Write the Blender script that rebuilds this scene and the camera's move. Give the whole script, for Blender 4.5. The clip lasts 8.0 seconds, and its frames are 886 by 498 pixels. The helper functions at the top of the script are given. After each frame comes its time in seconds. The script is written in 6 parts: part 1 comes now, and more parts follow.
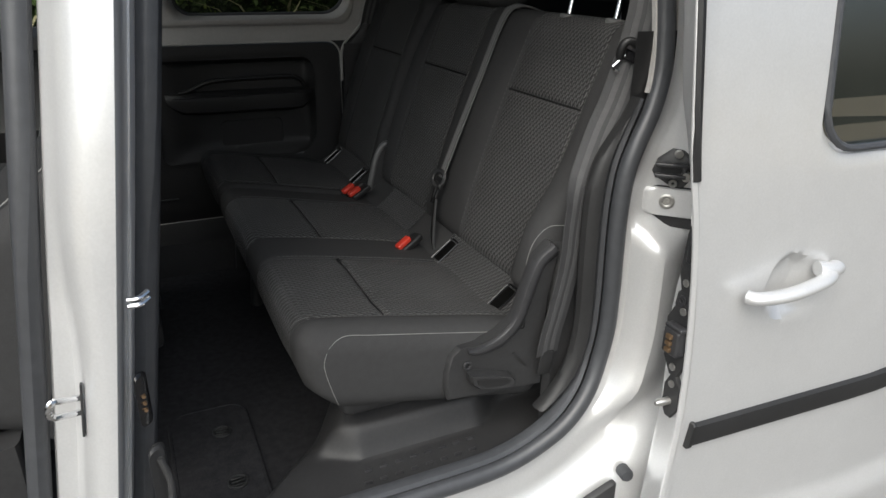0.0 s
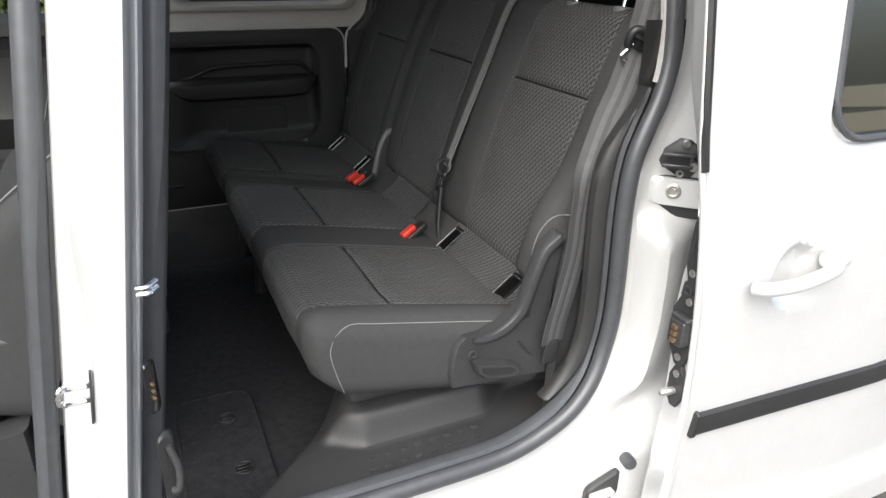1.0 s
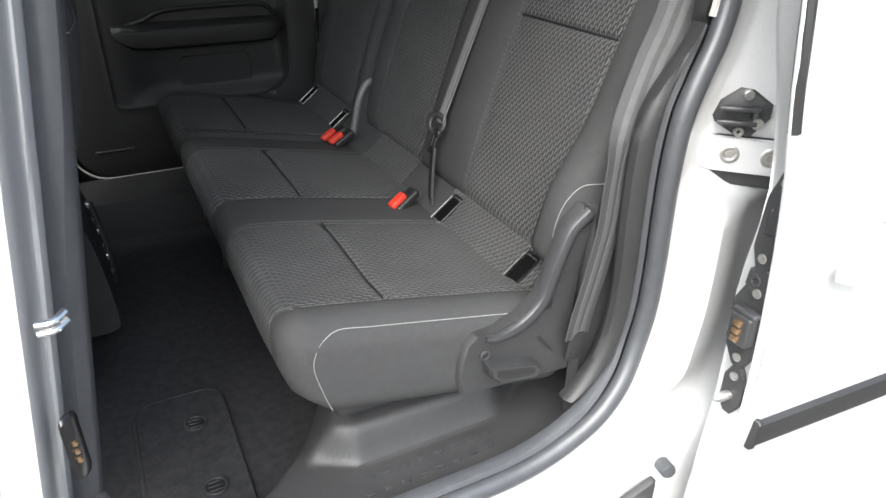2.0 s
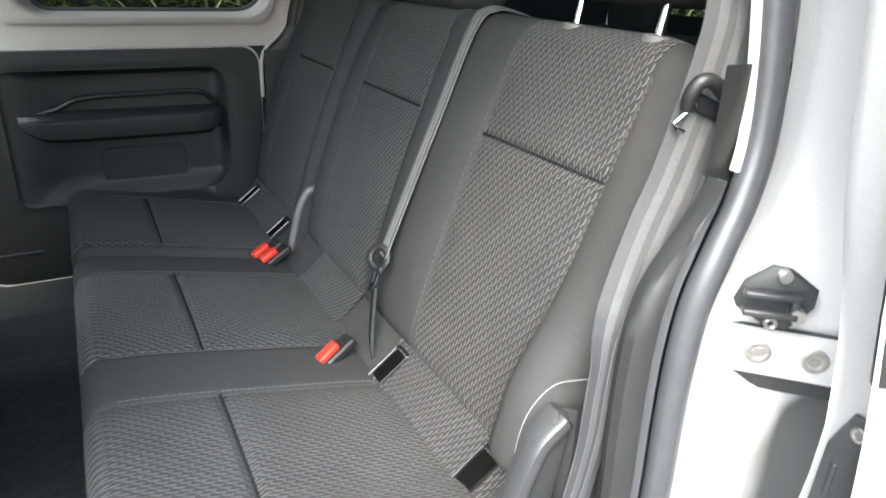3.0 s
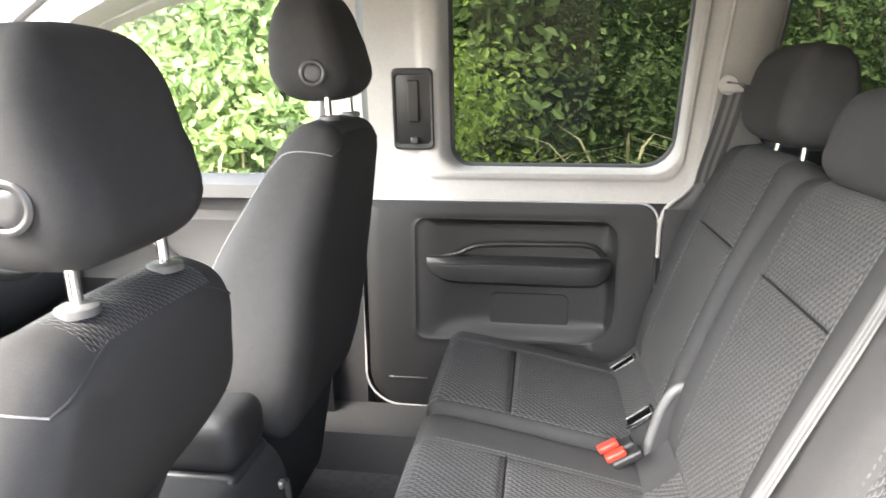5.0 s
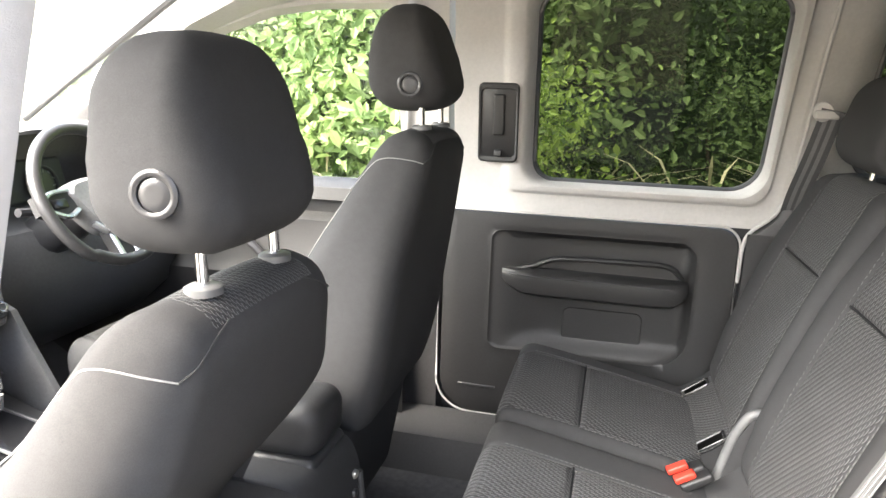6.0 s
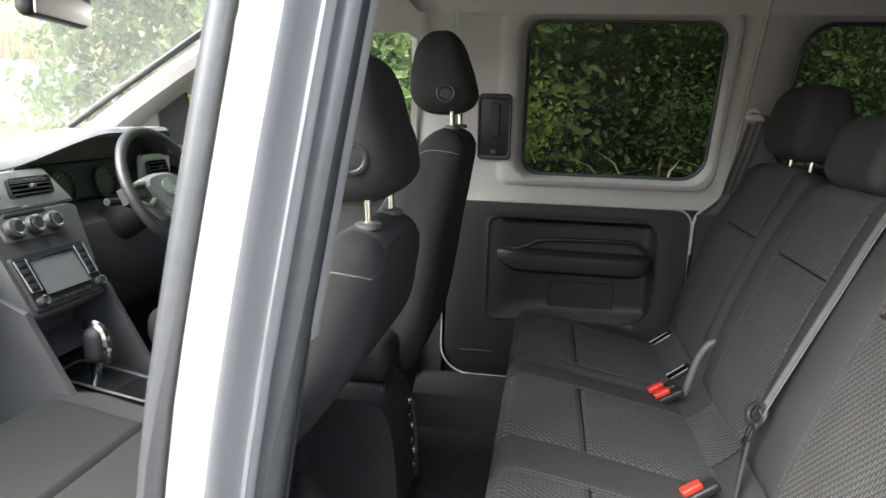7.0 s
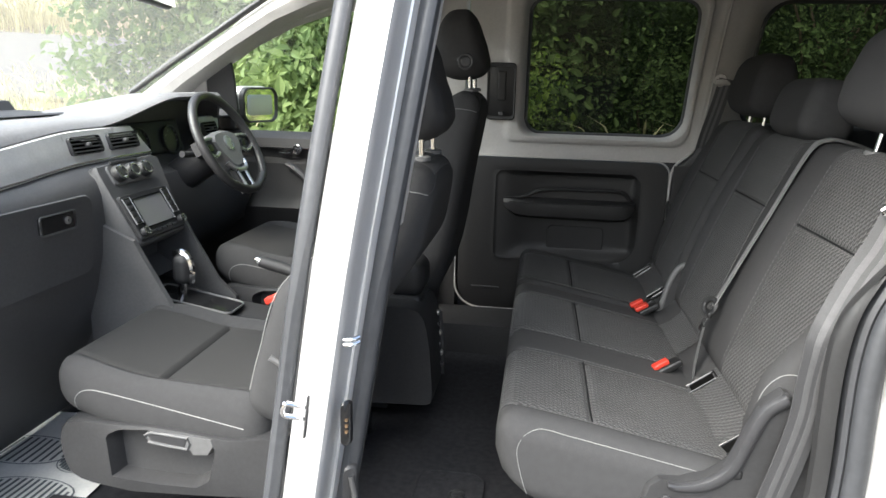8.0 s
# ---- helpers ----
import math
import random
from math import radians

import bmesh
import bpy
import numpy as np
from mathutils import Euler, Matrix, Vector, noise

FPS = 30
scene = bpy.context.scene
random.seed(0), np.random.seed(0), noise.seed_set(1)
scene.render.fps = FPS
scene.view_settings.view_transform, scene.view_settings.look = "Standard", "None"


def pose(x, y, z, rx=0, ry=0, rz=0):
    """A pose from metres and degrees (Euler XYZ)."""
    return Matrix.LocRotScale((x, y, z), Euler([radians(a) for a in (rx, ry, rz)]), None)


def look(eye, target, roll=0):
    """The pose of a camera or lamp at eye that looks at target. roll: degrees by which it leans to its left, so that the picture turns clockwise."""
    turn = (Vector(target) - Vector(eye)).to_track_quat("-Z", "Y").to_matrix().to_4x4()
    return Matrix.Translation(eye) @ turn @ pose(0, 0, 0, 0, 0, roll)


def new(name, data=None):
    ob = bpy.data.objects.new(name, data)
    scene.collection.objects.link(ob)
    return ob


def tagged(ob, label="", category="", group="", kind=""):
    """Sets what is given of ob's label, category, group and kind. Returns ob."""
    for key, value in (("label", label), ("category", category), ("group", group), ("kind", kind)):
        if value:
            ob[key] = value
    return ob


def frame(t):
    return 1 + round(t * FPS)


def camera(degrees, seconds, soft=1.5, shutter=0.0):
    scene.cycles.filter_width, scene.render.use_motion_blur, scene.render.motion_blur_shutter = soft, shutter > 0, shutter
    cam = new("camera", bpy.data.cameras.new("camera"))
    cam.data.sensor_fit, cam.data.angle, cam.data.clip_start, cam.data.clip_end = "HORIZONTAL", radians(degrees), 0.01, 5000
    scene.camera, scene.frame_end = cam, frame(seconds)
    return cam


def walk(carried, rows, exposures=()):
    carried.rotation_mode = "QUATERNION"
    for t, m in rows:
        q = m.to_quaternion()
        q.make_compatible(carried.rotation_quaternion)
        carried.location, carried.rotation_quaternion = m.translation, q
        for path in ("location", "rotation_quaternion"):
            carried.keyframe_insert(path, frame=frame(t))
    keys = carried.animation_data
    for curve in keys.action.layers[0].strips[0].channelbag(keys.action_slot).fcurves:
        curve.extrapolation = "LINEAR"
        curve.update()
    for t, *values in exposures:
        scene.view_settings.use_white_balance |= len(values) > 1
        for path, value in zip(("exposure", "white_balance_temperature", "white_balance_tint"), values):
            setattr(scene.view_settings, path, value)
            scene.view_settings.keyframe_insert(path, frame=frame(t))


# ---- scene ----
cam = camera(66.7, 8.0, shutter=0.15)
PATH = [
    (0, (-0.632, -1.566, 1.329), (0.15, 0.106, 0.559), 0.8),
    (0.5, (-0.639, -1.561, 1.331), (0.144, 0.103, 0.544), 1.3),
    (1, (-0.638, -1.562, 1.332), (0.133, 0.098, 0.527), 1.0),
    (1.2, (-0.632, -1.559, 1.325), (0.133, 0.095, 0.501), 0.8),
    (2.3, (-0.548, -1.246, 1.284), (0.29, 0.292, 0.319), 0.5),
    (2.5, (-0.518, -1.201, 1.284), (0.353, 0.333, 0.339), 0.8),
    (3, (-0.385, -1.093, 1.312), (0.505, 0.52, 0.534), 2.2),
    (3.2, (-0.312, -1.044, 1.322), (0.574, 0.596, 0.595), 3.0),
    (3.5, (-0.238, -0.981, 1.342), (0.582, 0.714, 0.668), 3.4),
    (4, (-0.21, -0.92, 1.357), (0.452, 0.865, 0.743), 2.2),
    (4.2, (-0.209, -0.904, 1.366), (0.363, 0.91, 0.735), 1.5),
    (4.5, (-0.212, -0.905, 1.371), (-0.003, 0.993, 0.777), 1.1),
    (5, (-0.229, -0.899, 1.397), (-0.503, 1.021, 0.909), -0.4),
    (5.2, (-0.238, -0.906, 1.406), (-0.616, 1.01, 0.974), -0.4),
    (6.3, (-0.264, -0.997, 1.393), (-0.735, 0.892, 0.936), 1.9),
    (6.5, (-0.287, -1.061, 1.389), (-0.703, 0.845, 0.946), 1.9),
    (7, (-0.374, -1.327, 1.369), (-0.668, 0.61, 0.967), 1.7),
    (7.5, (-0.428, -1.536, 1.372), (-0.624, 0.404, 0.928), 2.4),
    (8, (-0.398, -1.703, 1.348), (-0.664, 0.221, 0.87), 1.5),
]
walk(cam, [(t, look(eye, target, roll)) for t, eye, target, roll in PATH],
     [(0, 0.2, 6100, 4), (0.5, 0.55, 6050, 4), (1, 1.1, 6100, 5), (1.2, 1.2, 6100, 5), (2.3, 1.8, 5950, 4), (2.5, 1.93, 5950, 4), (3, 2.47, 5950, 4), (3.5, 2.62, 6000, 4), (4, 2.75, 6250, 5), (4.5, 3.45, 6350, 6),
      (5, 4.05, 6300, 7), (5.2, 4.15, 6300, 7), (6.3, 3.7, 6450, 7), (6.5, 3.5, 6450, 7), (7, 2.13, 6100, 4), (7.5, 1.97, 6100, 4), (8, 1.9, 6050, 4)])

# ---- daylight ----
world = bpy.data.worlds.new("sky")
scene.world = world
world.use_nodes = True
wn = world.node_tree
sky = wn.nodes.new("ShaderNodeTexSky")
sky.sky_type = 'NISHITA'
sky.sun_disc = False
sky.sun_elevation, sky.sun_rotation = radians(48), radians(221)
sky.air_density, sky.dust_density = 0.8, 8.0
wn.nodes["Background"].inputs["Strength"].default_value = 0.15
wn.links.new(sky.outputs[0], wn.nodes["Background"].inputs[0])
sun_data = bpy.data.lights.new("sun", 'SUN')
sun_data.energy, sun_data.angle, sun_data.color = 2.6, radians(80), (1.0, 0.985, 0.97)
sun = new("sun", sun_data)
sun.matrix_world = look((0, 0, 10), (5.91, 6.79, 0))

# ---- materials ----
def material(name, color, rough=0.6, metal=0.0, vary=0.15, scale=40.0, bump=0.0, bump_scale=300.0, stain=0.08, coat=0.0, spec=0.5):
    m = bpy.data.materials.new(name)
    m.use_nodes = True
    n, l = m.node_tree.nodes, m.node_tree.links
    b = n["Principled BSDF"]
    tc = n.new("ShaderNodeTexCoord")
    fine = n.new("ShaderNodeTexNoise")
    fine.inputs["Scale"].default_value, fine.inputs["Detail"].default_value = scale, 5
    broad = n.new("ShaderNodeTexNoise")
    broad.inputs["Scale"].default_value, broad.inputs["Detail"].default_value = scale / 12, 3
    l.new(tc.outputs["Object"], fine.inputs["Vector"])
    l.new(tc.outputs["Object"], broad.inputs["Vector"])
    def ramp(src, amount):
        r = n.new("ShaderNodeMapRange")
        r.inputs["From Min"].default_value, r.inputs["From Max"].default_value = 0.3, 0.7
        r.inputs["To Min"].default_value, r.inputs["To Max"].default_value = 1 - amount, 1 + amount
        l.new(src, r.inputs["Value"])
        return r.outputs[0]
    mul = n.new("ShaderNodeMath")
    mul.operation = 'MULTIPLY'
    l.new(ramp(fine.outputs["Fac"], vary), mul.inputs[0])
    l.new(ramp(broad.outputs["Fac"], stain), mul.inputs[1])
    mix = n.new("ShaderNodeVectorMath")
    mix.operation = 'SCALE'
    mix.inputs[0].default_value = color
    l.new(mul.outputs[0], mix.inputs["Scale"])
    l.new(mix.outputs[0], b.inputs["Base Color"])
    b.inputs["Metallic"].default_value = metal
    rr = n.new("ShaderNodeMapRange")
    rr.inputs["To Min"].default_value, rr.inputs["To Max"].default_value = max(rough - 0.08, 0.02), min(rough + 0.08, 1)
    l.new(broad.outputs["Fac"], rr.inputs["Value"])
    l.new(rr.outputs[0], b.inputs["Roughness"])
    b.inputs["Coat Weight"].default_value = coat
    b.inputs["Coat Roughness"].default_value = 0.12
    b.inputs["Specular IOR Level"].default_value = spec
    if bump:
        g = n.new("ShaderNodeTexNoise")
        g.inputs["Scale"].default_value, g.inputs["Detail"].default_value = bump_scale, 3
        l.new(tc.outputs["Object"], g.inputs["Vector"])
        bp = n.new("ShaderNodeBump")
        bp.inputs["Strength"].default_value, bp.inputs["Distance"].default_value = bump, 0.001
        l.new(g.outputs["Fac"], bp.inputs["Height"])
        l.new(bp.outputs[0], b.inputs["Normal"])
    return m


def weave(name, ground, thread, along=0.0158, across=0.0061, relief=0.6):
    """Jacquard seat cloth: rows of short wavy threads, staggered; UV in metres."""
    m = bpy.data.materials.new(name)
    m.use_nodes = True
    n, l = m.node_tree.nodes, m.node_tree.links
    b = n["Principled BSDF"]
    uv = n.new("ShaderNodeUVMap")
    sep = n.new("ShaderNodeSeparateXYZ")
    l.new(uv.outputs[0], sep.inputs[0])
    def op(kind, a, c=None, d=None):
        k = n.new("ShaderNodeMath")
        k.operation = kind
        for i, v in enumerate((a, c, d)):
            if v is None:
                continue
            if isinstance(v, (int, float)):
                k.inputs[i].default_value = v
            else:
                l.new(v, k.inputs[i])
        return k.outputs[0]
    def soft(v, lo, hi, a, c):
        r = n.new("ShaderNodeMapRange")
        r.interpolation_type = 'SMOOTHSTEP'
        r.inputs["From Min"].default_value, r.inputs["From Max"].default_value = lo, hi
        r.inputs["To Min"].default_value, r.inputs["To Max"].default_value = a, c
        l.new(v, r.inputs["Value"])
        return r.outputs[0]
    line = gap = swell = None
    for shift in (0.0, 0.5):
        fa = op('FRACT', op('ADD', op('DIVIDE', sep.outputs[0], along), shift))
        fb = op('FRACT', op('ADD', op('DIVIDE', sep.outputs[1], 2 * across), shift))
        run = op('SUBTRACT', fa, 0.5)
        curve = op('SUBTRACT', op('MULTIPLY', op('POWER', op('MAXIMUM', op('SUBTRACT', 0.12, run), 0.0), 2.0), 0.85), 0.08)
        side = op('SUBTRACT', op('SUBTRACT', fb, 0.5), curve)
        ends = soft(op('ABSOLUTE', run), 0.34, 0.47, 1, 0)
        one = op('MULTIPLY', soft(op('ABSOLUTE', side), 0.035, 0.105, 1, 0), ends)
        # dark line beside each thread: its small shadow, painted into the cloth colour
        two = op('MULTIPLY', soft(op('ABSOLUTE', op('ADD', side, 0.15)), 0.03, 0.12, 1, 0), ends)
        up = soft(op('ABSOLUTE', side), 0.0, 0.36, 1, 0)
        line = one if line is None else op('MAXIMUM', line, one)
        gap = two if gap is None else op('MAXIMUM', gap, two)
        swell = up if swell is None else op('MAXIMUM', swell, up)
    tc = n.new("ShaderNodeTexCoord")
    g = n.new("ShaderNodeTexNoise")
    g.inputs["Scale"].default_value, g.inputs["Detail"].default_value = 1200, 2
    l.new(tc.outputs["Object"], g.inputs["Vector"])
    big = n.new("ShaderNodeTexNoise")
    big.inputs["Scale"].default_value = 9
    l.new(tc.outputs["Object"], big.inputs["Vector"])
    # the threads' painted shadow lines and the cloth's random tone
    shade = op('MULTIPLY', op('SUBTRACT', 1.0, op('MULTIPLY', gap, 0.55)), op('MULTIPLY', soft(g.outputs["Fac"], 0.3, 0.7, 0.7, 1.3), soft(big.outputs["Fac"], 0.3, 0.7, 0.9, 1.1)))
    mx = n.new("ShaderNodeMix")
    mx.data_type = 'RGBA'
    l.new(op('MULTIPLY', line, 0.95), mx.inputs["Factor"])
    mx.inputs["A"].default_value = (*ground, 1)
    mx.inputs["B"].default_value = (*thread, 1)
    sc = n.new("ShaderNodeVectorMath")
    sc.operation = 'SCALE'
    l.new(mx.outputs["Result"], sc.inputs[0])
    l.new(shade, sc.inputs["Scale"])
    l.new(sc.outputs[0], b.inputs["Base Color"])
    l.new(soft(line, 0.0, 1.0, 0.88, 0.62), b.inputs["Roughness"])
    b.inputs["Sheen Weight"].default_value = 0.04
    bp = n.new("ShaderNodeBump")
    bp.inputs["Strength"].default_value, bp.inputs["Distance"].default_value = relief, 0.002
    l.new(op('ADD', op('ADD', line, op('MULTIPLY', swell, 0.7)), op('MULTIPLY', g.outputs["Fac"], 0.25)), bp.inputs["Height"])
    l.new(bp.outputs[0], b.inputs["Normal"])
    return m


def glass(name, tint, gloss=0.06):
    m = bpy.data.materials.new(name)
    m.use_nodes = True
    n, l = m.node_tree.nodes, m.node_tree.links
    n.remove(n["Principled BSDF"])
    t, g, mx = n.new("ShaderNodeBsdfTransparent"), n.new("ShaderNodeBsdfGlossy"), n.new("ShaderNodeMixShader")
    t.inputs[0].default_value = (*tint, 1)
    g.inputs["Roughness"].default_value = 0.02
    mx.inputs[0].default_value = gloss
    l.new(t.outputs[0], mx.inputs[1])
    l.new(g.outputs[0], mx.inputs[2])
    l.new(mx.outputs[0], n["Material Output"].inputs[0])
    return m


def leafy(name, dark, light, trans=0.5, rough=0.75):
    m = bpy.data.materials.new(name)
    m.use_nodes = True
    n, l = m.node_tree.nodes, m.node_tree.links
    b = n["Principled BSDF"]
    geo = n.new("ShaderNodeNewGeometry")
    tc = n.new("ShaderNodeTexCoord")
    big = n.new("ShaderNodeTexNoise")
    big.inputs["Scale"].default_value, big.inputs["Detail"].default_value = 2.2, 3
    l.new(tc.outputs["Object"], big.inputs["Vector"])
    add = n.new("ShaderNodeMath")
    add.operation = 'MULTIPLY_ADD'
    l.new(geo.outputs["Random Per Island"], add.inputs[0])
    add.inputs[1].default_value = 0.35
    l.new(big.outputs["Fac"], add.inputs[2])
    mr = n.new("ShaderNodeMapRange")
    mr.inputs["From Min"].default_value, mr.inputs["From Max"].default_value = 0.42, 0.98
    l.new(add.outputs[0], mr.inputs["Value"])
    mx = n.new("ShaderNodeMix")
    mx.data_type = 'RGBA'
    l.new(mr.outputs[0], mx.inputs["Factor"])
    mx.inputs["A"].default_value, mx.inputs["B"].default_value = (*dark, 1), (*light, 1)
    l.new(mx.outputs["Result"], b.inputs["Base Color"])
    b.inputs["Roughness"].default_value = rough
    tr = n.new("ShaderNodeBsdfTranslucent")
    l.new(mx.outputs["Result"], tr.inputs[0])
    ms = n.new("ShaderNodeMixShader")
    ms.inputs[0].default_value = trans
    l.new(b.outputs[0], ms.inputs[1])
    l.new(tr.outputs[0], ms.inputs[2])
    l.new(ms.outputs[0], n["Material Output"].inputs[0])
    return m


PAINT = material("silver_paint", (0.62, 0.622, 0.625), 0.32, 0.45, 0.03, 300, 0.0, stain=0.015, coat=0.5)
CLOTH = material("plain_seat_cloth", (0.039, 0.039, 0.040), 0.9, 0, 0.14, 900, 0.35, 1500, 0.08, spec=0.25)
WEAVE = weave("patterned_seat_cloth", (0.020, 0.020, 0.021), (0.138, 0.138, 0.140), relief=0.9)
THREAD = material("pale_thread", (0.22, 0.22, 0.215), 0.7, 0, 0.2, 600, 0.4, 900)
DARK_THREAD = material("grey_thread", (0.03, 0.03, 0.03), 0.8, 0, 0.2, 600)
BLACK = material("black_grained_plastic", (0.026, 0.026, 0.027), 0.55, 0, 0.12, 150, 0.35, 900)
SATIN = material("dark_satin_plastic", (0.031, 0.031, 0.033), 0.35, 0, 0.1, 100, 0.2, 900)
GREYPL = material("mid_grey_plastic", (0.11, 0.11, 0.11), 0.42, 0, 0.08, 120, 0.25, 800)
RUBBER = material("weather_seal_rubber", (0.05, 0.052, 0.057), 0.38, 0, 0.10, 60, 0.2, 400, 0.06)
TRIM = material("pale_grey_trim", (0.42, 0.41, 0.395), 0.55, 0, 0.04, 120, 0.2, 900, 0.05)
HEADLINER = material("headliner_cloth", (0.5, 0.485, 0.47), 0.95, 0, 0.08, 700, 0.4, 1200, 0.04)
CARPET = material("black_carpet", (0.036, 0.036, 0.039), 1.0, 0, 0.4, 700, 1.0, 900, 0.2, spec=0.1)
CHROME = material("polished_chrome", (0.78, 0.78, 0.79), 0.12, 1.0, 0.03, 90)
STEEL = material("zinc_steel", (0.50, 0.49, 0.47), 0.35, 0.9, 0.12, 200, 0.1, 500)
RED = material("red_buckle_plastic", (0.50, 0.038, 0.022), 0.4, 0, 0.06, 150)
BELT = material("woven_belt_webbing", (0.115, 0.115, 0.115), 0.55, 0, 0.2, 900, 0.5, 1400, spec=0.6)
# shaded copies of the webbing: the outer belts' shade is in the colour
BELTSHADE = material("shaded_belt_webbing", (0.045, 0.045, 0.047), 0.55, 0, 0.2, 900, 0.5, 1400)
BELTSTRIPE = material("shaded_belt_stripe_webbing", (0.078, 0.078, 0.080), 0.5, 0, 0.2, 900, 0.5, 1400)
BELTEDGE = material("belt_stripe_webbing", (0.2, 0.2, 0.2), 0.5, 0, 0.2, 900, 0.5, 1400)
GLOSS = material("glossy_black_plastic", (0.012, 0.012, 0.013), 0.15, 0, 0.05, 90)
STITCH = material("grey_stitch_thread", (0.07, 0.07, 0.07), 0.7, 0, 0.2, 600)
# near-black for tubes that paint the shade in the seam creases
SEAM = material("seam_crease_shade", (0.016, 0.016, 0.017), 0.95, 0, 0.2, 600, spec=0.1)
# dull near-black that paints the shade of openings onto shallow plates
VOID = material("hollow_shade_black", (0.005, 0.005, 0.005), 0.95, 0, 0.1, 90, spec=0.0)
BRASS = material("contact_brass", (0.4, 0.27, 0.16), 0.35, 0.9, 0.1, 300)
# lit copy of the dashboard plastic: the windscreen glare is in this pale grey
DASH = material("lit_dashboard_plastic", (0.19, 0.19, 0.192), 0.42, 0, 0.1, 150, 0.4, 900)
DASHLOW = material("dark_grey_dashboard_plastic", (0.076, 0.076, 0.078), 0.5, 0, 0.1, 150, 0.4, 900)
LEATHER = material("wheel_leather", (0.035, 0.035, 0.036), 0.32, 0, 0.15, 300, 0.3, 1200, 0.1)
SILVER = material("satin_silver_trim", (0.62, 0.62, 0.62), 0.28, 0.85, 0.03, 200)
DECOR = material("silver_decor_panel", (0.66, 0.66, 0.65), 0.3, 0.15, 0.05, 200)
SCREEN = material("glossy_screen", (0.20, 0.20, 0.205), 0.06, 0, 0.02, 50)
PAPER = material("protective_paper_mat", (0.84, 0.82, 0.76), 0.8, 0, 0.06, 200, 0.3, 100)
PRINT = material("dark_printed_stripes", (0.13, 0.14, 0.14), 0.8, 0, 0.1, 200)
CLEAR = glass("clear_glass", (0.93, 0.95, 0.94), 0.04)
HAZY = glass("hazy_windscreen_glass", (0.90, 0.92, 0.90), 0.05)
dn, dl = HAZY.node_tree.nodes, HAZY.node_tree.links
# white translucent film paints the dashboard's reflected haze onto the windscreen
haze_, over = dn.new("ShaderNodeBsdfTranslucent"), dn.new("ShaderNodeMixShader")
haze_.inputs[0].default_value = (0.85, 0.85, 0.82, 1)
over.inputs[0].default_value = 0.06
dl.new(dn["Material Output"].inputs[0].links[0].from_socket, over.inputs[1])
dl.new(haze_.outputs[0], over.inputs[2])
dl.new(over.outputs[0], dn["Material Output"].inputs[0])
TINT = glass("privacy_glass", (0.088, 0.096, 0.085), 0.006)
TINTX = glass("coated_privacy_glass", (0.115, 0.125, 0.11), 0.26)
MIRROR = material("mirror_glass", (0.9, 0.9, 0.9), 0.02, 1.0, 0.0, 10)
ROAD = material("pale_asphalt", (0.095, 0.090, 0.083), 0.9, 0, 0.3, 60, 0.6, 150, 0.2)
EARTH = material("verge_soil", (0.16, 0.13, 0.08), 1.0, 0, 0.4, 20, 0.6, 60, 0.3)
LEAF = leafy("hedge_leaves", (0.030, 0.052, 0.016), (0.15, 0.205, 0.07))
# leaf colour raised far above the hedge's to carry sunlight and haze
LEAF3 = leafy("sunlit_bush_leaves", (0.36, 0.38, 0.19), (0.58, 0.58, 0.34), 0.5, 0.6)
WEED = leafy("weed_leaves", (0.20, 0.30, 0.05), (0.42, 0.52, 0.12), 0.5, 0.6)
PANEL = material("black_door_panel_plastic", (0.0155, 0.0155, 0.016), 0.5, 0, 0.12, 150, 0.35, 900)
DARKPL = material("deep_black_plastic", (0.014, 0.014, 0.0145), 0.45, 0, 0.1, 120, 0.2, 900)
LEAF2 = leafy("fresh_leaves", (0.085, 0.14, 0.04), (0.22, 0.29, 0.10))
BARK = material("twig_bark", (0.10, 0.075, 0.05), 0.9, 0, 0.3, 60, 0.5, 200)
STRAW = leafy("dry_grass", (0.34, 0.31, 0.17), (0.62, 0.55, 0.34), 0.3, 0.7)
GRASS = leafy("green_grass", (0.09, 0.15, 0.03), (0.24, 0.30, 0.08), 0.35, 0.6)


# ---- mesh tools ----
def mesh_of(bm, mat, name, smooth=True):
    me = bpy.data.meshes.new(name)
    bmesh.ops.recalc_face_normals(bm, faces=bm.faces)
    bm.to_mesh(me)
    bm.free()
    for m in (mat if isinstance(mat, (list, tuple)) else [mat]):
        me.materials.append(m)
    if smooth:
        me.polygons.foreach_set("use_smooth", [True] * len(me.polygons))
        me.set_sharp_from_angle(angle=radians(38))
    return me


def part(name, bm, mat, parent, label="", smooth=True):
    ob = new(name, mesh_of(bm, mat, name, smooth))
    if parent is not None:
        ob.parent = parent
    if label:
        ob["label"] = label
    return ob


def thing(name, label, category, group="", kind="", at=(0, 0, 0)):
    ob = new(name)
    ob.empty_display_size = 0.1
    ob.location = (0, 0, 0)
    return tagged(ob, label, category, group, kind)


def solid(name, bm, mat, label, category, group="", kind="", smooth=True):
    ob = new(name, mesh_of(bm, mat, name, smooth))
    return tagged(ob, label, category, group, kind)


def from_lists(verts, faces, uvs=None):
    bm = bmesh.new()
    vs = [bm.verts.new(v) for v in verts]
    lay = bm.loops.layers.uv.new("UVMap") if uvs else None
    for f in faces:
        if len(set(f)) < 3:
            continue
        try:
            fc = bm.faces.new([vs[i] for i in f])
        except ValueError:
            continue
        if lay:
            for lp, i in zip(fc.loops, f):
                lp[lay].uv = uvs[i]
    return bm


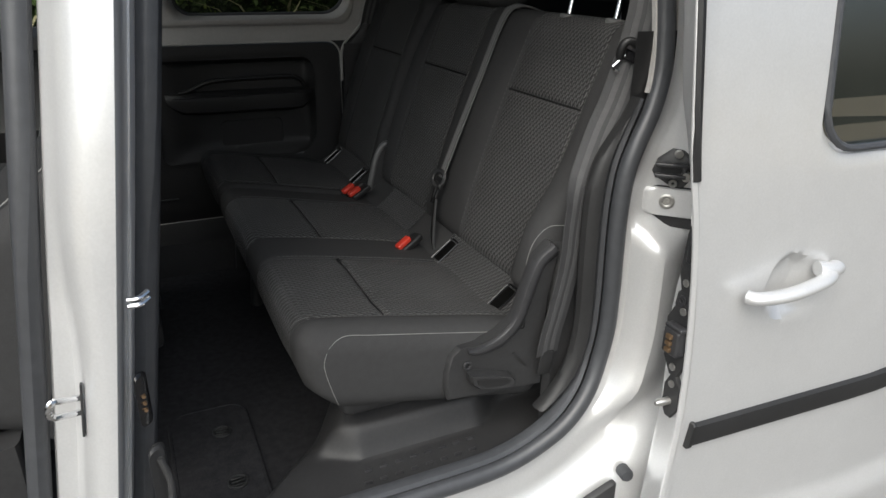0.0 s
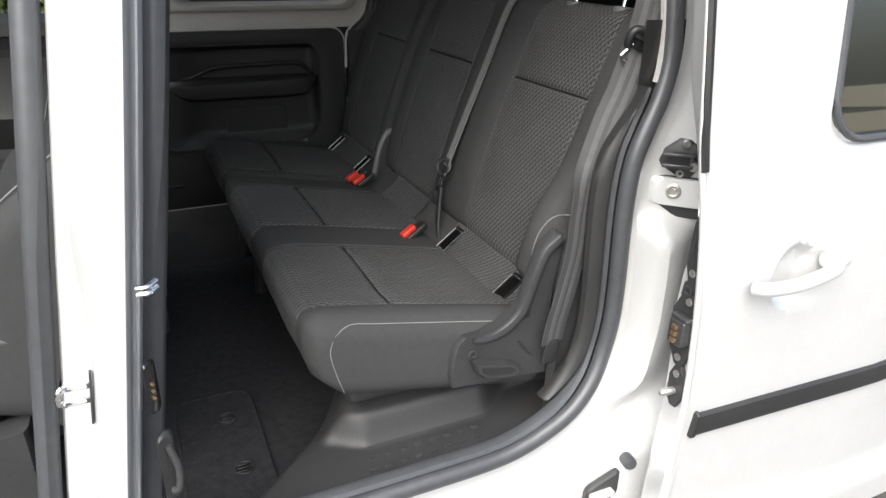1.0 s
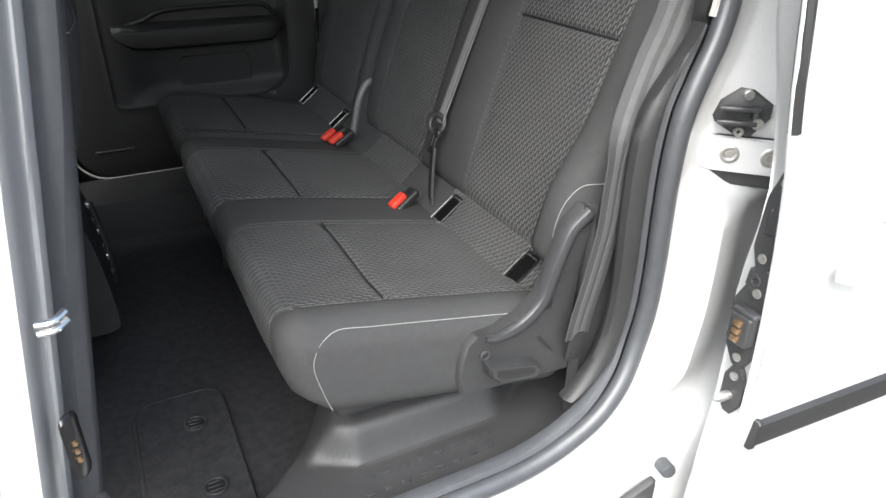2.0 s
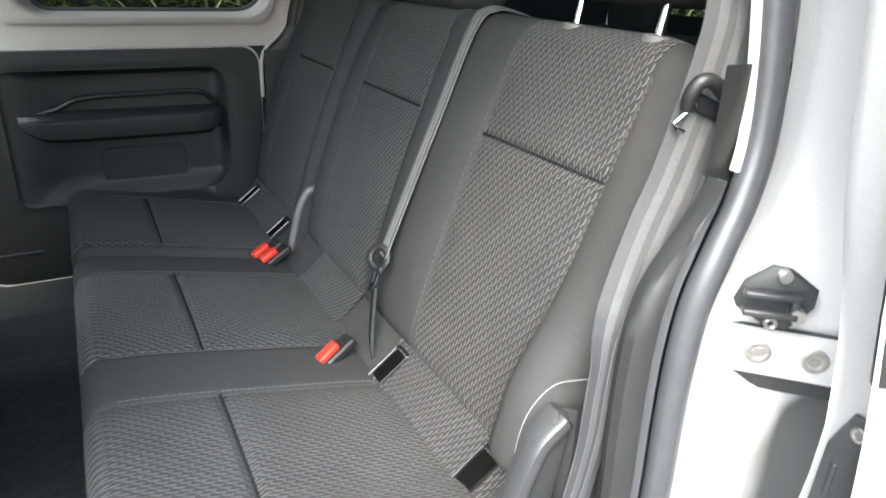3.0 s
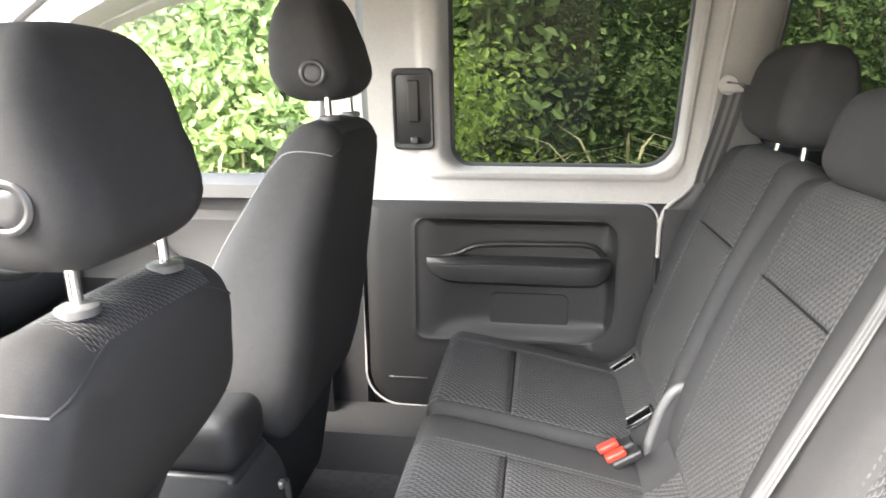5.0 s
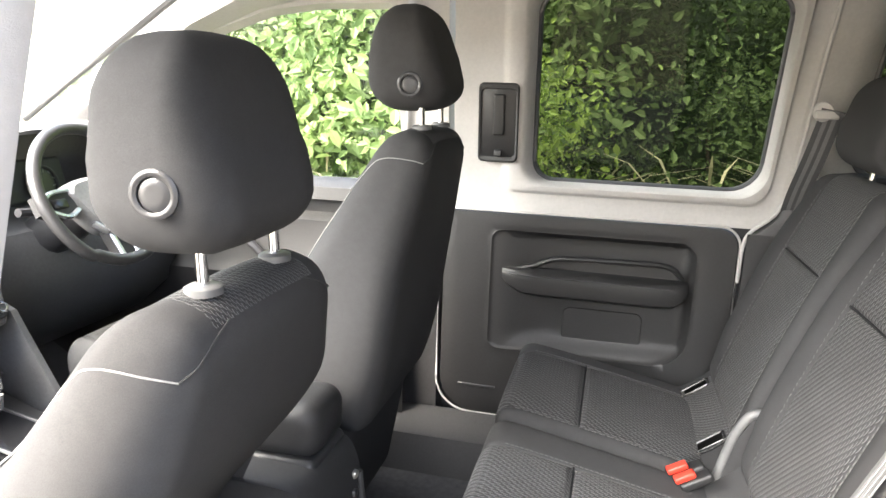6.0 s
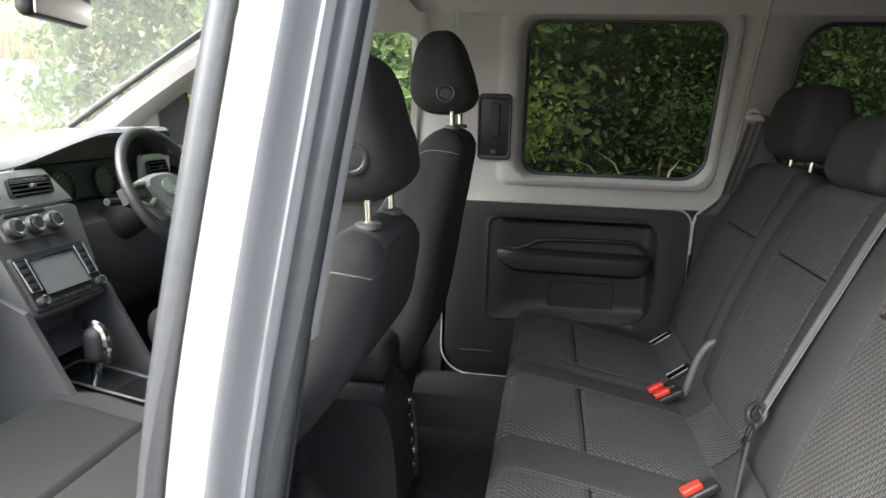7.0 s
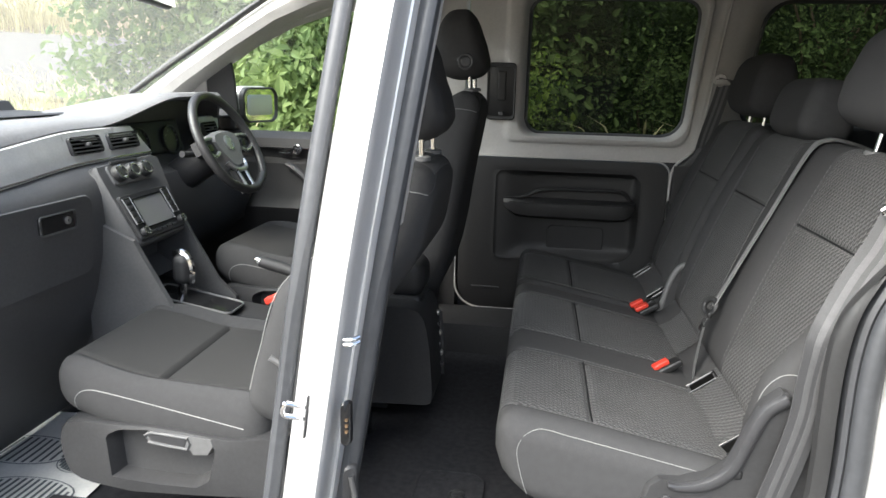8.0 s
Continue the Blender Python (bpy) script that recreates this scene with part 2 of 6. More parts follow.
def nodes_1d(h, r, step, extra=()):
    xs = {round(-h + r * k / 4, 6) for k in range(5)}
    xs |= {-x for x in xs}
    k = max(1, int((2 * h - 2 * r) / step))
    xs |= {round(-h + r + (2 * h - 2 * r) * i / k, 6) for i in range(k + 1)}
    for e in extra:
        for d in (-0.012, -0.005, 0.0, 0.005, 0.012):
            if -h + r < e + d < h - r:
                xs.add(round(e + d, 6))
    xs = sorted(xs)
    out = [xs[0]]
    for x in xs[1:]:
        if x - out[-1] > 0.0012:
            out.append(x)
    out[-1] = xs[-1]
    return out


def rbox(size, r, step, deform=None, zone=None, ex=(), ey=(), ez=()):
    """Rounded box centred at the origin, deformed; returns {zone: bmesh}, with UV = (x, y) in metres before the deform."""
    h = [s / 2 for s in size]
    r = min(r, min(h) * 0.98)
    ax = [nodes_1d(h[0], r, step, ex), nodes_1d(h[1], r, step, ey), nodes_1d(h[2], r, step, ez)]
    verts, index, raw, faces = [], {}, [], []
    def vert(p):
        key = tuple(round(c, 5) for c in p)
        if key not in index:
            q = Vector(p)
            inner = Vector([max(-(h[i] - r), min(h[i] - r, q[i])) for i in range(3)])
            d = q - inner
            if d.length > 1e-9:
                q = inner + d.normalized() * r
            index[key] = len(raw)
            raw.append(q)
        return index[key]
    for a in range(3):
        b, c = (a + 1) % 3, (a + 2) % 3
        for s in (-1, 1):
            for i in range(len(ax[b]) - 1):
                for j in range(len(ax[c]) - 1):
                    quad = []
                    for u, v in ((i, j), (i + 1, j), (i + 1, j + 1), (i, j + 1)):
                        p = [0, 0, 0]
                        p[a], p[b], p[c] = s * h[a], ax[b][u], ax[c][v]
                        quad.append(vert(p))
                    faces.append(quad if s > 0 else quad[::-1])
    pts = [deform(Vector(q)) if deform else q for q in raw]
    groups = {}
    for f in faces:
        cen = sum((raw[i] for i in f), Vector()) / len(f)
        groups.setdefault(zone(cen) if zone else "all", []).append(f)
    out = {}
    for z, fs in groups.items():
        used = sorted({i for f in fs for i in f})
        m = {i: k for k, i in enumerate(used)}
        out[z] = from_lists([pts[i] for i in used], [[m[i] for i in f] for f in fs], [(raw[i].x - raw[i].z, raw[i].y) for i in used])
    return out


def box(size, at=(0, 0, 0), r=0.004, rot=None):
    m = Matrix.Translation(at) @ (rot if rot else Matrix())
    return rbox(size, r, 10, lambda p: m @ p)["all"]


def join(*bms):
    out = bmesh.new()
    for b in bms:
        me = bpy.data.meshes.new("join")
        b.to_mesh(me)
        b.free()
        out.from_mesh(me)
        bpy.data.meshes.remove(me)
    return out


def loft(rings, closed=True, caps=True):
    verts, faces, k = [], [], len(rings[0])
    for ring in rings:
        verts += [Vector(p) for p in ring]
    for i in range(len(rings) - 1):
        for j in range(k if closed else k - 1):
            a, b = i * k + j, i * k + (j + 1) % k
            faces.append([a, b, b + k, a + k])
    if caps and closed:
        faces.append(list(range(k))[::-1])
        faces.append([(len(rings) - 1) * k + j for j in range(k)])
    return from_lists(verts, faces)


def smooth_path(pts, n=6):
    """Catmull-Rom through pts."""
    P = [Vector(p) for p in pts]
    P = [P[0] * 2 - P[1]] + P + [P[-1] * 2 - P[-2]]
    out = []
    for i in range(1, len(P) - 2):
        for k in range(n):
            t = k / n
            a, b, c, d = P[i - 1], P[i], P[i + 1], P[i + 2]
            out.append(0.5 * (2 * b + (c - a) * t + (2 * a - 5 * b + 4 * c - d) * t * t + (3 * b - a - 3 * c + d) * t ** 3))
    return out + [P[-2]]


def tube(path, r, n=8, flat=1.0, up=(0, 0, 1), closed=False, taper=None):
    """Tube of radius r; flat scales the second axis."""
    path = [Vector(p) for p in path]
    rings, up = [], Vector(up)
    for i, p in enumerate(path):
        if closed:
            d = path[(i + 1) % len(path)] - path[i - 1]
        else:
            d = path[min(i + 1, len(path) - 1)] - path[max(i - 1, 0)]
        d.normalize()
        s = d.cross(up)
        if s.length < 1e-4:
            s = d.cross(Vector((1, 0.3, 0)))
        s.normalize()
        w = s.cross(d)
        k = taper(i / max(1, len(path) - 1)) if taper else 1
        rings.append([p + (s * math.cos(a) + w * math.sin(a) * flat) * r * k for a in [2 * math.pi * j / n for j in range(n)]])
    if closed:
        rings.append(rings[0])
    bm = loft(rings, True, not closed)
    if closed:
        bmesh.ops.remove_doubles(bm, verts=bm.verts, dist=1e-6)
    return bm


def disc(center, axis, r, depth, n=24, bevel=0.15):
    """Short round plug with a chamfered rim, its face towards axis."""
    axis = Vector(axis).normalized()
    q = axis.to_track_quat('Z', 'Y')
    c = Vector(center)
    prof = [(r, -depth), (r, depth * (1 - bevel * 2)), (r * (1 - bevel), depth), (r * 0.5, depth)]
    return loft([[c + q @ Vector((pr * math.cos(a), pr * math.sin(a), pz)) for a in [2 * math.pi * j / n for j in range(n)]] for pr, pz in prof])


def ring_disc(center, axis, r0, r1, depth, n=28):
    axis = Vector(axis).normalized()
    q = axis.to_track_quat('Z', 'Y')
    c = Vector(center)
    prof = [(r0, 0), (r0, depth), ((r0 * 2 + r1) / 3, depth * 1.3), ((r0 + r1 * 2) / 3, depth * 1.3), (r1, depth), (r1, 0), (r0, 0)]
    return loft([[c + q @ Vector((pr * math.cos(a), pr * math.sin(a), pz)) for a in [2 * math.pi * j / n for j in range(n)]] for pr, pz in prof], True, False)


def rrect(x0, z0, x1, z1, r, n=6):
    rs = r if isinstance(r, (list, tuple)) else [r] * 4
    out = []
    for k, (cx, cz, a0) in enumerate(((x1, z1, 0), (x0, z1, 90), (x0, z0, 180), (x1, z0, 270))):
        rr = rs[k]
        ox, oz = cx - math.copysign(rr, cx - (x0 + x1) / 2), cz - math.copysign(rr, cz - (z0 + z1) / 2)
        for i in range(n + 1):
            a = radians(a0 + 90 * i / n)
            out.append((ox + rr * math.cos(a), oz + rr * math.sin(a)))
    return out


def dense(outline, m=5):
    """The outline with every side cut into m pieces."""
    out = []
    for a, b in zip(outline, outline[1:] + outline[:1]):
        out += [tuple(u + (v - u) * k / m for u, v in zip(a, b)) for k in range(m)]
    return out


def plate(outline, depth, place, edge=0.004):
    """Prism of a 2D outline; place(u, v, w) gives the world point, w from 0 (back) to depth (front, chamfered)."""
    cu, cv = sum(p[0] for p in outline) / len(outline), sum(p[1] for p in outline) / len(outline)
    ext = max(max(abs(p[0] - cu), abs(p[1] - cv)) for p in outline)
    k = 1 - edge / ext
    return loft([[place(u, v, 0) for u, v in outline], [place(u, v, depth - edge) for u, v in outline],
                 [place(cu + (u - cu) * k, cv + (v - cv) * k, depth) for u, v in outline]])


def frame_ring(rings):
    """Closed band through several matched outlines given as lists of 3D points."""
    return loft(rings, True, False)


def dashes(pts, length, gap, r):
    """Rows of short square stitches along a path."""
    P = [Vector(p) for p in pts]
    verts, faces, run = [], [], 0.0
    for a, b in zip(P, P[1:]):
        d = b - a
        n = max(1, int(d.length / (length + gap)))
        d.normalize()
        s = d.cross(Vector((0.3, 0.2, 1))).normalized() * r
        w = d.cross(s).normalized() * r
        for k in range(n):
            p = a + (b - a) * ((k + 0.2) / n) + s * (0.9 if k % 2 else -0.9)
            q = p + d * length - s * (1.8 if k % 2 else -1.8)
            i = len(verts)
            verts += [p + s, p + w, p - s, p - w, q + s, q + w, q - s, q - w]
            faces += [[i + j, i + (j + 1) % 4, i + 4 + (j + 1) % 4, i + 4 + j] for j in range(4)]
    return from_lists(verts, faces)


def smoothstep(a, b, x):
    t = max(0.0, min(1.0, (x - a) / (b - a)))
    return t * t * (3 - 2 * t)

# ---- van body, near (left) side ----
MID = 0.04          # the van's centre line in y


def tumble(z):
    """How far the body side leans inwards at height z."""
    return 0.15 * max(0.0, z - 1.05) ** 1.25


def lean(z):
    return 0.15 * (z - 1.0)


body = thing("body_side_left", "silver painted van body side round the open sliding door", "car body", kind="structure")

def pillar_section(z):
    b = -0.730 + 0.018 * smoothstep(1.10, 0.85, z)
    return [(-0.748, -0.66), (-0.748, -0.728), (-0.745, -0.735), (b - 0.010, -0.741), (b - 0.002, -0.760), (b + 0.005, -0.774), (b + 0.015, -0.786), (b + 0.030, -0.7945), (-0.675, -0.796), (-0.671, -0.790), (-0.668, -0.775),
            (-0.665, -0.752), (-0.662, -0.738), (-0.657, -0.728), (-0.652, -0.718), (-0.650, -0.700), (-0.66, -0.66), (-0.72, -0.65)]


ZS = [0.30 + 0.07 * i for i in range(21)]
part("b_pillar", loft([[(x + lean(z), y + tumble(z) + 0.004 * math.sin(4 * z), z) for x, y in pillar_section(z)] for z in ZS]), PAINT, body)
part("lock_slit", box((0.0035, 0.008, 0.074), (-0.7395, -0.768, 0.828), 0.0012, Matrix.Rotation(radians(7), 4, 'Y')), BLACK, body)
seal_path = [(-0.767 + lean(z), -0.728 + tumble(z), z) for z in ZS]
part("front_door_seal", tube(seal_path, 0.016, 10, 0.9), RUBBER, body, "black rubber front door seal")
loop = smooth_path([(-0.736, -0.762, 0.842), (-0.758, -0.779, 0.853), (-0.766, -0.785, 0.857), (-0.771, -0.787, 0.848), (-0.770, -0.785, 0.837), (-0.762, -0.779, 0.832), (-0.740, -0.762, 0.822)], 4)
part("lock_loop", tube(loop, 0.0042, 8), CHROME, body, "bright steel front door lock loop")
bm = join(*[tube(smooth_path([(-0.667, -0.798, z), (-0.655, -0.802, z + 0.002), (-0.645, -0.794, z + 0.005)], 4), 0.0032, 8) for z in (0.969, 0.977)])
part("striker", bm, CHROME, body, "bright steel sliding door striker")
contact = part("contact_plate", plate(rrect(-0.009, -0.038, 0.009, 0.038, 0.008), 0.008, lambda u, v, w: Vector((-0.671 + u * 0.8 - w * 0.1, -0.772 + u * 0.6 - w, 0.828 + v))), GLOSS, body, "black contact plate with brass pins")
for i in range(3):
    part("brass_pin", disc((-0.670, -0.780, 0.816 + 0.010 * i), (0.1, -1, 0), 0.0025, 0.003, 10), BRASS, contact)
part("catch_bracket", plate(rrect(-0.013, -0.06, 0.013, 0.05, 0.012), 0.01, lambda u, v, w: Vector((-0.668 + u * 0.8, -0.762 + u * 0.5 - w, 0.70 + v))), BLACK, body, "black door catch")
hookpath = smooth_path([(-0.665, -0.775, 0.735), (-0.657, -0.78, 0.70), (-0.660, -0.785, 0.67), (-0.668, -0.78, 0.665)], 4)
part("catch_hook", tube(hookpath, 0.005, 8), BLACK, body)

# outline of the sliding door opening: seal line, from the top of the rear edge down and forward along the sill
EDGE = smooth_path([(0.125, 0, 1.66), (0.156, 0, 1.50), (0.180, 0, 1.36), (0.190, 0, 1.25), (0.188, 0, 1.17), (0.172, 0, 1.11), (0.148, 0, 1.06), (0.132, 0, 1.015), (0.126, 0, 0.95), (0.127, 0, 0.87), (0.130, 0, 0.79),
                    (0.128, 0, 0.70), (0.110, 0, 0.62), (0.070, 0, 0.56), (0.00, 0, 0.507), (-0.11, 0, 0.468), (-0.28, 0, 0.462), (-0.45, 0, 0.462), (-0.62, 0, 0.462)], 5)


def offset_edge(off):
    out = []
    for i, p in enumerate(EDGE):
        d = EDGE[min(i + 1, len(EDGE) - 1)] - EDGE[max(i - 1, 0)]
        d.normalize()
        out.append(p + Vector((-d.z, 0, d.x)) * off)
    return out


def jamb_y(off, z):
    steps = [(-0.06, -0.66), (-0.02, -0.70), (0.0, -0.700), (0.012, -0.697), (0.035, -0.700), (0.066, -0.718), (0.100, -0.752), (0.138, -0.785), (0.21, -0.80), (0.4, -0.81)]
    for (a, ya), (b, yb) in zip(steps, steps[1:]):
        if off <= b:
            y = ya + (yb - ya) * (off - a) / (b - a)
            break
    else:
        y = -0.82
    hollow = ((0.0, -0.700), (0.012, -0.705), (0.028, -0.742), (0.045, -0.757), (0.065, -0.757), (0.085, -0.752), (0.115, -0.741), (0.16, -0.732), (0.40, -0.730))
    k = smoothstep(0.935, 0.875, z) * smoothstep(0.50, 0.62, z)
    low_y = float(np.interp(off, [h[0] for h in hollow], [h[1] for h in hollow]))
    return y + (low_y - y) * k + 0.5 * tumble(z) - 0.022 * smoothstep(0.66, 0.52, z) * (1 - smoothstep(0.03, 0.08, off))


offs = [0.0, 0.006, 0.012, 0.020, 0.028, 0.036, 0.045, 0.055, 0.07, 0.085, 0.10, 0.115, 0.13, 0.15, 0.18, 0.22, 0.28, 0.34]
rings = []
for off in offs:
    rings.append([(p.x, jamb_y(off, p.z), p.z) for p in offset_edge(off)])
part("rear_jamb", loft(rings, False, False), PAINT, body)
# rear quarter skin that the open door covers
qx = [0.40, 0.7, 1.0, 1.3, 1.6]
part("quarter_panel", loft([[(x, -0.825 + tumble(z), z) for z in [0.25, 0.5, 0.8, 1.02]] for x in qx], False, False), PAINT, body)
part("sill_skirt", loft([[(x, -0.79, 0.46), (x, -0.82, 0.40), (x, -0.825, 0.30), (x, -0.80, 0.22)] for x in (-2.4, -1.5, -0.64)], False, False), PAINT, body)
# the rubber seal: bulb and flat lip, with the inner trim edge
part("opening_seal", tube([(p.x, -0.700 - 0.022 * smoothstep(0.66, 0.52, p.z) + 0.9 * tumble(p.z), p.z) for p in offset_edge(-0.018)], 0.0165, 12, 0.9, up=(0, 1, 0)), RUBBER, body, "black rubber seal round the door opening")
part("seal_lip", tube([(p.x, -0.676 - 0.026 * smoothstep(0.66, 0.52, p.z) + 0.9 * tumble(p.z), p.z) for p in offset_edge(-0.046 + 0.012) if p.z < 1.14], 0.010, 8, 1.4, up=(0, 1, 0)), RUBBER, body)
zs = [0.47 + 0.07 * i for i in range(18)]
part("opening_seal", tube([(-0.641 + lean(z), -0.712 + tumble(z), z) for z in zs], 0.0185, 10, 0.9), RUBBER, body)
part("pillar_flange", tube([(-0.661 + lean(z), -0.737 + tumble(z), z) for z in zs], 0.0035, 6), PAINT, body)
# inner trims: pale above the shoulder line, black below
upper = [p for p in offset_edge(-0.040) if p.z > 1.135]
part("pillar_trim_edge", loft([[(p.x + 0.022, -0.702 + tumble(p.z), p.z) for p in upper], [(p.x + 0.002, -0.700 + tumble(p.z), p.z) for p in upper],
                               [(p.x + 0.004, -0.690 + tumble(p.z), p.z) for p in upper], [(p.x + 0.22, -0.64 + tumble(p.z), p.z) for p in upper]], False, False), TRIM, body, "pale upper pillar trim")
zs = [1.13 + 0.08 * i for i in range(8)]
part("pillar_trim_edge", loft([[(-0.645 + lean(z), -0.702 + tumble(z), z) for z in zs], [(-0.630 + lean(z), -0.698 + tumble(z), z) for z in zs], [(-0.626 + lean(z), -0.690 + tumble(z), z) for z in zs],
                               [(-0.627 + lean(z), -0.670 + tumble(z), z) for z in zs], [(-0.74 + lean(z), -0.60 + tumble(z), z) for z in zs]], False, False), TRIM, body)
zs = [0.44 + 0.07 * i for i in range(11)]
part("pillar_trim_lower", loft([[(-0.642 + lean(z), -0.700, z) for z in zs], [(-0.626 + lean(z), -0.692, z) for z in zs], [(-0.640 + lean(z), -0.668, z) for z in zs], [(-0.74 + lean(z), -0.60, z) for z in zs]], False, False), BLACK, body)
low = [p for p in offset_edge(-0.055) if p.z < 1.145 and p.x > -0.02]
rows = []
for dx, y in ((0.0, -0.697), (-0.010, -0.695), (-0.020, -0.688), (-0.023, -0.678), (-0.018, -0.668), (0.0, -0.664), (0.5, -0.664)):
    rows.append([(p.x + (dx if dx >= 0 else dx * smoothstep(1.15, 0.98, p.z) * (0.3 + 0.7 * smoothstep(0.53, 0.64, p.z))), y - 0.012 * smoothstep(1.02, 1.14, p.z) * (y > -0.69), (min(p.z, 1.00) + 0.012 if dx > 0 else p.z)) for p in low])
part("rear_side_trim", loft(rows, False, False), PANEL, body, "black moulded trim beside the bench")
# latch and guide rail end on the jamb
latch = part("jamb_catch", plate([(-0.030, -0.012), (-0.026, -0.022), (0.004, -0.046), (0.014, -0.046), (0.034, -0.010), (0.034, 0.012), (0.010, 0.034), (-0.004, 0.036), (-0.024, 0.014)], 0.009,
             lambda u, v, w: Vector((0.192 + u * 0.85, -0.724 - u * 0.75 - w, 1.024 + v * 0.85)), 0.006), BLACK, body, "black greased catch on the jamb")
jr = Matrix.Rotation(radians(-41), 4, 'Z')
part("catch_claw", join(box((0.052, 0.012, 0.007), (0.176, -0.736, 1.030), 0.002, jr), box((0.050, 0.012, 0.007), (0.174, -0.738, 1.012), 0.002, jr), box((0.008, 0.016, 0.024), (0.195, -0.748, 1.021), 0.002, jr)), SATIN, latch)
part("catch_pin", disc((0.196, -0.752, 1.012), (-0.6, -0.8, 0), 0.008, 0.008, 16), STEEL, latch)
part("catch_bolt", ring_disc((0.188, -0.732, 0.996), (-0.6, -0.8, 0), 0.003, 0.007, 0.004, 16), STEEL, latch)
part("catch_bolt", disc((0.190, -0.735, 1.047), (-0.6, -1, 0), 0.007, 0.004, 12), STEEL, latch)
part("rail_slot", plate(rrect(-0.03, -0.044, 0.15, 0.03, 0.004), 0.003, lambda u, v, w: Vector((0.186 + u, -0.717 - u * 1.0 - w, 0.958 + v))), BLACK, body)
rail = part("rail_end_plate", plate(rrect(-0.026, -0.025, 0.15, 0.025, 0.012), 0.010, lambda u, v, w: Vector((0.182 + u, -0.721 - u * 1.02 - w, 0.962 + v))), PAINT, body)
for i in range(2):
    x, y = 0.182 + 0.037 * i, -0.7305 - 0.0375 * i
    part("screw", join(ring_disc((x, y, 0.964), (-0.9, -0.9, 0), 0.006, 0.013, 0.003), disc((x, y, 0.964), (-0.9, -0.9, 0), 0.007, 0.004, 6)), STEEL, rail)
part("rubber_buffer", disc((0.115, -0.795, 0.452), (-0.2, -1, 0.1), 0.013, 0.012), RUBBER, body, "small round rubber buffer")
guide = part("lower_guide", plate(rrect(-0.045, -0.03, 0.03, 0.03, 0.012), 0.012, lambda u, v, w: Vector((0.065 + u, -0.79 - w, 0.405 + v + u * 0.35))), BLACK, body)
part("guide_arm", box((0.05, 0.02, 0.012), (0.05, -0.806, 0.405), 0.004), TRIM, guide)

# ---- sliding door, slid open ----
door = thing("sliding_door", "silver sliding van door slid fully open along the body", "car door", "sliding doors")
DY = -0.885


def skin(x, z, out=0.0):
    """Outer skin of the open door, dished behind the handle."""
    r = math.hypot((x - 0.284) / 0.050, (z - 0.866) / 0.060)
    dish = 0.020 * smoothstep(1.0, 0.62, r) if out == 0.0 else 0.0
    return Vector((x, DY - 0.012 - 0.075 * min(0.45, max(0.0, x - 0.085)) - 0.006 * math.exp(-((z - 0.75) / 0.35) ** 2) + 0.9 * tumble(z) - 0.016 * smoothstep(0.415, 0.345, z) - out + dish, z))


def fore(z):
    """The door's leading edge."""
    return float(np.interp(z, (0.30, 0.50, 0.60, 0.68, 0.79, 0.89, 0.99, 1.057, 1.12, 1.70), (0.100, 0.111, 0.117, 0.118, 0.111, 0.100, 0.084, 0.067, 0.058, 0.026)))


def sunk(z):
    """The sunk shut face behind the leading edge that carries the fittings."""
    return fore(z) + 0.004 + 0.034 * smoothstep(0.80, 0.97, z) - 0.018 * smoothstep(1.06, 1.2, z)


win = rrect(0.292, 1.085, 1.02, 1.56, 0.065)
outer = rrect(0.09, 0.285, 1.16, 1.68, 0.05)
win_d, outer_d = dense(win, 16), dense(outer, 16)
outer_d = [(fore(z) + x - 0.09 if x < 0.2 else x, z) for x, z in outer_d]


def mixed(k):
    return [(a[0] + (b[0] - a[0]) * k, a[1] + (b[1] - a[1]) * k) for a, b in zip(win_d, outer_d)]


part("skin", frame_ring([[skin(x, z, -0.03) for x, z in win_d], [skin(x, z, -0.004) for x, z in mixed(0.012)]] + [[skin(x, z) for x, z in mixed(k)] for k in [0.03 + 0.97 * i / 64 for i in range(65)]]), PAINT, door)
part("window_seal", tube([skin(x, z, 0.001) for x, z in win], 0.006, 8, closed=True), RUBBER, door)
pane = part("window_glass", from_lists([skin(x, z, -0.012) for x, z in win], [list(range(len(win)))]), TINTX, door, "dark tinted door glass", smooth=False)
pane.visible_shadow = False
zf_ = [0.26 + 0.05 * i for i in range(29)]
part("edge_flange", loft([[skin(fore(z) + 0.006, z, -0.0015) for z in zf_]] + [[(fore(z) + dx, DY + dy + 0.9 * tumble(z), z) for z in zf_] for dx, dy in ((0.0, -0.017), (-0.006, -0.013), (-0.006, -0.010), (0.0, -0.007))]
                        + [[(sunk(z) + dx, DY + dy + 0.9 * tumble(z), z) for z in zf_] for dx, dy in ((-0.003, -0.006), (0.0, 0.0), (0.002, 0.036), (0.012, 0.05), (0.9, 0.06))], False, False), PAINT, door)
part("edge_weatherstrip", tube([(fore(z) + 0.002, DY - 0.012 + 0.9 * tumble(z), z) for z in [1.06 + 0.05 * i for i in range(12)]], 0.0075, 8, 1.0), DARKPL, door, "black rubber edge strip")
part("rub_strip", loft([[skin(x, z + 0.03 * (x - 0.134), o) for z, o in ((0.593, -0.002), (0.596, 0.009), (0.615, 0.012), (0.633, 0.009), (0.636, -0.002))] for x in [0.134 + 0.07 * i for i in range(15)]], False, False), PANEL, door, "black plastic rubbing strip")
part("rub_strip_end", plate(rrect(-0.004, -0.025, 0.004, 0.025, 0.003), 0.013, lambda u, v, w: skin(0.134 + u + 0.12 * v, 0.615 + v, w - 0.002)), PANEL, door)
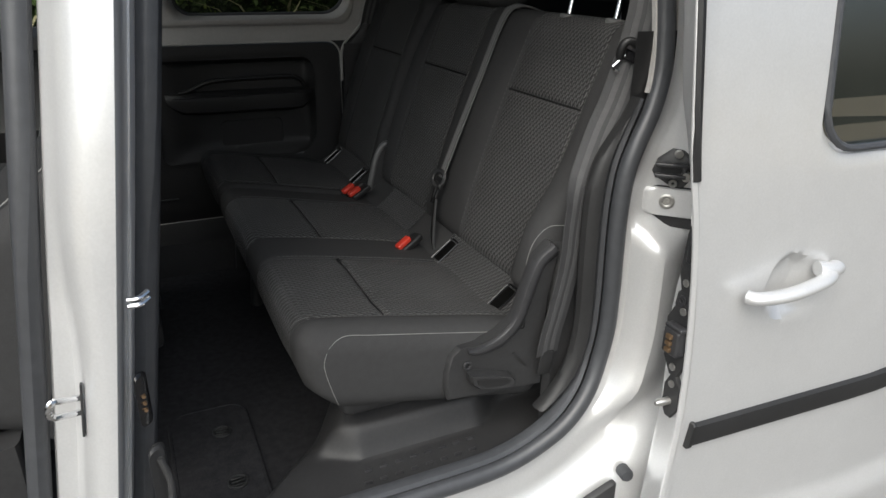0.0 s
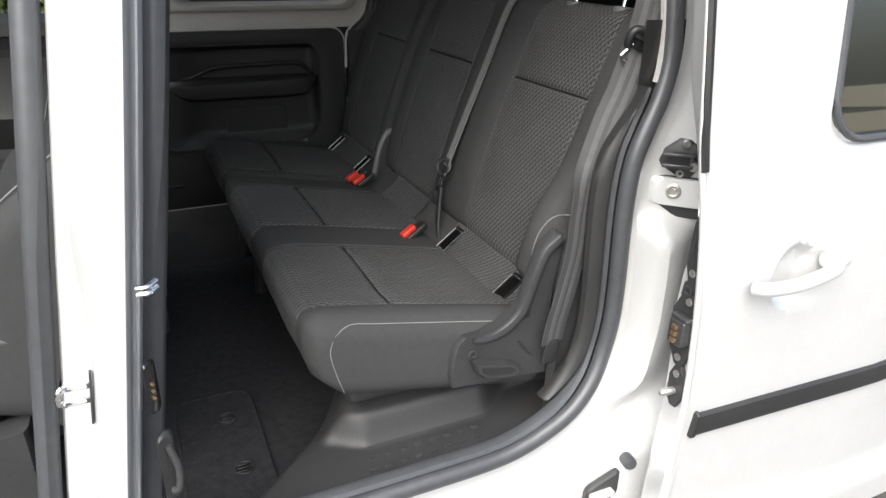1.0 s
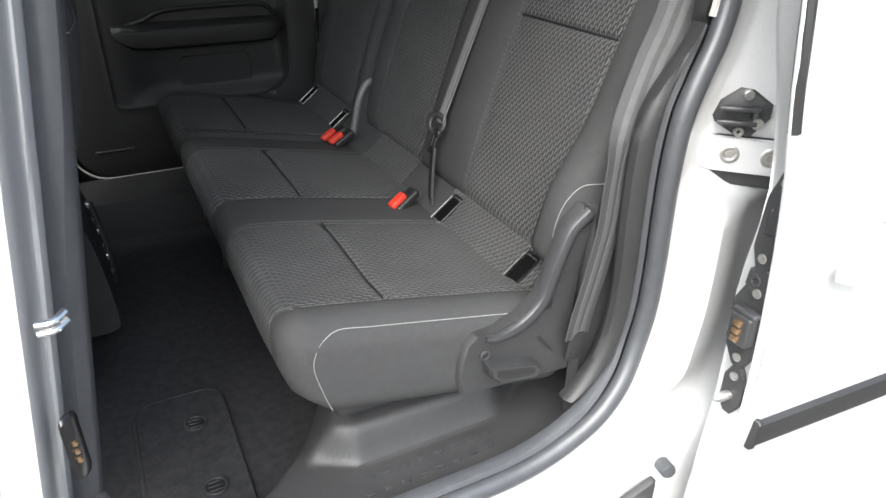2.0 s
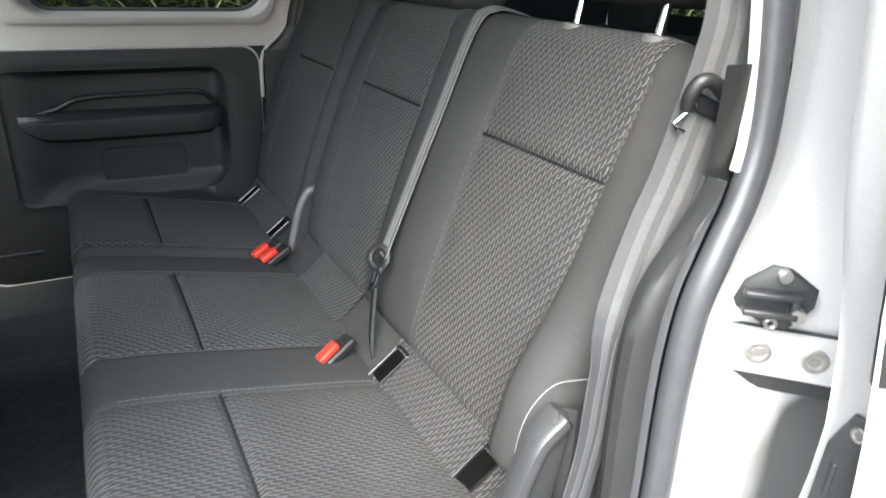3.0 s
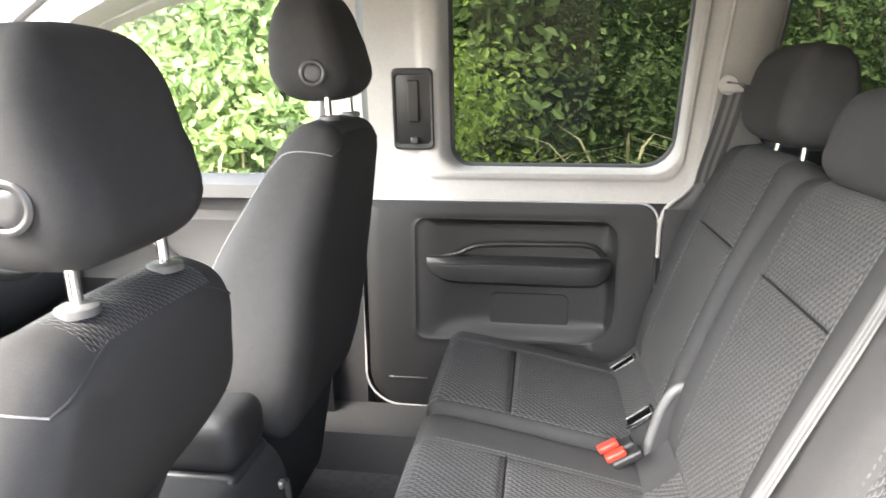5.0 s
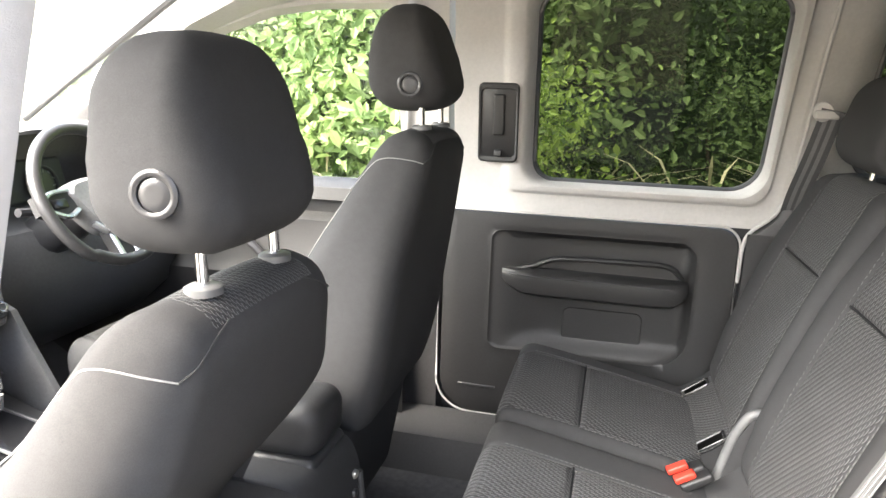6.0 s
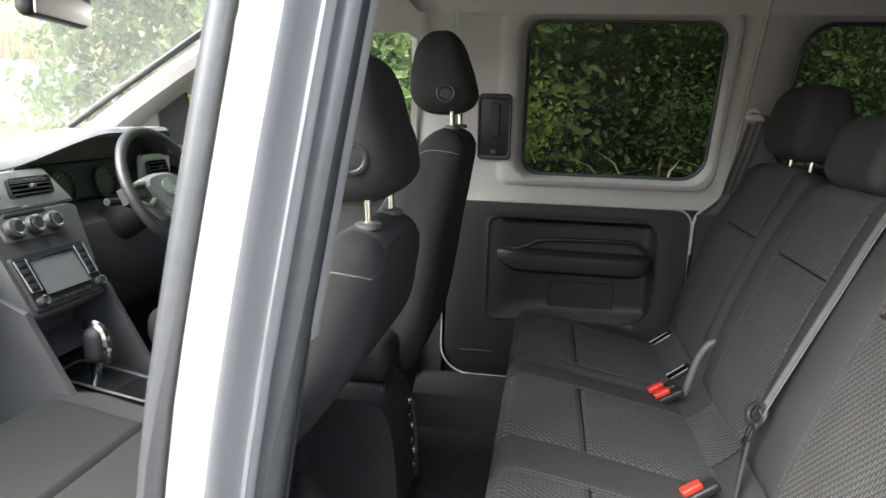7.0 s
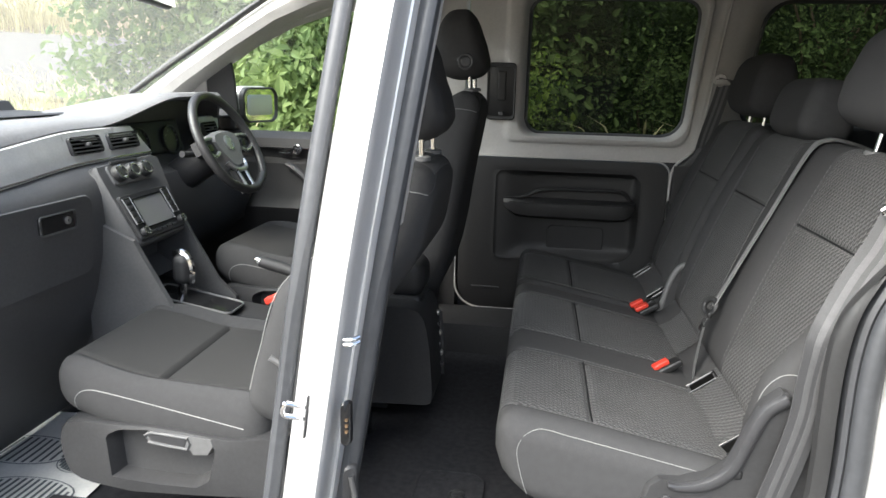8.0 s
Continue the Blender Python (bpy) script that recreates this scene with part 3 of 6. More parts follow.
# pull handle over a round cup
handle = part("door_handle", tube(smooth_path([skin(0.188, 0.868, 0.012), skin(0.197, 0.869, 0.026), skin(0.24, 0.873, 0.036), skin(0.283, 0.880, 0.037), skin(0.322, 0.887, 0.032), skin(0.348, 0.891, 0.014)], 6), 0.0130, 14, 0.8), PAINT, door, "silver painted pull handle")
part("lock_cap", tube([skin(0.322, 0.896, 0.012), skin(0.343, 0.895, 0.020), skin(0.362, 0.893, 0.012)], 0.0148, 12, 0.8), PAINT, handle)
def edge_plate(name, z, h, half, w=0.008, mat=BLACK, cut=0.5, lean_=0.0):
    """Six-sided plate on the door's leading edge."""
    out = [(half, h * 0.22), (half * 0.35, h / 2), (-half * 0.35, h / 2), (-half, h * 0.28), (-half, -h * 0.20), (-half * 0.2, -h / 2), (half * 0.4, -h / 2), (half, -h * 0.30)]
    return part(name, plate(out, w, lambda u, v, k: Vector((sunk(z + v) + 0.001 - k, DY + 0.012 + u + lean_ * v, z + v)), 0.003), mat, door, "black plastic fitting on the door edge")


def edge_screw(owner, z, dy=0.0):
    x, y = sunk(z) - 0.008, DY + 0.012 + dy
    part("plate_screw", join(ring_disc((x, y, z), (-1, 0, 0), 0.003, 0.0065, 0.002, 16), disc((x + 0.001, y, z), (-1, 0, 0), 0.004, 0.003, 6)), STEEL, owner)


lp = edge_plate("lock_plate", 0.930, 0.135, 0.024)
# black plate on the lock face stands for the shade of its opening
part("lock_shade", plate(rrect(-0.012, -0.026, 0.014, 0.024, 0.004), 0.003, lambda u, v, w: Vector((sunk(0.93 + v) - 0.0065 - w, DY + 0.008 + u, 0.930 + v)), 0.001), VOID, lp)
part("lock_claw", join(box((0.010, 0.026, 0.006), (sunk(0.92) - 0.010, DY + 0.008, 0.917), 0.002), box((0.010, 0.006, 0.034), (sunk(0.93) - 0.010, DY + 0.022, 0.932), 0.002)), SATIN, lp)
edge_screw(lp, 0.984)
edge_screw(lp, 0.882, 0.004)
pl = edge_plate("plug", 0.853, 0.040, 0.018)
part("plug_eye", ring_disc((sunk(0.853) - 0.007, DY + 0.014, 0.853), (-1, 0, 0), 0.004, 0.009, 0.003, 18), SATIN, pl)
cp = edge_plate("contact_block", 0.785, 0.145, 0.026)
part("contact_housing", box((0.022, 0.034, 0.046), (sunk(0.785) - 0.014, DY + 0.010, 0.785), 0.005), SATIN, cp)
part("contact_shelf", box((0.016, 0.036, 0.008), (sunk(0.81) - 0.014, DY + 0.008, 0.811), 0.003), SATIN, cp)
for i in range(3):
    part("brass_contact", box((0.012, 0.012, 0.008), (sunk(0.785) - 0.024, DY + 0.010, 0.773 + 0.0115 * i), 0.0015), BRASS, cp)
edge_screw(cp, 0.838, -0.006)
edge_screw(cp, 0.732, 0.002)
gp = edge_plate("guide_pin_plate", 0.675, 0.085, 0.018)
edge_screw(gp, 0.700)
part("guide_pin", tube([(sunk(0.665) - 0.004, DY + 0.014, 0.665), (sunk(0.665) - 0.026, DY + 0.016, 0.665), (sunk(0.665) - 0.034, DY + 0.016, 0.665)], 0.007, 12, taper=lambda t: 1 if t < 0.6 else 0.5), STEEL, gp)

# ---- floor and step ----
fl = from_lists([(x, y, z) for x in (-2.2, 1.3) for y, z in ((-0.70, 0.34), (0.86, 0.34))], [[0, 1, 3, 2]])
solid("floor", fl, CARPET, "black carpeted van floor", "floor", kind="structure")
shell = solid("underbody", box((3.8, 1.60, 0.10), (-0.45, MID, 0.27), 0.02), BLACK, "black underside of the van body", "car body", kind="structure")


def step_z(x, y):
    """Moulded step inside the door opening."""
    thr = -0.590 + 0.06 * smoothstep(-0.10, 0.0, x) + 0.03 * smoothstep(-0.33, -0.40, x)
    z = 0.480 + (0.058 * smoothstep(-0.006, 0.026, y - thr) + 0.02 * smoothstep(0.02, 0.10, y - thr)) * smoothstep(-0.43, -0.36, x - 0.3 * (y + 0.56))
    edge_ = (x + 0.468) - 1.05 * (y + 0.571)
    return z - (z - 0.330) * smoothstep(0.0, -0.06, edge_)


sx, sy = [-0.66 + 0.0075 * i for i in range(104)], [-0.70 + 0.006 * i for i in range(82)]
step = thing("door_step", "black moulded plastic entry step with raised grip studs", "step")
part("tread", loft([[(x, y, step_z(x, y)) for y in sy] for x in sx], False, False), BLACK, step)
for r in range(3):
    for c in range(8):
        x, y = -0.336 + 0.030 * c - 0.010 * (r % 2), -0.626 - 0.031 * r + 0.001 * c
        part("grip_stud", box((0.014, 0.0055, 0.008), (x, y, step_z(x, y) + 0.001), 0.0015), SATIN, step)
part("sill_cover", loft([[(x, -0.715, 0.474), (x, -0.708, 0.483), (x, -0.700, 0.484), (x, -0.694, 0.476)] for x in (-0.62, -0.4, -0.2, -0.10)], False, False), BLACK, step)
def floor_slot(x, y):
    ob = thing("floor_vent", "small round slotted cap in the carpet", "floor cap", "floor caps")
    part("rim", ring_disc((x, y, 0.3490), (0, 0, 1), 0.017, 0.021, 0.004, 20), BLACK, ob)
    for i in range(3):
        part("slat", box((0.028, 0.005, 0.006), (x, y - 0.01 + 0.01 * i, 0.3515), 0.002), DARKPL, ob)
for x, y in ((-0.552, -0.225), (-0.545, -0.405)):
    floor_slot(x, y)
fmat = thing("floor_mat", "black carpet mat with a bound edge on the floor", "floor mat")
part("carpet_pad", plate(rrect(-0.66, -0.62, -0.49, -0.12, 0.04), 0.008, lambda u, v, w: Vector((u, v, 0.341 + w))), CARPET, fmat)
part("mat_binding", tube([(u, v, 0.346) for u, v in rrect(-0.66, -0.62, -0.49, -0.12, 0.04)], 0.005, 6, closed=True), CARPET, fmat)

# ---- bench seats ----
def seat_cushion(owner, x0, x1, y0, y1, inserts, seam_x, zf, thick, slope, crown=0.012, cloths=None, flare=0.0):
    """Cushion with patterned inserts between plain bands. zf: height of the top at the seam line."""
    cx, cy = (x0 + x1) / 2, (y0 + y1) / 2
    L, W = x1 - x0, y1 - y0
    lines = [v - cy for pair in inserts for v in pair]
    sx_ = seam_x - cx

    def deform(p):
        q = p.copy()
        top = smoothstep(-thick * 0.1, thick * 0.5, q.z)
        groove = sum(math.exp(-((q.y - g) / 0.005) ** 2) for g in lines) * 0.004
        inside = any(a - cy < q.y < b - cy for a, b in inserts)
        if inside:
            groove += 0.010 * math.exp(-((q.x - sx_) / 0.006) ** 2)
            mid = min(min(abs(q.y - (a - cy)), abs(q.y - (b - cy))) for a, b in inserts)
            q.z += 0.006 * smoothstep(0, 0.05, mid) * top
        q.z -= groove * top
        q.z += crown * (1 - (2 * q.y / W) ** 2 * 0.6) * (1 - (2 * q.x / L) ** 4) * top
        q.z += flare * smoothstep(-W / 2 + 0.15, -W / 2 + 0.045, q.y) * smoothstep(-thick * 0.4, thick * 0.3, q.z)
        if q.z < 0:
            q.x += 0.042 * smoothstep(0, -thick / 2, q.z) * smoothstep(L * 0.1, -L / 2, q.x)
        z = zf - thick / 2 - slope * (q.x + cx - seam_x) + q.z - crown
        return Vector((q.x + cx, q.y + cy, z))

    def zone(c):
        k = c.y + cy
        if c.z > -thick * 0.42:
            for i, (a, b) in enumerate(inserts):
                if a < k < b and c.x < L / 2 - 0.02:
                    return "insert%d" % i
        return "cushion"
    got = rbox((L, W, thick), 0.042, 0.022, deform, zone, ex=(sx_,), ey=lines)
    main = part("cushion", got["cushion"], CLOTH, owner)
    for a, b in inserts:
        # dark tube in the groove stands for the crease's shade
        part("seam", tube([deform(Vector((sx_, a - cy + (b - a) * k / 12, thick / 2))) + Vector((0, 0, 0.0015)) for k in range(13)], 0.0022, 6), SEAM, main)
        for e in (a, b):
            part("seam", tube([deform(Vector((-L / 2 + 0.045 + (L - 0.09) * k / 14, e - cy, thick / 2))) + Vector((0, 0, 0.001)) for k in range(15)], 0.0016, 5), DARK_THREAD, main)
        for e, o in ((a, -0.006), (b, 0.006)):
            part("stitching", dashes([deform(Vector((-L / 2 + 0.045 + (L - 0.09) * k / 14, e - cy + o, thick / 2))) + Vector((0, 0, 0.0012)) for k in range(15)], 0.006, 0.003, 0.0008), STITCH, main)
    for i in range(len(inserts)):
        part("cushion_insert", got["insert%d" % i], (cloths or [WEAVE] * 9)[i], main, "patterned dark grey cloth insert")
    return main, deform


P0 = Vector((0.012, 0, 0.735))
UP = Vector((0.345, 0, 0.939)).normalized()
OUT = Vector((-UP.z, 0, UP.x))


def on_back(a, y, c):
    """A point of the backrests: a metres up from the foot, y across, c in front of the cloth plane."""
    return P0 + UP * a + Vector((0, y, 0)) + OUT * c


def seat_back(owner, y0, y1, inserts, seam_a, length, thick, bolster=0.0, cloths=None):
    cy, W = (y0 + y1) / 2, y1 - y0
    lines = [v - cy for pair in inserts for v in pair]
    half = length / 2

    def deform(p):
        q = p.copy()
        top = smoothstep(0, thick * 0.5, q.z)
        a = q.x + half
        groove = sum(math.exp(-((q.y - g) / 0.005) ** 2) for g in lines) * 0.003
        inside = any(u - cy < q.y < v - cy for u, v in inserts)
        if inside:
            groove += 0.006 * math.exp(-((a - seam_a) / 0.006) ** 2)
        else:
            q.z += 0.010 * top * smoothstep(0.0, 0.04, min(abs(q.y - g) for g in lines)) * smoothstep(0.02, 0.15, a) * (1 - smoothstep(length - 0.2, length - 0.02, a))
        q.z -= groove * top
        q.z += 0.010 * math.sin(math.pi * min(1, max(0, a / length))) * top
        if bolster:
            q.z += bolster * top * smoothstep(-W / 2 + 0.115, -W / 2 + 0.07, q.y) * smoothstep(0.30, 0.10, a) * smoothstep(-0.02, 0.04, a)
        edge = min(q.y + W / 2, W / 2 - q.y)
        drop = (0.030 if bolster and q.y < 0 else 0.010) * (1 - smoothstep(0.0, 0.13, edge)) * smoothstep(length * 0.6, length, a)
        return on_back(a - drop, q.y + cy, q.z - thick / 2)

    def zone(c):
        if c.z > 0 or c.x > half - 0.04:
            if c.z > -thick * 0.3:
                for i, (u, v) in enumerate(inserts):
                    if u < c.y + cy < v:
                        return "insert%d" % i
        return "backrest"
    got = rbox((length, W, thick), 0.040, 0.022, deform, zone, ex=(seam_a - half,), ey=lines)
    main = part("backrest", got["backrest"], CLOTH, owner)
    for a, b in inserts:
        # cross seam: crease shade drawn as a dark tube
        part("seam", tube([deform(Vector((seam_a - half, a - cy + (b - a) * k / 12, thick / 2))) + OUT * 0.0015 for k in range(13)], 0.002, 6), SEAM, main)
        part("seam", tube([deform(Vector((-half + 0.05 + (length - 0.10) * k / 14, a - cy, thick / 2))) + OUT * 0.001 for k in range(15)], 0.0016, 5), DARK_THREAD, main)
        for e, o in ((a, -0.006), (b, 0.006)):
            part("stitching", dashes([deform(Vector((-half + 0.05 + (length - 0.10) * k / 14, e - cy + o, thick / 2))) + OUT * 0.0012 for k in range(15)], 0.006, 0.003, 0.0008), STITCH, main)
    for i in range(len(inserts)):
        part("backrest_insert", got["insert%d" % i], (cloths or [WEAVE] * 9)[i], main, "patterned dark grey cloth insert")
    return main


def head_rest(owner, base, size, gap, rods, tilt=-8, button=None, r=0.045, mat=CLOTH, shift=0.0, seat=-0.007, dome=1.0):
    """Padded head restraint over two steel rods. base: the foot between the rods; gap: free length of the rods."""
    sx_, sy_, sz_ = size
    cz = gap + sz_ / 2
    m = Matrix.Translation(base) @ Matrix.Rotation(radians(tilt), 4, 'Y')

    def deform(p):
        q = p.copy()
        t = (q.z / sz_ + 0.5)
        q.y *= 1.03 - dome * 0.17 * (1 - math.sin(math.pi * min(1, 0.25 + t * 0.62)))
        q.x *= (1.08 - 0.52 * smoothstep(0.05, 1.0, t)) if q.x > 0 else (1.02 - 0.22 * smoothstep(0.3, 1.0, t))
        q.x -= 0.018 * (2 * q.y / sy_) ** 2 * (1 if q.x < 0 else -0.6)
        q.z += -0.015 * dome * (2 * q.y / sy_) ** 2 * (1 if t > 0.5 else -0.6)
        return m @ (q + Vector((shift, 0, cz)))
    head = part("headrest", rbox(size, r, 0.03, deform)["all"], mat, owner)
    for y in rods:
        rod = part("headrest_rod", tube([m @ Vector((0, y, -0.03)), m @ Vector((0, y, gap + 0.03))], 0.0062, 12), CHROME, head, "chromed headrest rod")
        # collar's mid grey stands for the reflection on its gloss
        part("rod_collar", disc(m @ Vector((0, y, seat)), m.to_3x3() @ Vector((0, 0, 1)), 0.019, 0.005, 20, 0.25), GREYPL, head)
    if button:
        p = m @ Vector(button)
        n = (m.to_3x3() @ Vector((0.15, -1, 0.05))).normalized()
        part("release_button", join(ring_disc(p, n, 0.016, 0.023, 0.005), disc(p, n, 0.0155, 0.004, 24)), SATIN, head, "round grey release button")
    return head


bench = thing("rear_bench_seat", "dark grey cloth double rear bench seat with patterned inserts", "car seat", "rear seats")
ZF, SLOPE = 0.748, 0.20
main, cush = seat_cushion(bench, -0.446, 0.03, -0.630, 0.312, [(-0.562, -0.258), (-0.128, 0.185)], -0.272, ZF, 0.14, SLOPE, cloths=[WEAVE, WEAVE], flare=0.018)
seat_back(bench, -0.628, 0.300, [(-0.528, -0.262), (-0.055, 0.206)], 0.372, 0.555, 0.105, 0.045, [WEAVE, WEAVE])
single = thing("rear_single_seat", "dark grey cloth single rear seat beside the bench", "car seat", "rear seats")
seat_cushion(single, -0.446, 0.03, 0.318, 0.762, [(0.352, 0.668)], -0.272, ZF, 0.14, SLOPE, cloths=[WEAVE])
seat_back(single, 0.308, 0.750, [(0.385, 0.640)], 0.372, 0.568, 0.105, 0.0, [WEAVE])


STRIP = [(-0.060, 0.684), (-0.034, 0.692), (-0.008, 0.708), (0.014, 0.728), (0.034, 0.750), (0.05, 0.76)]


def anchor_strip(owner, y0, y1, mat, name):
    n = 9
    verts = [(x, y0 + (y1 - y0) * i / (n - 1), z) for i in range(n) for x, z in STRIP]
    uvs = [(0.03 * k, y0 + (y1 - y0) * i / (n - 1)) for i in range(n) for k in range(len(STRIP))]
    k = len(STRIP)
    return part(name, from_lists(verts, [[i * k + j, i * k + j + 1, (i + 1) * k + j + 1, (i + 1) * k + j] for i in range(n - 1) for j in range(k - 1)], uvs), mat, owner)


def anchor_slots(owner, ys_):
    for y in ys_:
        m = Matrix.Translation((-0.0105, y, 0.7120)) @ Matrix.Rotation(radians(-38), 4, 'Y')
        s = part("anchor_slot", frame_ring([[m @ Vector((u, v, k)) for u, v in rrect(-0.040 * f, -0.019 * f, 0.040 * f, 0.019 * f, 0.006)] for f, k in ((0.84, 0.001), (0.88, 0.0055), (0.94, 0.0068), (1.0, 0.005), (1.0, -0.006))]), GLOSS, owner, "glossy black child-seat anchor slot")
        # the slot is shallow; this black plate paints its depth in shade
        part("slot_shade", box((0.064, 0.030, 0.002), m @ Vector((0, 0, 0.003)), 0.0005, m.to_3x3().to_4x4()), VOID, s)


anchor_strip(bench, -0.628, 0.300, CLOTH, "foot_strip")
for dy0, dy1 in ((-0.562, -0.225), (-0.055, 0.165)):
    ob = anchor_strip(bench, dy0, dy1, WEAVE, "anchor_strip")
    ob.location = (-0.0035, 0, 0.0045)
anchor_slots(bench, (-0.52, -0.25))
anchor_strip(single, 0.310, 0.745, CLOTH, "foot_strip")
ob = anchor_strip(single, 0.385, 0.70, WEAVE, "anchor_strip")
ob.location = (-0.0035, 0, 0.0045)
anchor_slots(single, (0.41, 0.684))
bz = 1.247
head_rest(bench, (0.224, -0.415, bz), (0.130, 0.31, 0.20), 0.030, (-0.076, 0.076), 10)
head_rest(bench, (0.240, 0.058, bz - 0.006), (0.105, 0.246, 0.148), -0.006, (-0.06, 0.06), 8, seat=-0.012, dome=0.45, r=0.04)
head_rest(single, (0.240, 0.455, bz + 0.012), (0.12, 0.28, 0.185), 0.013, (-0.07, 0.07), 6, seat=-0.030)

# pale piping on the cushion's end
def piping(owner, pts, r=0.0006, mat=THREAD, name="piping"):
    return part(name, tube(smooth_path(pts, 6), r, 6), mat, owner)


edge_line = [cush(Vector((x + 0.208, -0.471 + 0.0119, 0.07 - 0.0119))) + Vector((0, -0.0003, 0.0003)) for x in (-0.03, -0.08, -0.14, -0.20, -0.26, -0.32, -0.365)]
piping(bench, [(p.x, p.y, p.z) for p in edge_line] + [(-0.390, -0.625, 0.757), (-0.401, -0.629, 0.744), (-0.406, -0.631, 0.72), (-0.396, -0.631, 0.675), (-0.385, -0.628, 0.640)])
piping(bench, [(-0.014, -0.608, 0.785), (-0.018, -0.611, 0.824), (-0.011, -0.614, 0.864), (0.003, -0.618, 0.890), (0.022, -0.621, 0.903), (0.046, -0.625, 0.903), (0.085, -0.632, 0.900)])
# folding bracket with lever at the bench's end
def recliner(owner, y, side):
    cover = part("hinge_cover", plate([(-0.185, 0.600), (-0.100, 0.592), (-0.037, 0.588), (0.014, 0.584), (0.012, 0.690), (0.016, 0.780), (0.030, 0.860), (0.026, 0.876), (0.012, 0.882), (-0.017, 0.857), (-0.033, 0.812), (-0.044, 0.775), (-0.056, 0.744), (-0.090, 0.717), (-0.128, 0.706), (-0.165, 0.705), (-0.182, 0.690), (-0.190, 0.660), (-0.192, 0.627)], 0.022,
                 lambda u, v, w: Vector((u, y + side * w, v)), 0.006), BLACK, owner, "black plastic folding hinge cover")
    # broad rounded lip along the upper edge
    lip = smooth_path([(-0.150, 0, 0.702), (-0.128, 0, 0.700), (-0.090, 0, 0.711), (-0.058, 0, 0.738), (-0.044, 0, 0.775), (-0.032, 0, 0.812), (-0.014, 0, 0.852), (0.016, 0, 0.876)], 4)
    rings = []
    for i, p in enumerate(lip):
        d = (lip[min(i + 1, len(lip) - 1)] - lip[max(i - 1, 0)]).normalized()
        s = Vector((d.z, 0, -d.x)) * (0.4 + 0.6 * min(1, i / 8))
        rings.append([(p.x + s.x * a, y + side * b, p.z + s.z * a) for a, b in ((-0.004, 0.010), (-0.004, 0.024), (-0.001, 0.029), (0.005, 0.031), (0.013, 0.030), (0.017, 0.027), (0.018, 0.012))])
    part("cover_rim", loft(rings), SATIN, cover)
    part("pivot_cap", ring_disc((-0.150, y + side * 0.023, 0.669), (0, side, 0), 0.0045, 0.009, 0.003), SATIN, cover)
    spoon = [(-0.154, 0.660), (-0.130, 0.655), (-0.095, 0.645), (-0.066, 0.637), (-0.057, 0.626), (-0.062, 0.613), (-0.100, 0.618), (-0.135, 0.627), (-0.151, 0.641)]
    lever = part("fold_lever", plate(spoon, 0.034, lambda u, v, w: Vector((u, y + side * (0.012 + w), v)), 0.005), BLACK, cover, "black folding lever")
    # thin dark plate paints the shade of a dish on the flat lever
    part("lever_dish_shade", plate([(-0.106 + (u + 0.106) * 0.72, 0.637 + (v - 0.637) * 0.55) for u, v in spoon], 0.002, lambda u, v, w: Vector((u, y + side * (0.0455 + w), v)), 0.001), DARKPL, lever)
    part("cover_slot", box((0.005, 0.004, 0.045), (-0.040, y + side * 0.0225, 0.655), 0.001, Matrix.Rotation(radians(-40), 4, 'Y')), DARKPL, cover)
    return cover


# backing panel added to fill the dark void between belt and jamb trim
part("belt_backing_panel", loft([[(x, y, z) for z in (0.45, 0.7, 0.88)] for x, y in ((0.022, -0.632), (0.034, -0.644), (0.078, -0.646), (0.098, -0.668), (0.128, -0.700))], False, False), BLACK, body, "black backing panel added behind the belt")
recliner(bench, -0.622, -1)
part("belt_guide_tab", box((0.030, 0.026, 0.020), (-0.046, -0.634, 0.728), 0.007), DARKPL, bench)
arch = [(-0.012, 0.660), (0.006, 0.740), (0.022, 0.800), (0.042, 0.836), (0.062, 0.843), (0.078, 0.832), (0.066, 0.812), (0.056, 0.780), (0.048, 0.720), (0.044, 0.660)]
br = part("hinge_bracket", plate(arch[::-1], 0.034, lambda u, v, w: Vector((u - 0.006, 0.318 - w, v)), 0.005), BLACK, single, "black curved hinge bracket")
part("bracket_rim", tube(smooth_path([(u - 0.010, 0.292, v + 0.002) for u, v in arch[:6]], 4), 0.009, 10), GREYPL, br)
part("bench_frame", box((0.36, 0.86, 0.05), (-0.19, -0.16, 0.600), 0.02), BLACK, bench)
for x in (-0.30, -0.02):
    for y in (-0.36, 0.22):
        part("bench_leg", tube([(x + 0.02, y, 0.60), (x, y, 0.341)], 0.018, 10), BLACK, bench)
for x, y in ((-0.36, 0.40), (-0.02, 0.40), (-0.36, 0.70), (-0.02, 0.70)):
    part("seat_leg", tube([(x + 0.02, y, 0.60), (x, y, 0.341)], 0.018, 10), BLACK, single)
part("seat_frame", box((0.36, 0.38, 0.05), (-0.19, 0.54, 0.600), 0.02), BLACK, single)


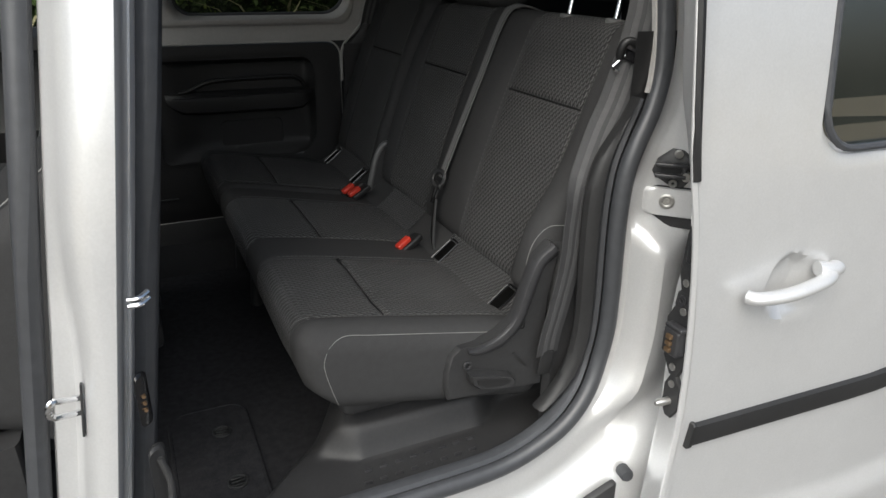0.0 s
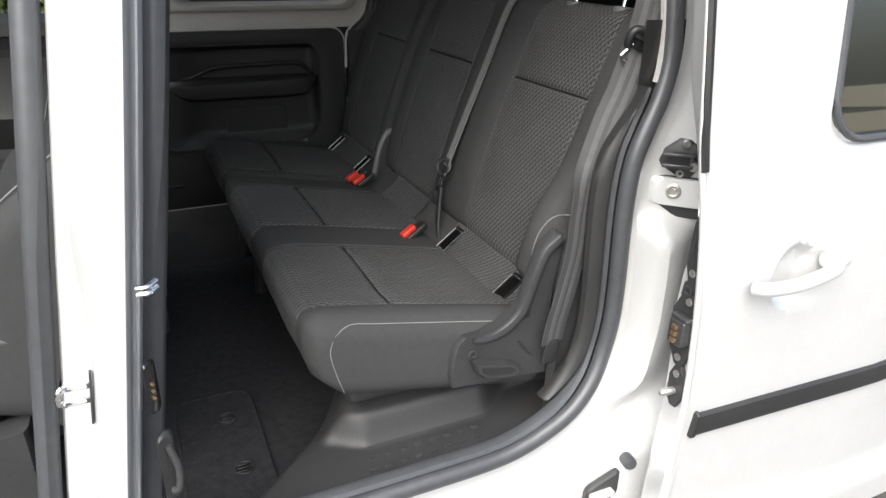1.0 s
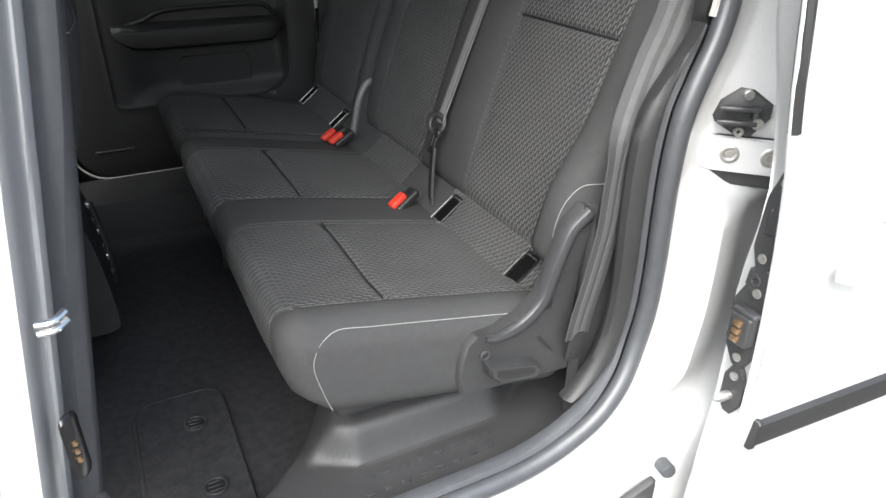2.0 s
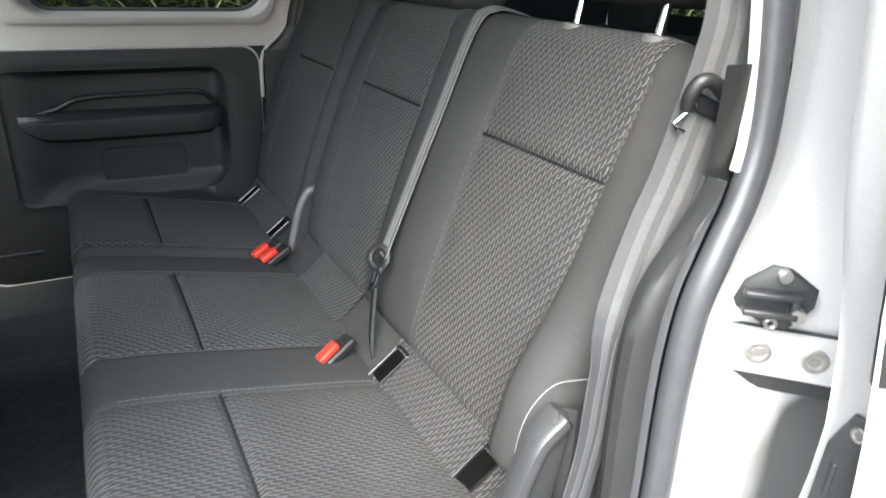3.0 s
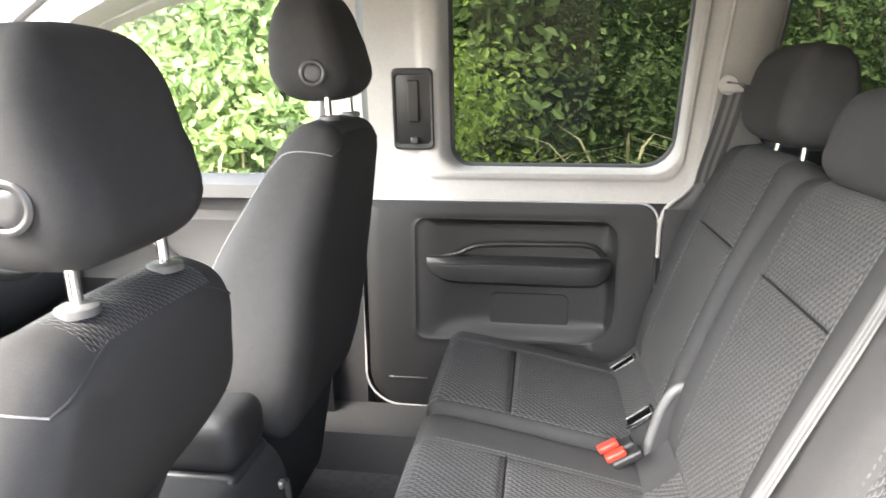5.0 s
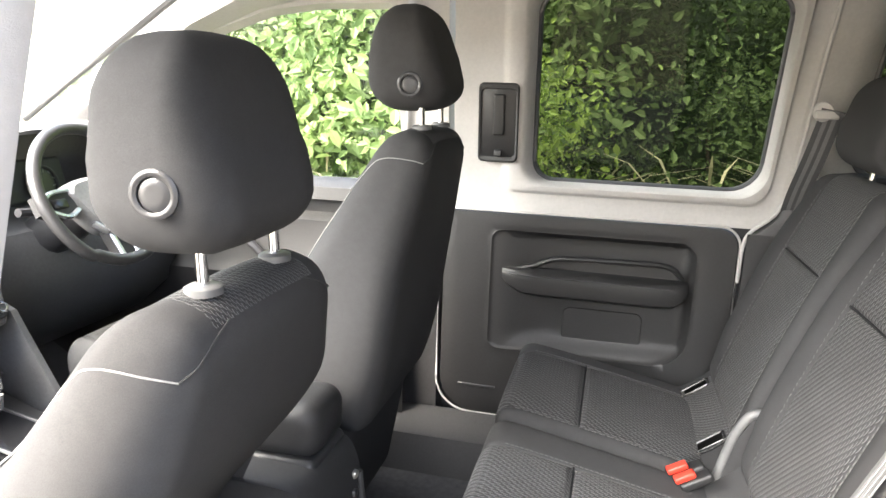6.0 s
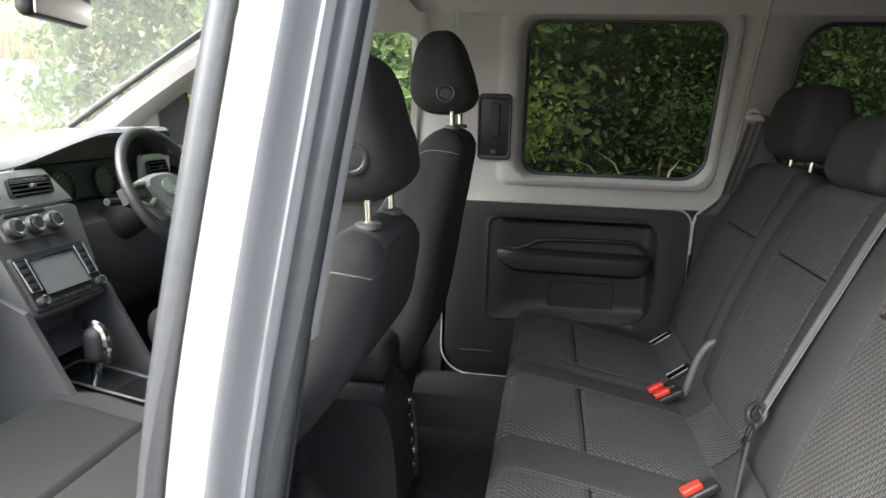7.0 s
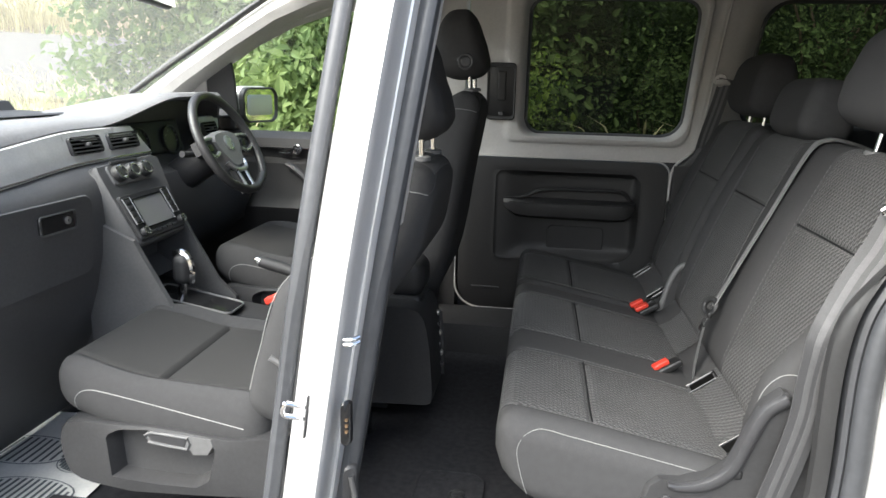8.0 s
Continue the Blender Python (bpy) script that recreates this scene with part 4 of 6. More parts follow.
# ---- belts and buckles ----
def webbing(path, width, across, thick=0.0022, stripes=2):
    """Flat strap along path; across(i) gives its width direction. Returns strap and raised stripes."""
    P = smooth_path(path, 8)
    n = len(P)
    rings, srings = [], [[] for _ in range(stripes)]
    for i, p in enumerate(P):
        d = (P[min(i + 1, n - 1)] - P[max(i - 1, 0)]).normalized()
        s = Vector(across(i / (n - 1)))
        s = (s - d * s.dot(d)).normalized()
        w = s.cross(d)
        rings.append([p + s * width / 2 + w * thick / 2, p - s * width / 2 + w * thick / 2, p - s * width / 2 - w * thick / 2, p + s * width / 2 - w * thick / 2])
        for k in range(stripes):
            o = (k + 1) / (stripes + 1) - 0.5
            q, hw, e = p + s * width * o, width * 0.09, thick / 2 + 0.0006
            srings[k].append([q + s * hw + w * e, q - s * hw + w * e, q - s * hw - w * e, q + s * hw - w * e])
    return loft(rings), [loft(r) for r in srings]


def belt(name, label, path, width, across, mats=(BELT, BELTEDGE)):
    ob = thing(name, label, "seat belt", "seat belts")
    strap, lines = webbing(path, width, across)
    s = part("strap", strap, mats[0], ob)
    for b in lines:
        part("strap_stripe", b, mats[1], s)
    return ob


mid_belt = belt("middle_seat_belt", "grey woven middle seat belt lying over the backrest", [(0.32, -0.125, 1.228), (0.262, -0.130, 1.246), (0.215, -0.136, 1.250), (0.178, -0.140, 1.222), (0.118, -0.146, 1.09), (0.066, -0.152, 0.975), (0.018, -0.158, 0.868)], 0.040, lambda t: (0.25, 1, 0.1))
part("tongue_ring", join(ring_disc((0.013, -0.159, 0.866), (-0.80, -0.45, 0.40), 0.012, 0.023, 0.006), box((0.012, 0.040, 0.016), (0.008, -0.161, 0.850), 0.006)), DARKPL, mid_belt, "black plastic belt ring")
part("tongue", join(box((0.004, 0.006, 0.040), (0.000, -0.169, 0.828), 0.001, Matrix.Rotation(radians(18), 4, 'Y')), box((0.004, 0.006, 0.040), (0.000, -0.155, 0.826), 0.001, Matrix.Rotation(radians(18), 4, 'Y'))), CHROME, mid_belt, "bright steel belt tongue")
part("lower_strap", webbing([(0.002, -0.162, 0.818), (-0.006, -0.170, 0.77), (-0.012, -0.180, 0.72), (-0.010, -0.188, 0.685)], 0.034, lambda t: (0.3, 1, 0), 0.005, 0)[0], DARKPL, mid_belt)
def outer_twist(t):
    """The strap turns from slanting to upright below its fold."""
    k = smoothstep(0.56, 0.66, t)
    return (0.82 + 0.15 * k, -0.38 + 0.60 * k, -0.38 + 0.38 * k)


# same webbing as the middle belt, coloured darker for the shade by the pillar
out_belt = belt("outer_seat_belt", "grey woven outer seat belt hanging from the pillar with its tongue", [(0.205, -0.580, 1.50), (0.180, -0.618, 1.36), (0.165, -0.636, 1.28), (0.157, -0.640, 1.245), (0.144, -0.641, 1.195), (0.119, -0.644, 1.125), (0.094, -0.649, 1.078), (0.071, -0.655, 1.025), (0.052, -0.661, 0.972), (0.044, -0.665, 0.920), (0.040, -0.666, 0.850), (0.026, -0.666, 0.770), (0.012, -0.665, 0.705), (0.008, -0.663, 0.665)], 0.055, outer_twist, (BELTSHADE, BELTSTRIPE))
part("belt_anchor", box((0.030, 0.007, 0.050), (0.005, -0.664, 0.648), 0.003, Matrix.Rotation(radians(8), 4, 'Y')), DARKPL, out_belt, "black belt anchor plate")
grip = smooth_path([(0.119, -0.643, 1.196), (0.116, -0.648, 1.210), (0.121, -0.653, 1.222), (0.133, -0.657, 1.221), (0.150, -0.660, 1.207), (0.168, -0.663, 1.191), (0.182, -0.664, 1.180)], 5)
part("tongue_grip", tube(grip, 0.0072, 12), DARKPL, out_belt, "black plastic tongue grip")
tm = Matrix.Translation((0.146, -0.650, 1.194)) @ Matrix.Rotation(radians(-22), 4, 'Z') @ Matrix.Rotation(radians(24), 4, 'Y')
part("tongue_band", box((0.054, 0.008, 0.017), tm @ Vector((0, 0, 0)), 0.003, tm.to_3x3().to_4x4()), GLOSS, out_belt)
part("tongue", tube([(0.126, -0.646, 1.200), (0.108, -0.640, 1.182), (0.111, -0.642, 1.176), (0.118, -0.645, 1.174)], 0.0026, 8), CHROME, out_belt, "bright steel belt tongue")
# far belt also takes the webbing colour darkened for shade
far_belt = belt("outer_seat_belt", "grey woven seat belt hanging by the far side seat", [(0.200, 0.695, 1.385), (0.187, 0.735, 1.28), (0.178, 0.79, 1.19), (0.176, 0.835, 1.12)], 0.047, lambda t: (0.95, -0.2, -0.2), (BELTSHADE, BELT))
part("belt_anchor", join(disc((0.186, 0.715, 1.381), (-0.3, -1, 0), 0.022, 0.012), box((0.05, 0.012, 0.02), (0.19, 0.70, 1.375), 0.005)), TRIM, far_belt, "white round upper belt anchor")


def buckle(p, turn, twin=False):
    ob = thing("belt_buckle", "red-topped black seat belt buckle", "belt buckle", "belt buckles")
    for k in range(2 if twin else 1):
        m = Matrix.Translation(Vector(p) + Vector((0.012 * k, -0.022 * k, -0.004 * k))) @ Matrix.Rotation(radians(turn), 4, 'Z') @ Matrix.Rotation(radians(-28), 4, 'Y')
        part("button", box((0.040, 0.019, 0.013), m @ Vector((0, 0, 0.002)), 0.004, m.to_3x3().to_4x4()), RED, ob, "red release button")
        part("housing", box((0.062, 0.030, 0.018), m @ Vector((0.016, 0, -0.013)), 0.006, m.to_3x3().to_4x4()), DARKPL, ob)


buckle((-0.088, -0.180, 0.722), 15)
buckle((-0.085, 0.268, 0.726), 10, True)

# ---- far (right) side ----
def far_y(z, d=0.0):
    """Inner face of the far side at height z."""
    return 0.842 - 0.11 * max(0.0, z - 1.08) ** 1.1 + d


rdoor = thing("sliding_door", "closed far sliding door with pale frame, black lower panel and window", "car door", "sliding doors")
rwin = rrect(-0.458, 1.176, 0.108, 1.648, [0.06, 0.05, 0.055, 0.075])
rwin = [(x + (0.02 * (z - 1.176) / 0.47 if x > -0.2 else 0.0), z) for x, z in rwin]
ro = [(-0.665 if x < -0.2 else 0.168 + 0.05 * (z - 1.16) / 0.5, z) for x, z in rrect(-0.665, 1.089, 0.19, 1.72, 0.03)]


def rmix(k, d):
    return [Vector((a[0] + (b[0] - a[0]) * k, far_y(a[1] + (b[1] - a[1]) * k) + d, a[1] + (b[1] - a[1]) * k)) for a, b in zip(rwin, ro)]


part("window_frame", frame_ring([rmix(0, 0.052), rmix(0.03, 0.034), rmix(0.07, 0.014), rmix(0.11, 0.004), rmix(0.15, 0.0), rmix(0.30, 0.0), rmix(0.335, 0.003), rmix(0.37, 0.010), rmix(0.42, 0.012), rmix(0.7, 0.008), rmix(1, 0.0)]), TRIM, rdoor, "pale moulded window surround")
part("window_seal", tube(rmix(-0.01, 0.050), 0.007, 8, closed=True), RUBBER, rdoor)
pane = part("window_glass", from_lists(rmix(0, 0.054), [list(range(len(rwin)))]), TINT, rdoor, "dark tinted window pane", smooth=False)
pane.visible_shadow = False
edge = smooth_path([(0.218, 0, 1.72), (0.195, 0, 1.5), (0.178, 0, 1.30), (0.165, 0, 1.18), (0.140, 0, 1.125), (0.098, 0, 1.085), (0.082, 0, 1.045), (0.080, 0, 0.95)], 5)
part("edge_bead", tube([(p.x, far_y(p.z) - 0.006, p.z) for p in edge], 0.005, 8), TRIM, rdoor)
low = rrect(-0.690, 0.492, 0.076, 1.085, [0.05, 0.035, 0.10, 0.05], 7)
rec = rrect(-0.555, 0.695, -0.020, 1.038, [0.05, 0.03, 0.03, 0.10], 7)
low, rec = dense(low, 6), dense(rec, 6)


def lmix(k, d):
    return [Vector((a[0] + (b[0] - a[0]) * k, 0.842 + d, a[1] + (b[1] - a[1]) * k)) for a, b in zip(low, rec)]


def bowl(f):
    """Ring of the panel's hollow: shallow in front and at the foot, deep behind the pull bar."""
    out = []
    for x, z in rec:
        x, z = -0.2875 + (x + 0.2875) * f, 0.8665 + (z - 0.8665) * f
        deep = smoothstep(-0.545, -0.38, x) * smoothstep(0.690, 0.752, z) * smoothstep(-0.018, -0.045, x) * smoothstep(1.040, 1.018, z)
        out.append(Vector((x, 0.842 + 0.004 * smoothstep(1.0, 0.97, f) + 0.030 * deep, z)))
    return out


part("lower_panel", frame_ring([lmix(-0.01, 0.03), lmix(0, 0.004), lmix(0.04, 0.0), lmix(0.3, 0.0), lmix(0.6, -0.002), lmix(0.88, 0.0), lmix(0.985, 0.001)] + [bowl(f) for f in (1.0, 0.985, 0.97, 0.94, 0.90, 0.85, 0.78, 0.70, 0.6, 0.5, 0.4, 0.3, 0.2, 0.1, 0.02)]), PANEL, rdoor, "black moulded door panel")
part("edge_bead", tube([(x * 1.006 - 0.003, 0.842, z) for x, z in rrect(-0.694, 0.488, 0.080, 1.089, [0.05, 0.035, 0.10, 0.05], 7)], 0.0032, 8, closed=True), TRIM, rdoor)
part("pull_bar", loft([[(x, 0.842 + (dy if dy > 0.01 else dy * k), z + dz * (k if dz < 0 else 1)) for dy, dz in ((0.03, 0.02), (-0.010, 0.016), (-0.022, 0.006), (-0.024, -0.006), (-0.018, -0.045), (0.0, -0.056), (0.03, -0.058))] for x, z, k in ((-0.522, 0.914, 0.15), (-0.505, 0.915, 0.55), (-0.47, 0.915, 0.92), (-0.42, 0.915, 1), (-0.12, 0.914, 1), (-0.07, 0.913, 0.92), (-0.046, 0.912, 0.6), (-0.034, 0.911, 0.25))], False, False), PANEL, rdoor, "black moulded pull bar")
part("bar_edge", tube([(-0.50, 0.828, 0.9205), (-0.46, 0.8195, 0.920), (-0.3, 0.8185, 0.920), (-0.08, 0.8195, 0.918)], 0.002, 6), SATIN, rdoor)
part("upper_ledge", tube(smooth_path([(-0.515, 0.862, 0.922), (-0.44, 0.858, 0.940), (-0.37, 0.855, 0.966), (-0.20, 0.853, 0.972), (-0.09, 0.855, 0.970), (-0.050, 0.864, 0.940)], 5), 0.009, 8, 0.8), PANEL, rdoor)
# flat dark plate paints the shade of the pocket above the bar
part("pocket_shade", plate([(-0.500, 0.912), (-0.060, 0.912), (-0.060, 0.945), (-0.095, 0.966), (-0.36, 0.962), (-0.43, 0.938)], 0.003, lambda u, v, w: Vector((u, 0.871 - w, v)), 0.001), DARKPL, rdoor)
part("pocket", plate(rrect(-0.351, 0.70, -0.138, 0.828, 0.02), 0.003, lambda u, v, w: Vector((u, 0.8755 - w, v)), 0.0025), PANEL, rdoor)
part("panel_slot", box((0.11, 0.006, 0.006), (-0.58, 0.840, 0.575), 0.002), SATIN, rdoor)
latch = part("latch_bezel", frame_ring([[Vector((-0.5475 + (u + 0.5475) * s, far_y(v) - k, 1.324 + (v - 1.324) * s)) for u, v in rrect(-0.600, 1.222, -0.495, 1.426, 0.014)] for s, k in ((1.0, -0.003), (0.995, 0.008), (0.95, 0.012), (0.86, 0.010), (0.82, -0.004), (0.80, -0.010))]), BLACK, rdoor, "black inner door latch")
part("latch_well", box((0.09, 0.006, 0.175), (-0.5475, far_y(1.324) - 0.004, 1.324), 0.002, Matrix.Rotation(radians(6), 4, 'X')), DARKPL, latch)
part("latch_lever", box((0.030, 0.012, 0.105), (-0.545, far_y(1.345) - 0.010, 1.345), 0.005, Matrix.Rotation(radians(6), 4, 'X')), DARKPL, latch)
part("lock_knob", box((0.022, 0.014, 0.018), (-0.545, far_y(1.25) - 0.011, 1.246), 0.005), SATIN, latch)

rside = thing("body_side_right", "pale trimmed far body side of the van", "car body", kind="structure")
# pillars, sill and quarter with openings for the front and quarter windows
zs = [1.02 + 0.07 * i for i in range(11)]
part("b_pillar_trim", loft([[(x, far_y(z) + d, z) for z in zs] for x, d in ((-0.82, 0.045), (-0.785, 0.006), (-0.75, -0.004), (-0.68, -0.004), (-0.668, 0.012))], False, False), TRIM, rside)
part("b_pillar_lower", loft([[(x, 0.842 + d, z) for z in (0.34, 0.5, 0.7, 0.9, 1.05)] for x, d in ((-0.85, 0.03), (-0.80, 0.0), (-0.70, 0.0), (-0.69, 0.03))], False, False), BLACK, rside)
qwin = rrect(0.335, 1.225, 1.12, 1.645, 0.08)
qwin = [(x + (0.05 * (1.6 - z) if x < 0.6 else 0) - (0.06 * (1.6 - z) / 0.37 if x < 0.6 else 0), z) for x, z in qwin]
qo = [(0.15 + 0.05 * (z - 1.16) / 0.5 if x < 0.6 else x, z) for x, z in rrect(0.2, 1.05, 1.30, 1.72, 0.02)]
def qmix(k, d):
    return [Vector((a[0] + (b[0] - a[0]) * k, far_y(a[1] + (b[1] - a[1]) * k) - 0.004 + d, a[1] + (b[1] - a[1]) * k)) for a, b in zip(qwin, qo)]
part("quarter_trim", frame_ring([qmix(0, 0.05), qmix(0.08, 0.035), qmix(0.3, 0.008), qmix(0.5, 0.0), qmix(1, 0.0)]), TRIM, rside)
part("quarter_ledge", loft([[(x, far_y(z) - d, z) for x in (0.24, 0.5, 0.9, 1.29)] for z, d in ((1.240, -0.036), (1.234, 0.004), (1.226, 0.012), (1.08, 0.014))], False, False), BLACK, rside, "black lower trim")
part("quarter_seal", tube(qmix(0, 0.046), 0.008, 8, closed=True), RUBBER, rside)
pane = part("quarter_glass", from_lists(qmix(0, 0.05), [list(range(len(qwin)))]), TINT, rside, "dark tinted rear side window", smooth=False)
pane.visible_shadow = False
part("quarter_lower", loft([[(x, 0.815, z) for z in (0.34, 0.6, 0.9, 1.08)] for x in (0.085, 0.3, 0.7, 1.3)], False, False), BLACK, rside)
shoulder = ((1.192, 0.176), (1.186, 0.172), (1.160, 0.159), (1.125, 0.146), (1.100, 0.122), (1.080, 0.102), (1.045, 0.089), (0.95, 0.087), (0.80, 0.087), (0.55, 0.087))
part("quarter_shoulder", loft([[(x0 + dx, far_y(z) - d * (0.1 if i == 0 else 1), z) for dx, d in ((0.0, -0.006), (0.002, 0.006), (0.010, 0.016), (0.03, 0.022), (0.12, 0.026), (0.30, 0.026))] for i, (z, x0) in enumerate(shoulder)], False, False), BLACK, rside, "black moulded lower pillar trim")
part("outer_skin", loft([[(x, 0.905 - d + 0.0, z) for x in (-2.3, -1.0, 0.0, 1.4)] for z, d in ((0.25, 0.03), (0.5, 0.0), (0.9, 0.0), (1.05, 0.005))], False, False), PAINT, rside)
# wall added behind the trims to stop daylight leaking onto the sill
part("light_block_liner", loft([[(x, 0.885, z) for z in (0.26, 0.6, 0.9, 1.10)] for x in (-2.2, -1.0, 0.0, 1.3)], False, False), BLACK, rside)
part("sill_trim", loft([[(x, 0.842 - dy, z) for x in (-0.95, -0.7, -0.5, -0.2, 0.1)] for dy, z in ((0.0, 0.49), (0.02, 0.485), (0.08, 0.455), (0.11, 0.45), (0.12, 0.40), (0.125, 0.34))], False, False), BLACK, rside, "black plastic sill cover")
part("roof_rail_trim", loft([[(x, y, z) for y, z in ((0.775, 1.66), (0.77, 1.70), (0.73, 1.735), (0.66, 1.75))] for x in (-1.25, -0.6, 0.2, 1.3)], False, False), HEADLINER, rside)
# unseen rail, added to close the light gap between door top and roof
part("roof_side_rail", loft([[(x, y, z) for y, z in ((-0.725, 1.66), (-0.722, 1.70), (-0.70, 1.76), (-0.64, 1.79))] for x in (-1.34, -0.6, 0.2, 1.36)], False, False), PAINT, body)
# left quarter: trim and glass behind the bench
lq = rrect(0.46, 1.16, 1.10, 1.56, 0.07)
lo = rrect(0.20, 1.05, 1.30, 1.72, 0.02)
def lqm(k, d):
    return [Vector((a[0] + (b[0] - a[0]) * k, -0.70 + tumble(a[1]) + d, a[1] + (b[1] - a[1]) * k)) for a, b in zip(lq, lo)]
part("quarter_trim", frame_ring([lqm(0, -0.05), lqm(0.1, -0.03), lqm(0.5, 0), lqm(1, 0)]), TRIM, body)
# deeper black than the far side, painting the unlit void behind the belt
part("quarter_lower", loft([[(x, -0.678, z) for z in (0.34, 0.6, 0.9, 1.12, 1.24)] for x in (0.12, 0.3, 0.7, 1.3)], False, False), DARKPL, body)
pane = part("quarter_glass", from_lists(lqm(0, -0.05), [list(range(len(lq)))]), TINT, body, "dark tinted rear side window", smooth=False)
pane.visible_shadow = False

# roof, tailgate and shelf
rz = lambda y: 1.765 - 0.06 * ((y - MID) / 0.7) ** 2
part_roof = loft([[(x, MID + dy, rz(MID + dy) - (0.05 if x < -1.2 else 0)) for dy in [-0.70 + 0.1 * i for i in range(15)]] for x in (-1.32, -1.15, -0.6, 0.0, 0.6, 1.3)], False, False)
solid("ceiling", part_roof, HEADLINER, "pale cloth roof lining", "ceiling", kind="structure")
solid("roof", loft([[(x, MID + dy, rz(MID + dy) + 0.045) for dy in [-0.74 + 0.1056 * i for i in range(15)]] for x in (-1.36, -0.6, 0.6, 1.42)], False, False), PAINT, "silver painted van roof", "roof", kind="structure")
gate = thing("tailgate", "van tailgate with a tinted rear window", "car door", kind="structure")
tw = rrect(-0.58, 1.19, 0.66, 1.60, 0.08)
to = rrect(-0.74, 0.34, 0.82, 1.76, 0.05)
gx = lambda z: 1.34 - 0.14 * max(0, z - 1.1)
part("gate_frame", frame_ring([[Vector((gx(z) + 0.03, y, z)) for y, z in tw], [Vector((gx(z), a[0] + (b[0] - a[0]) * 0.15, z)) for a, b, z in [(a, b, a[1] + (b[1] - a[1]) * 0.15) for a, b in zip(tw, to)]], [Vector((gx(z), y, z)) for y, z in to]]), BLACK, gate)
pane = part("gate_glass", from_lists([Vector((gx(z) + 0.03, y, z)) for y, z in tw], [list(range(len(tw)))]), TINT, gate, "dark tinted rear window", smooth=False)
pane.visible_shadow = False
shelf = thing("parcel_shelf", "black parcel shelf behind the rear seats", "shelf")
part("shelf_panel", box((0.76, 1.36, 0.024), (0.84, MID + 0.02, 1.135), 0.01), BLACK, shelf)
part("shelf_front_edge", tube([(0.455, -0.62, 1.137), (0.45, 0.0, 1.140), (0.455, 0.70, 1.137)], 0.016, 8), SATIN, shelf)


def wheel_at(x, y, side):
    w = thing("wheel", "black tyre on a silver steel wheel", "wheel", "wheels")
    prof = [(0.19, -0.09), (0.27, -0.10), (0.305, -0.085), (0.315, -0.05), (0.315, 0.05), (0.305, 0.085), (0.27, 0.10), (0.19, 0.09)]
    ring = [[(x + r * math.cos(a), y + d, 0.327 + r * math.sin(a)) for r, d in prof] for a in [2 * math.pi * i / 40 for i in range(41)]]
    part("tyre", loft(ring, False, False), RUBBER, w)
    part("rim", join(ring_disc((x, y + side * 0.05, 0.327), (0, side, 0), 0.06, 0.195, 0.02, 32), disc((x, y + side * 0.03, 0.327), (0, side, 0), 0.10, 0.03, 24)), STEEL, w)


for x in (-2.05, 0.86):
    wheel_at(x, -0.70, -1)
    wheel_at(x, 0.78, 1)

# ---- front right door, screen pillar and windscreen ----
fdoor = thing("front_door", "closed driver's door, pale frame over a dark panel", "car door")
fw = [(-0.800, 1.150), (-0.815, 1.35), (-0.785, 1.575), (-0.82, 1.598), (-1.00, 1.598), (-1.15, 1.582), (-1.31, 1.535), (-1.47, 1.462), (-1.60, 1.385), (-1.66, 1.34), (-1.68, 1.150), (-1.4, 1.145), (-1.0, 1.147)]
fo = [(-0.80, 1.09), (-0.795, 1.35), (-0.77, 1.64), (-0.82, 1.70), (-1.05, 1.70), (-1.24, 1.685), (-1.44, 1.60), (-1.60, 1.49), (-1.75, 1.38), (-1.88, 1.29), (-1.90, 1.10), (-1.4, 1.09), (-1.0, 1.09)]
fy = lambda z: 0.855 - 0.26 * max(0, z - 1.15)
part("window_frame", frame_ring([[Vector((x, fy(z) + 0.03, z)) for x, z in fw], [Vector((x, fy(z) - 0.004, z)) for x, z in [(a[0] * 0.9 + b[0] * 0.1, a[1] * 0.9 + b[1] * 0.1) for a, b in zip(fw, fo)]], [Vector((x, fy(z), z)) for x, z in fo]]), TRIM, fdoor)
pane = part("window_glass", from_lists([Vector((x, fy(z) + 0.028, z)) for x, z in fw], [list(range(len(fw)))]), CLEAR, fdoor, "clear door glass", smooth=False)
pane.visible_shadow = False
part("corner_filler", plate([(-1.74, 1.15), (-1.575, 1.15), (-1.566, 1.36), (-1.572, 1.425), (-1.60, 1.415), (-1.74, 1.31)], 0.012, lambda u, v, w: Vector((u, fy(v) + 0.012 - w, v))), BLACK, fdoor)
part("door_panel", loft([[(x, y, z) for x in (-1.95, -1.6, -1.3, -1.0, -0.79)] for y, z in ((0.862, 1.15), (0.84, 1.145), (0.815, 1.125), (0.81, 1.09), (0.83, 1.085), (0.835, 1.05), (0.80, 1.03), (0.80, 0.90), (0.775, 0.86), (0.785, 0.78), (0.80, 0.70), (0.80, 0.36))], False, False), PANEL, fdoor, "dark moulded door panel")
part("inner_handle", join(tube(smooth_path([(-1.40, 0.818, 1.068), (-1.36, 0.81, 1.070), (-1.335, 0.80, 1.078), (-1.33, 0.80, 1.10)], 4), 0.007, 8), disc((-1.325, 0.815, 1.085), (-0.2, -1, 0), 0.020, 0.008)), CHROME, fdoor, "bright inner door handle")
part("grab_handle", tube(smooth_path([(-1.36, 0.79, 1.03), (-1.32, 0.78, 1.01), (-1.26, 0.775, 0.96), (-1.22, 0.78, 0.92)], 4), 0.013, 8), SATIN, fdoor)
mirror = thing("wing_mirror", "silver door mirror with black housing rim", "car mirror")
mm = Matrix.Translation((-1.622, 1.032, 1.242)) @ Matrix.Rotation(radians(-18), 4, 'Z')
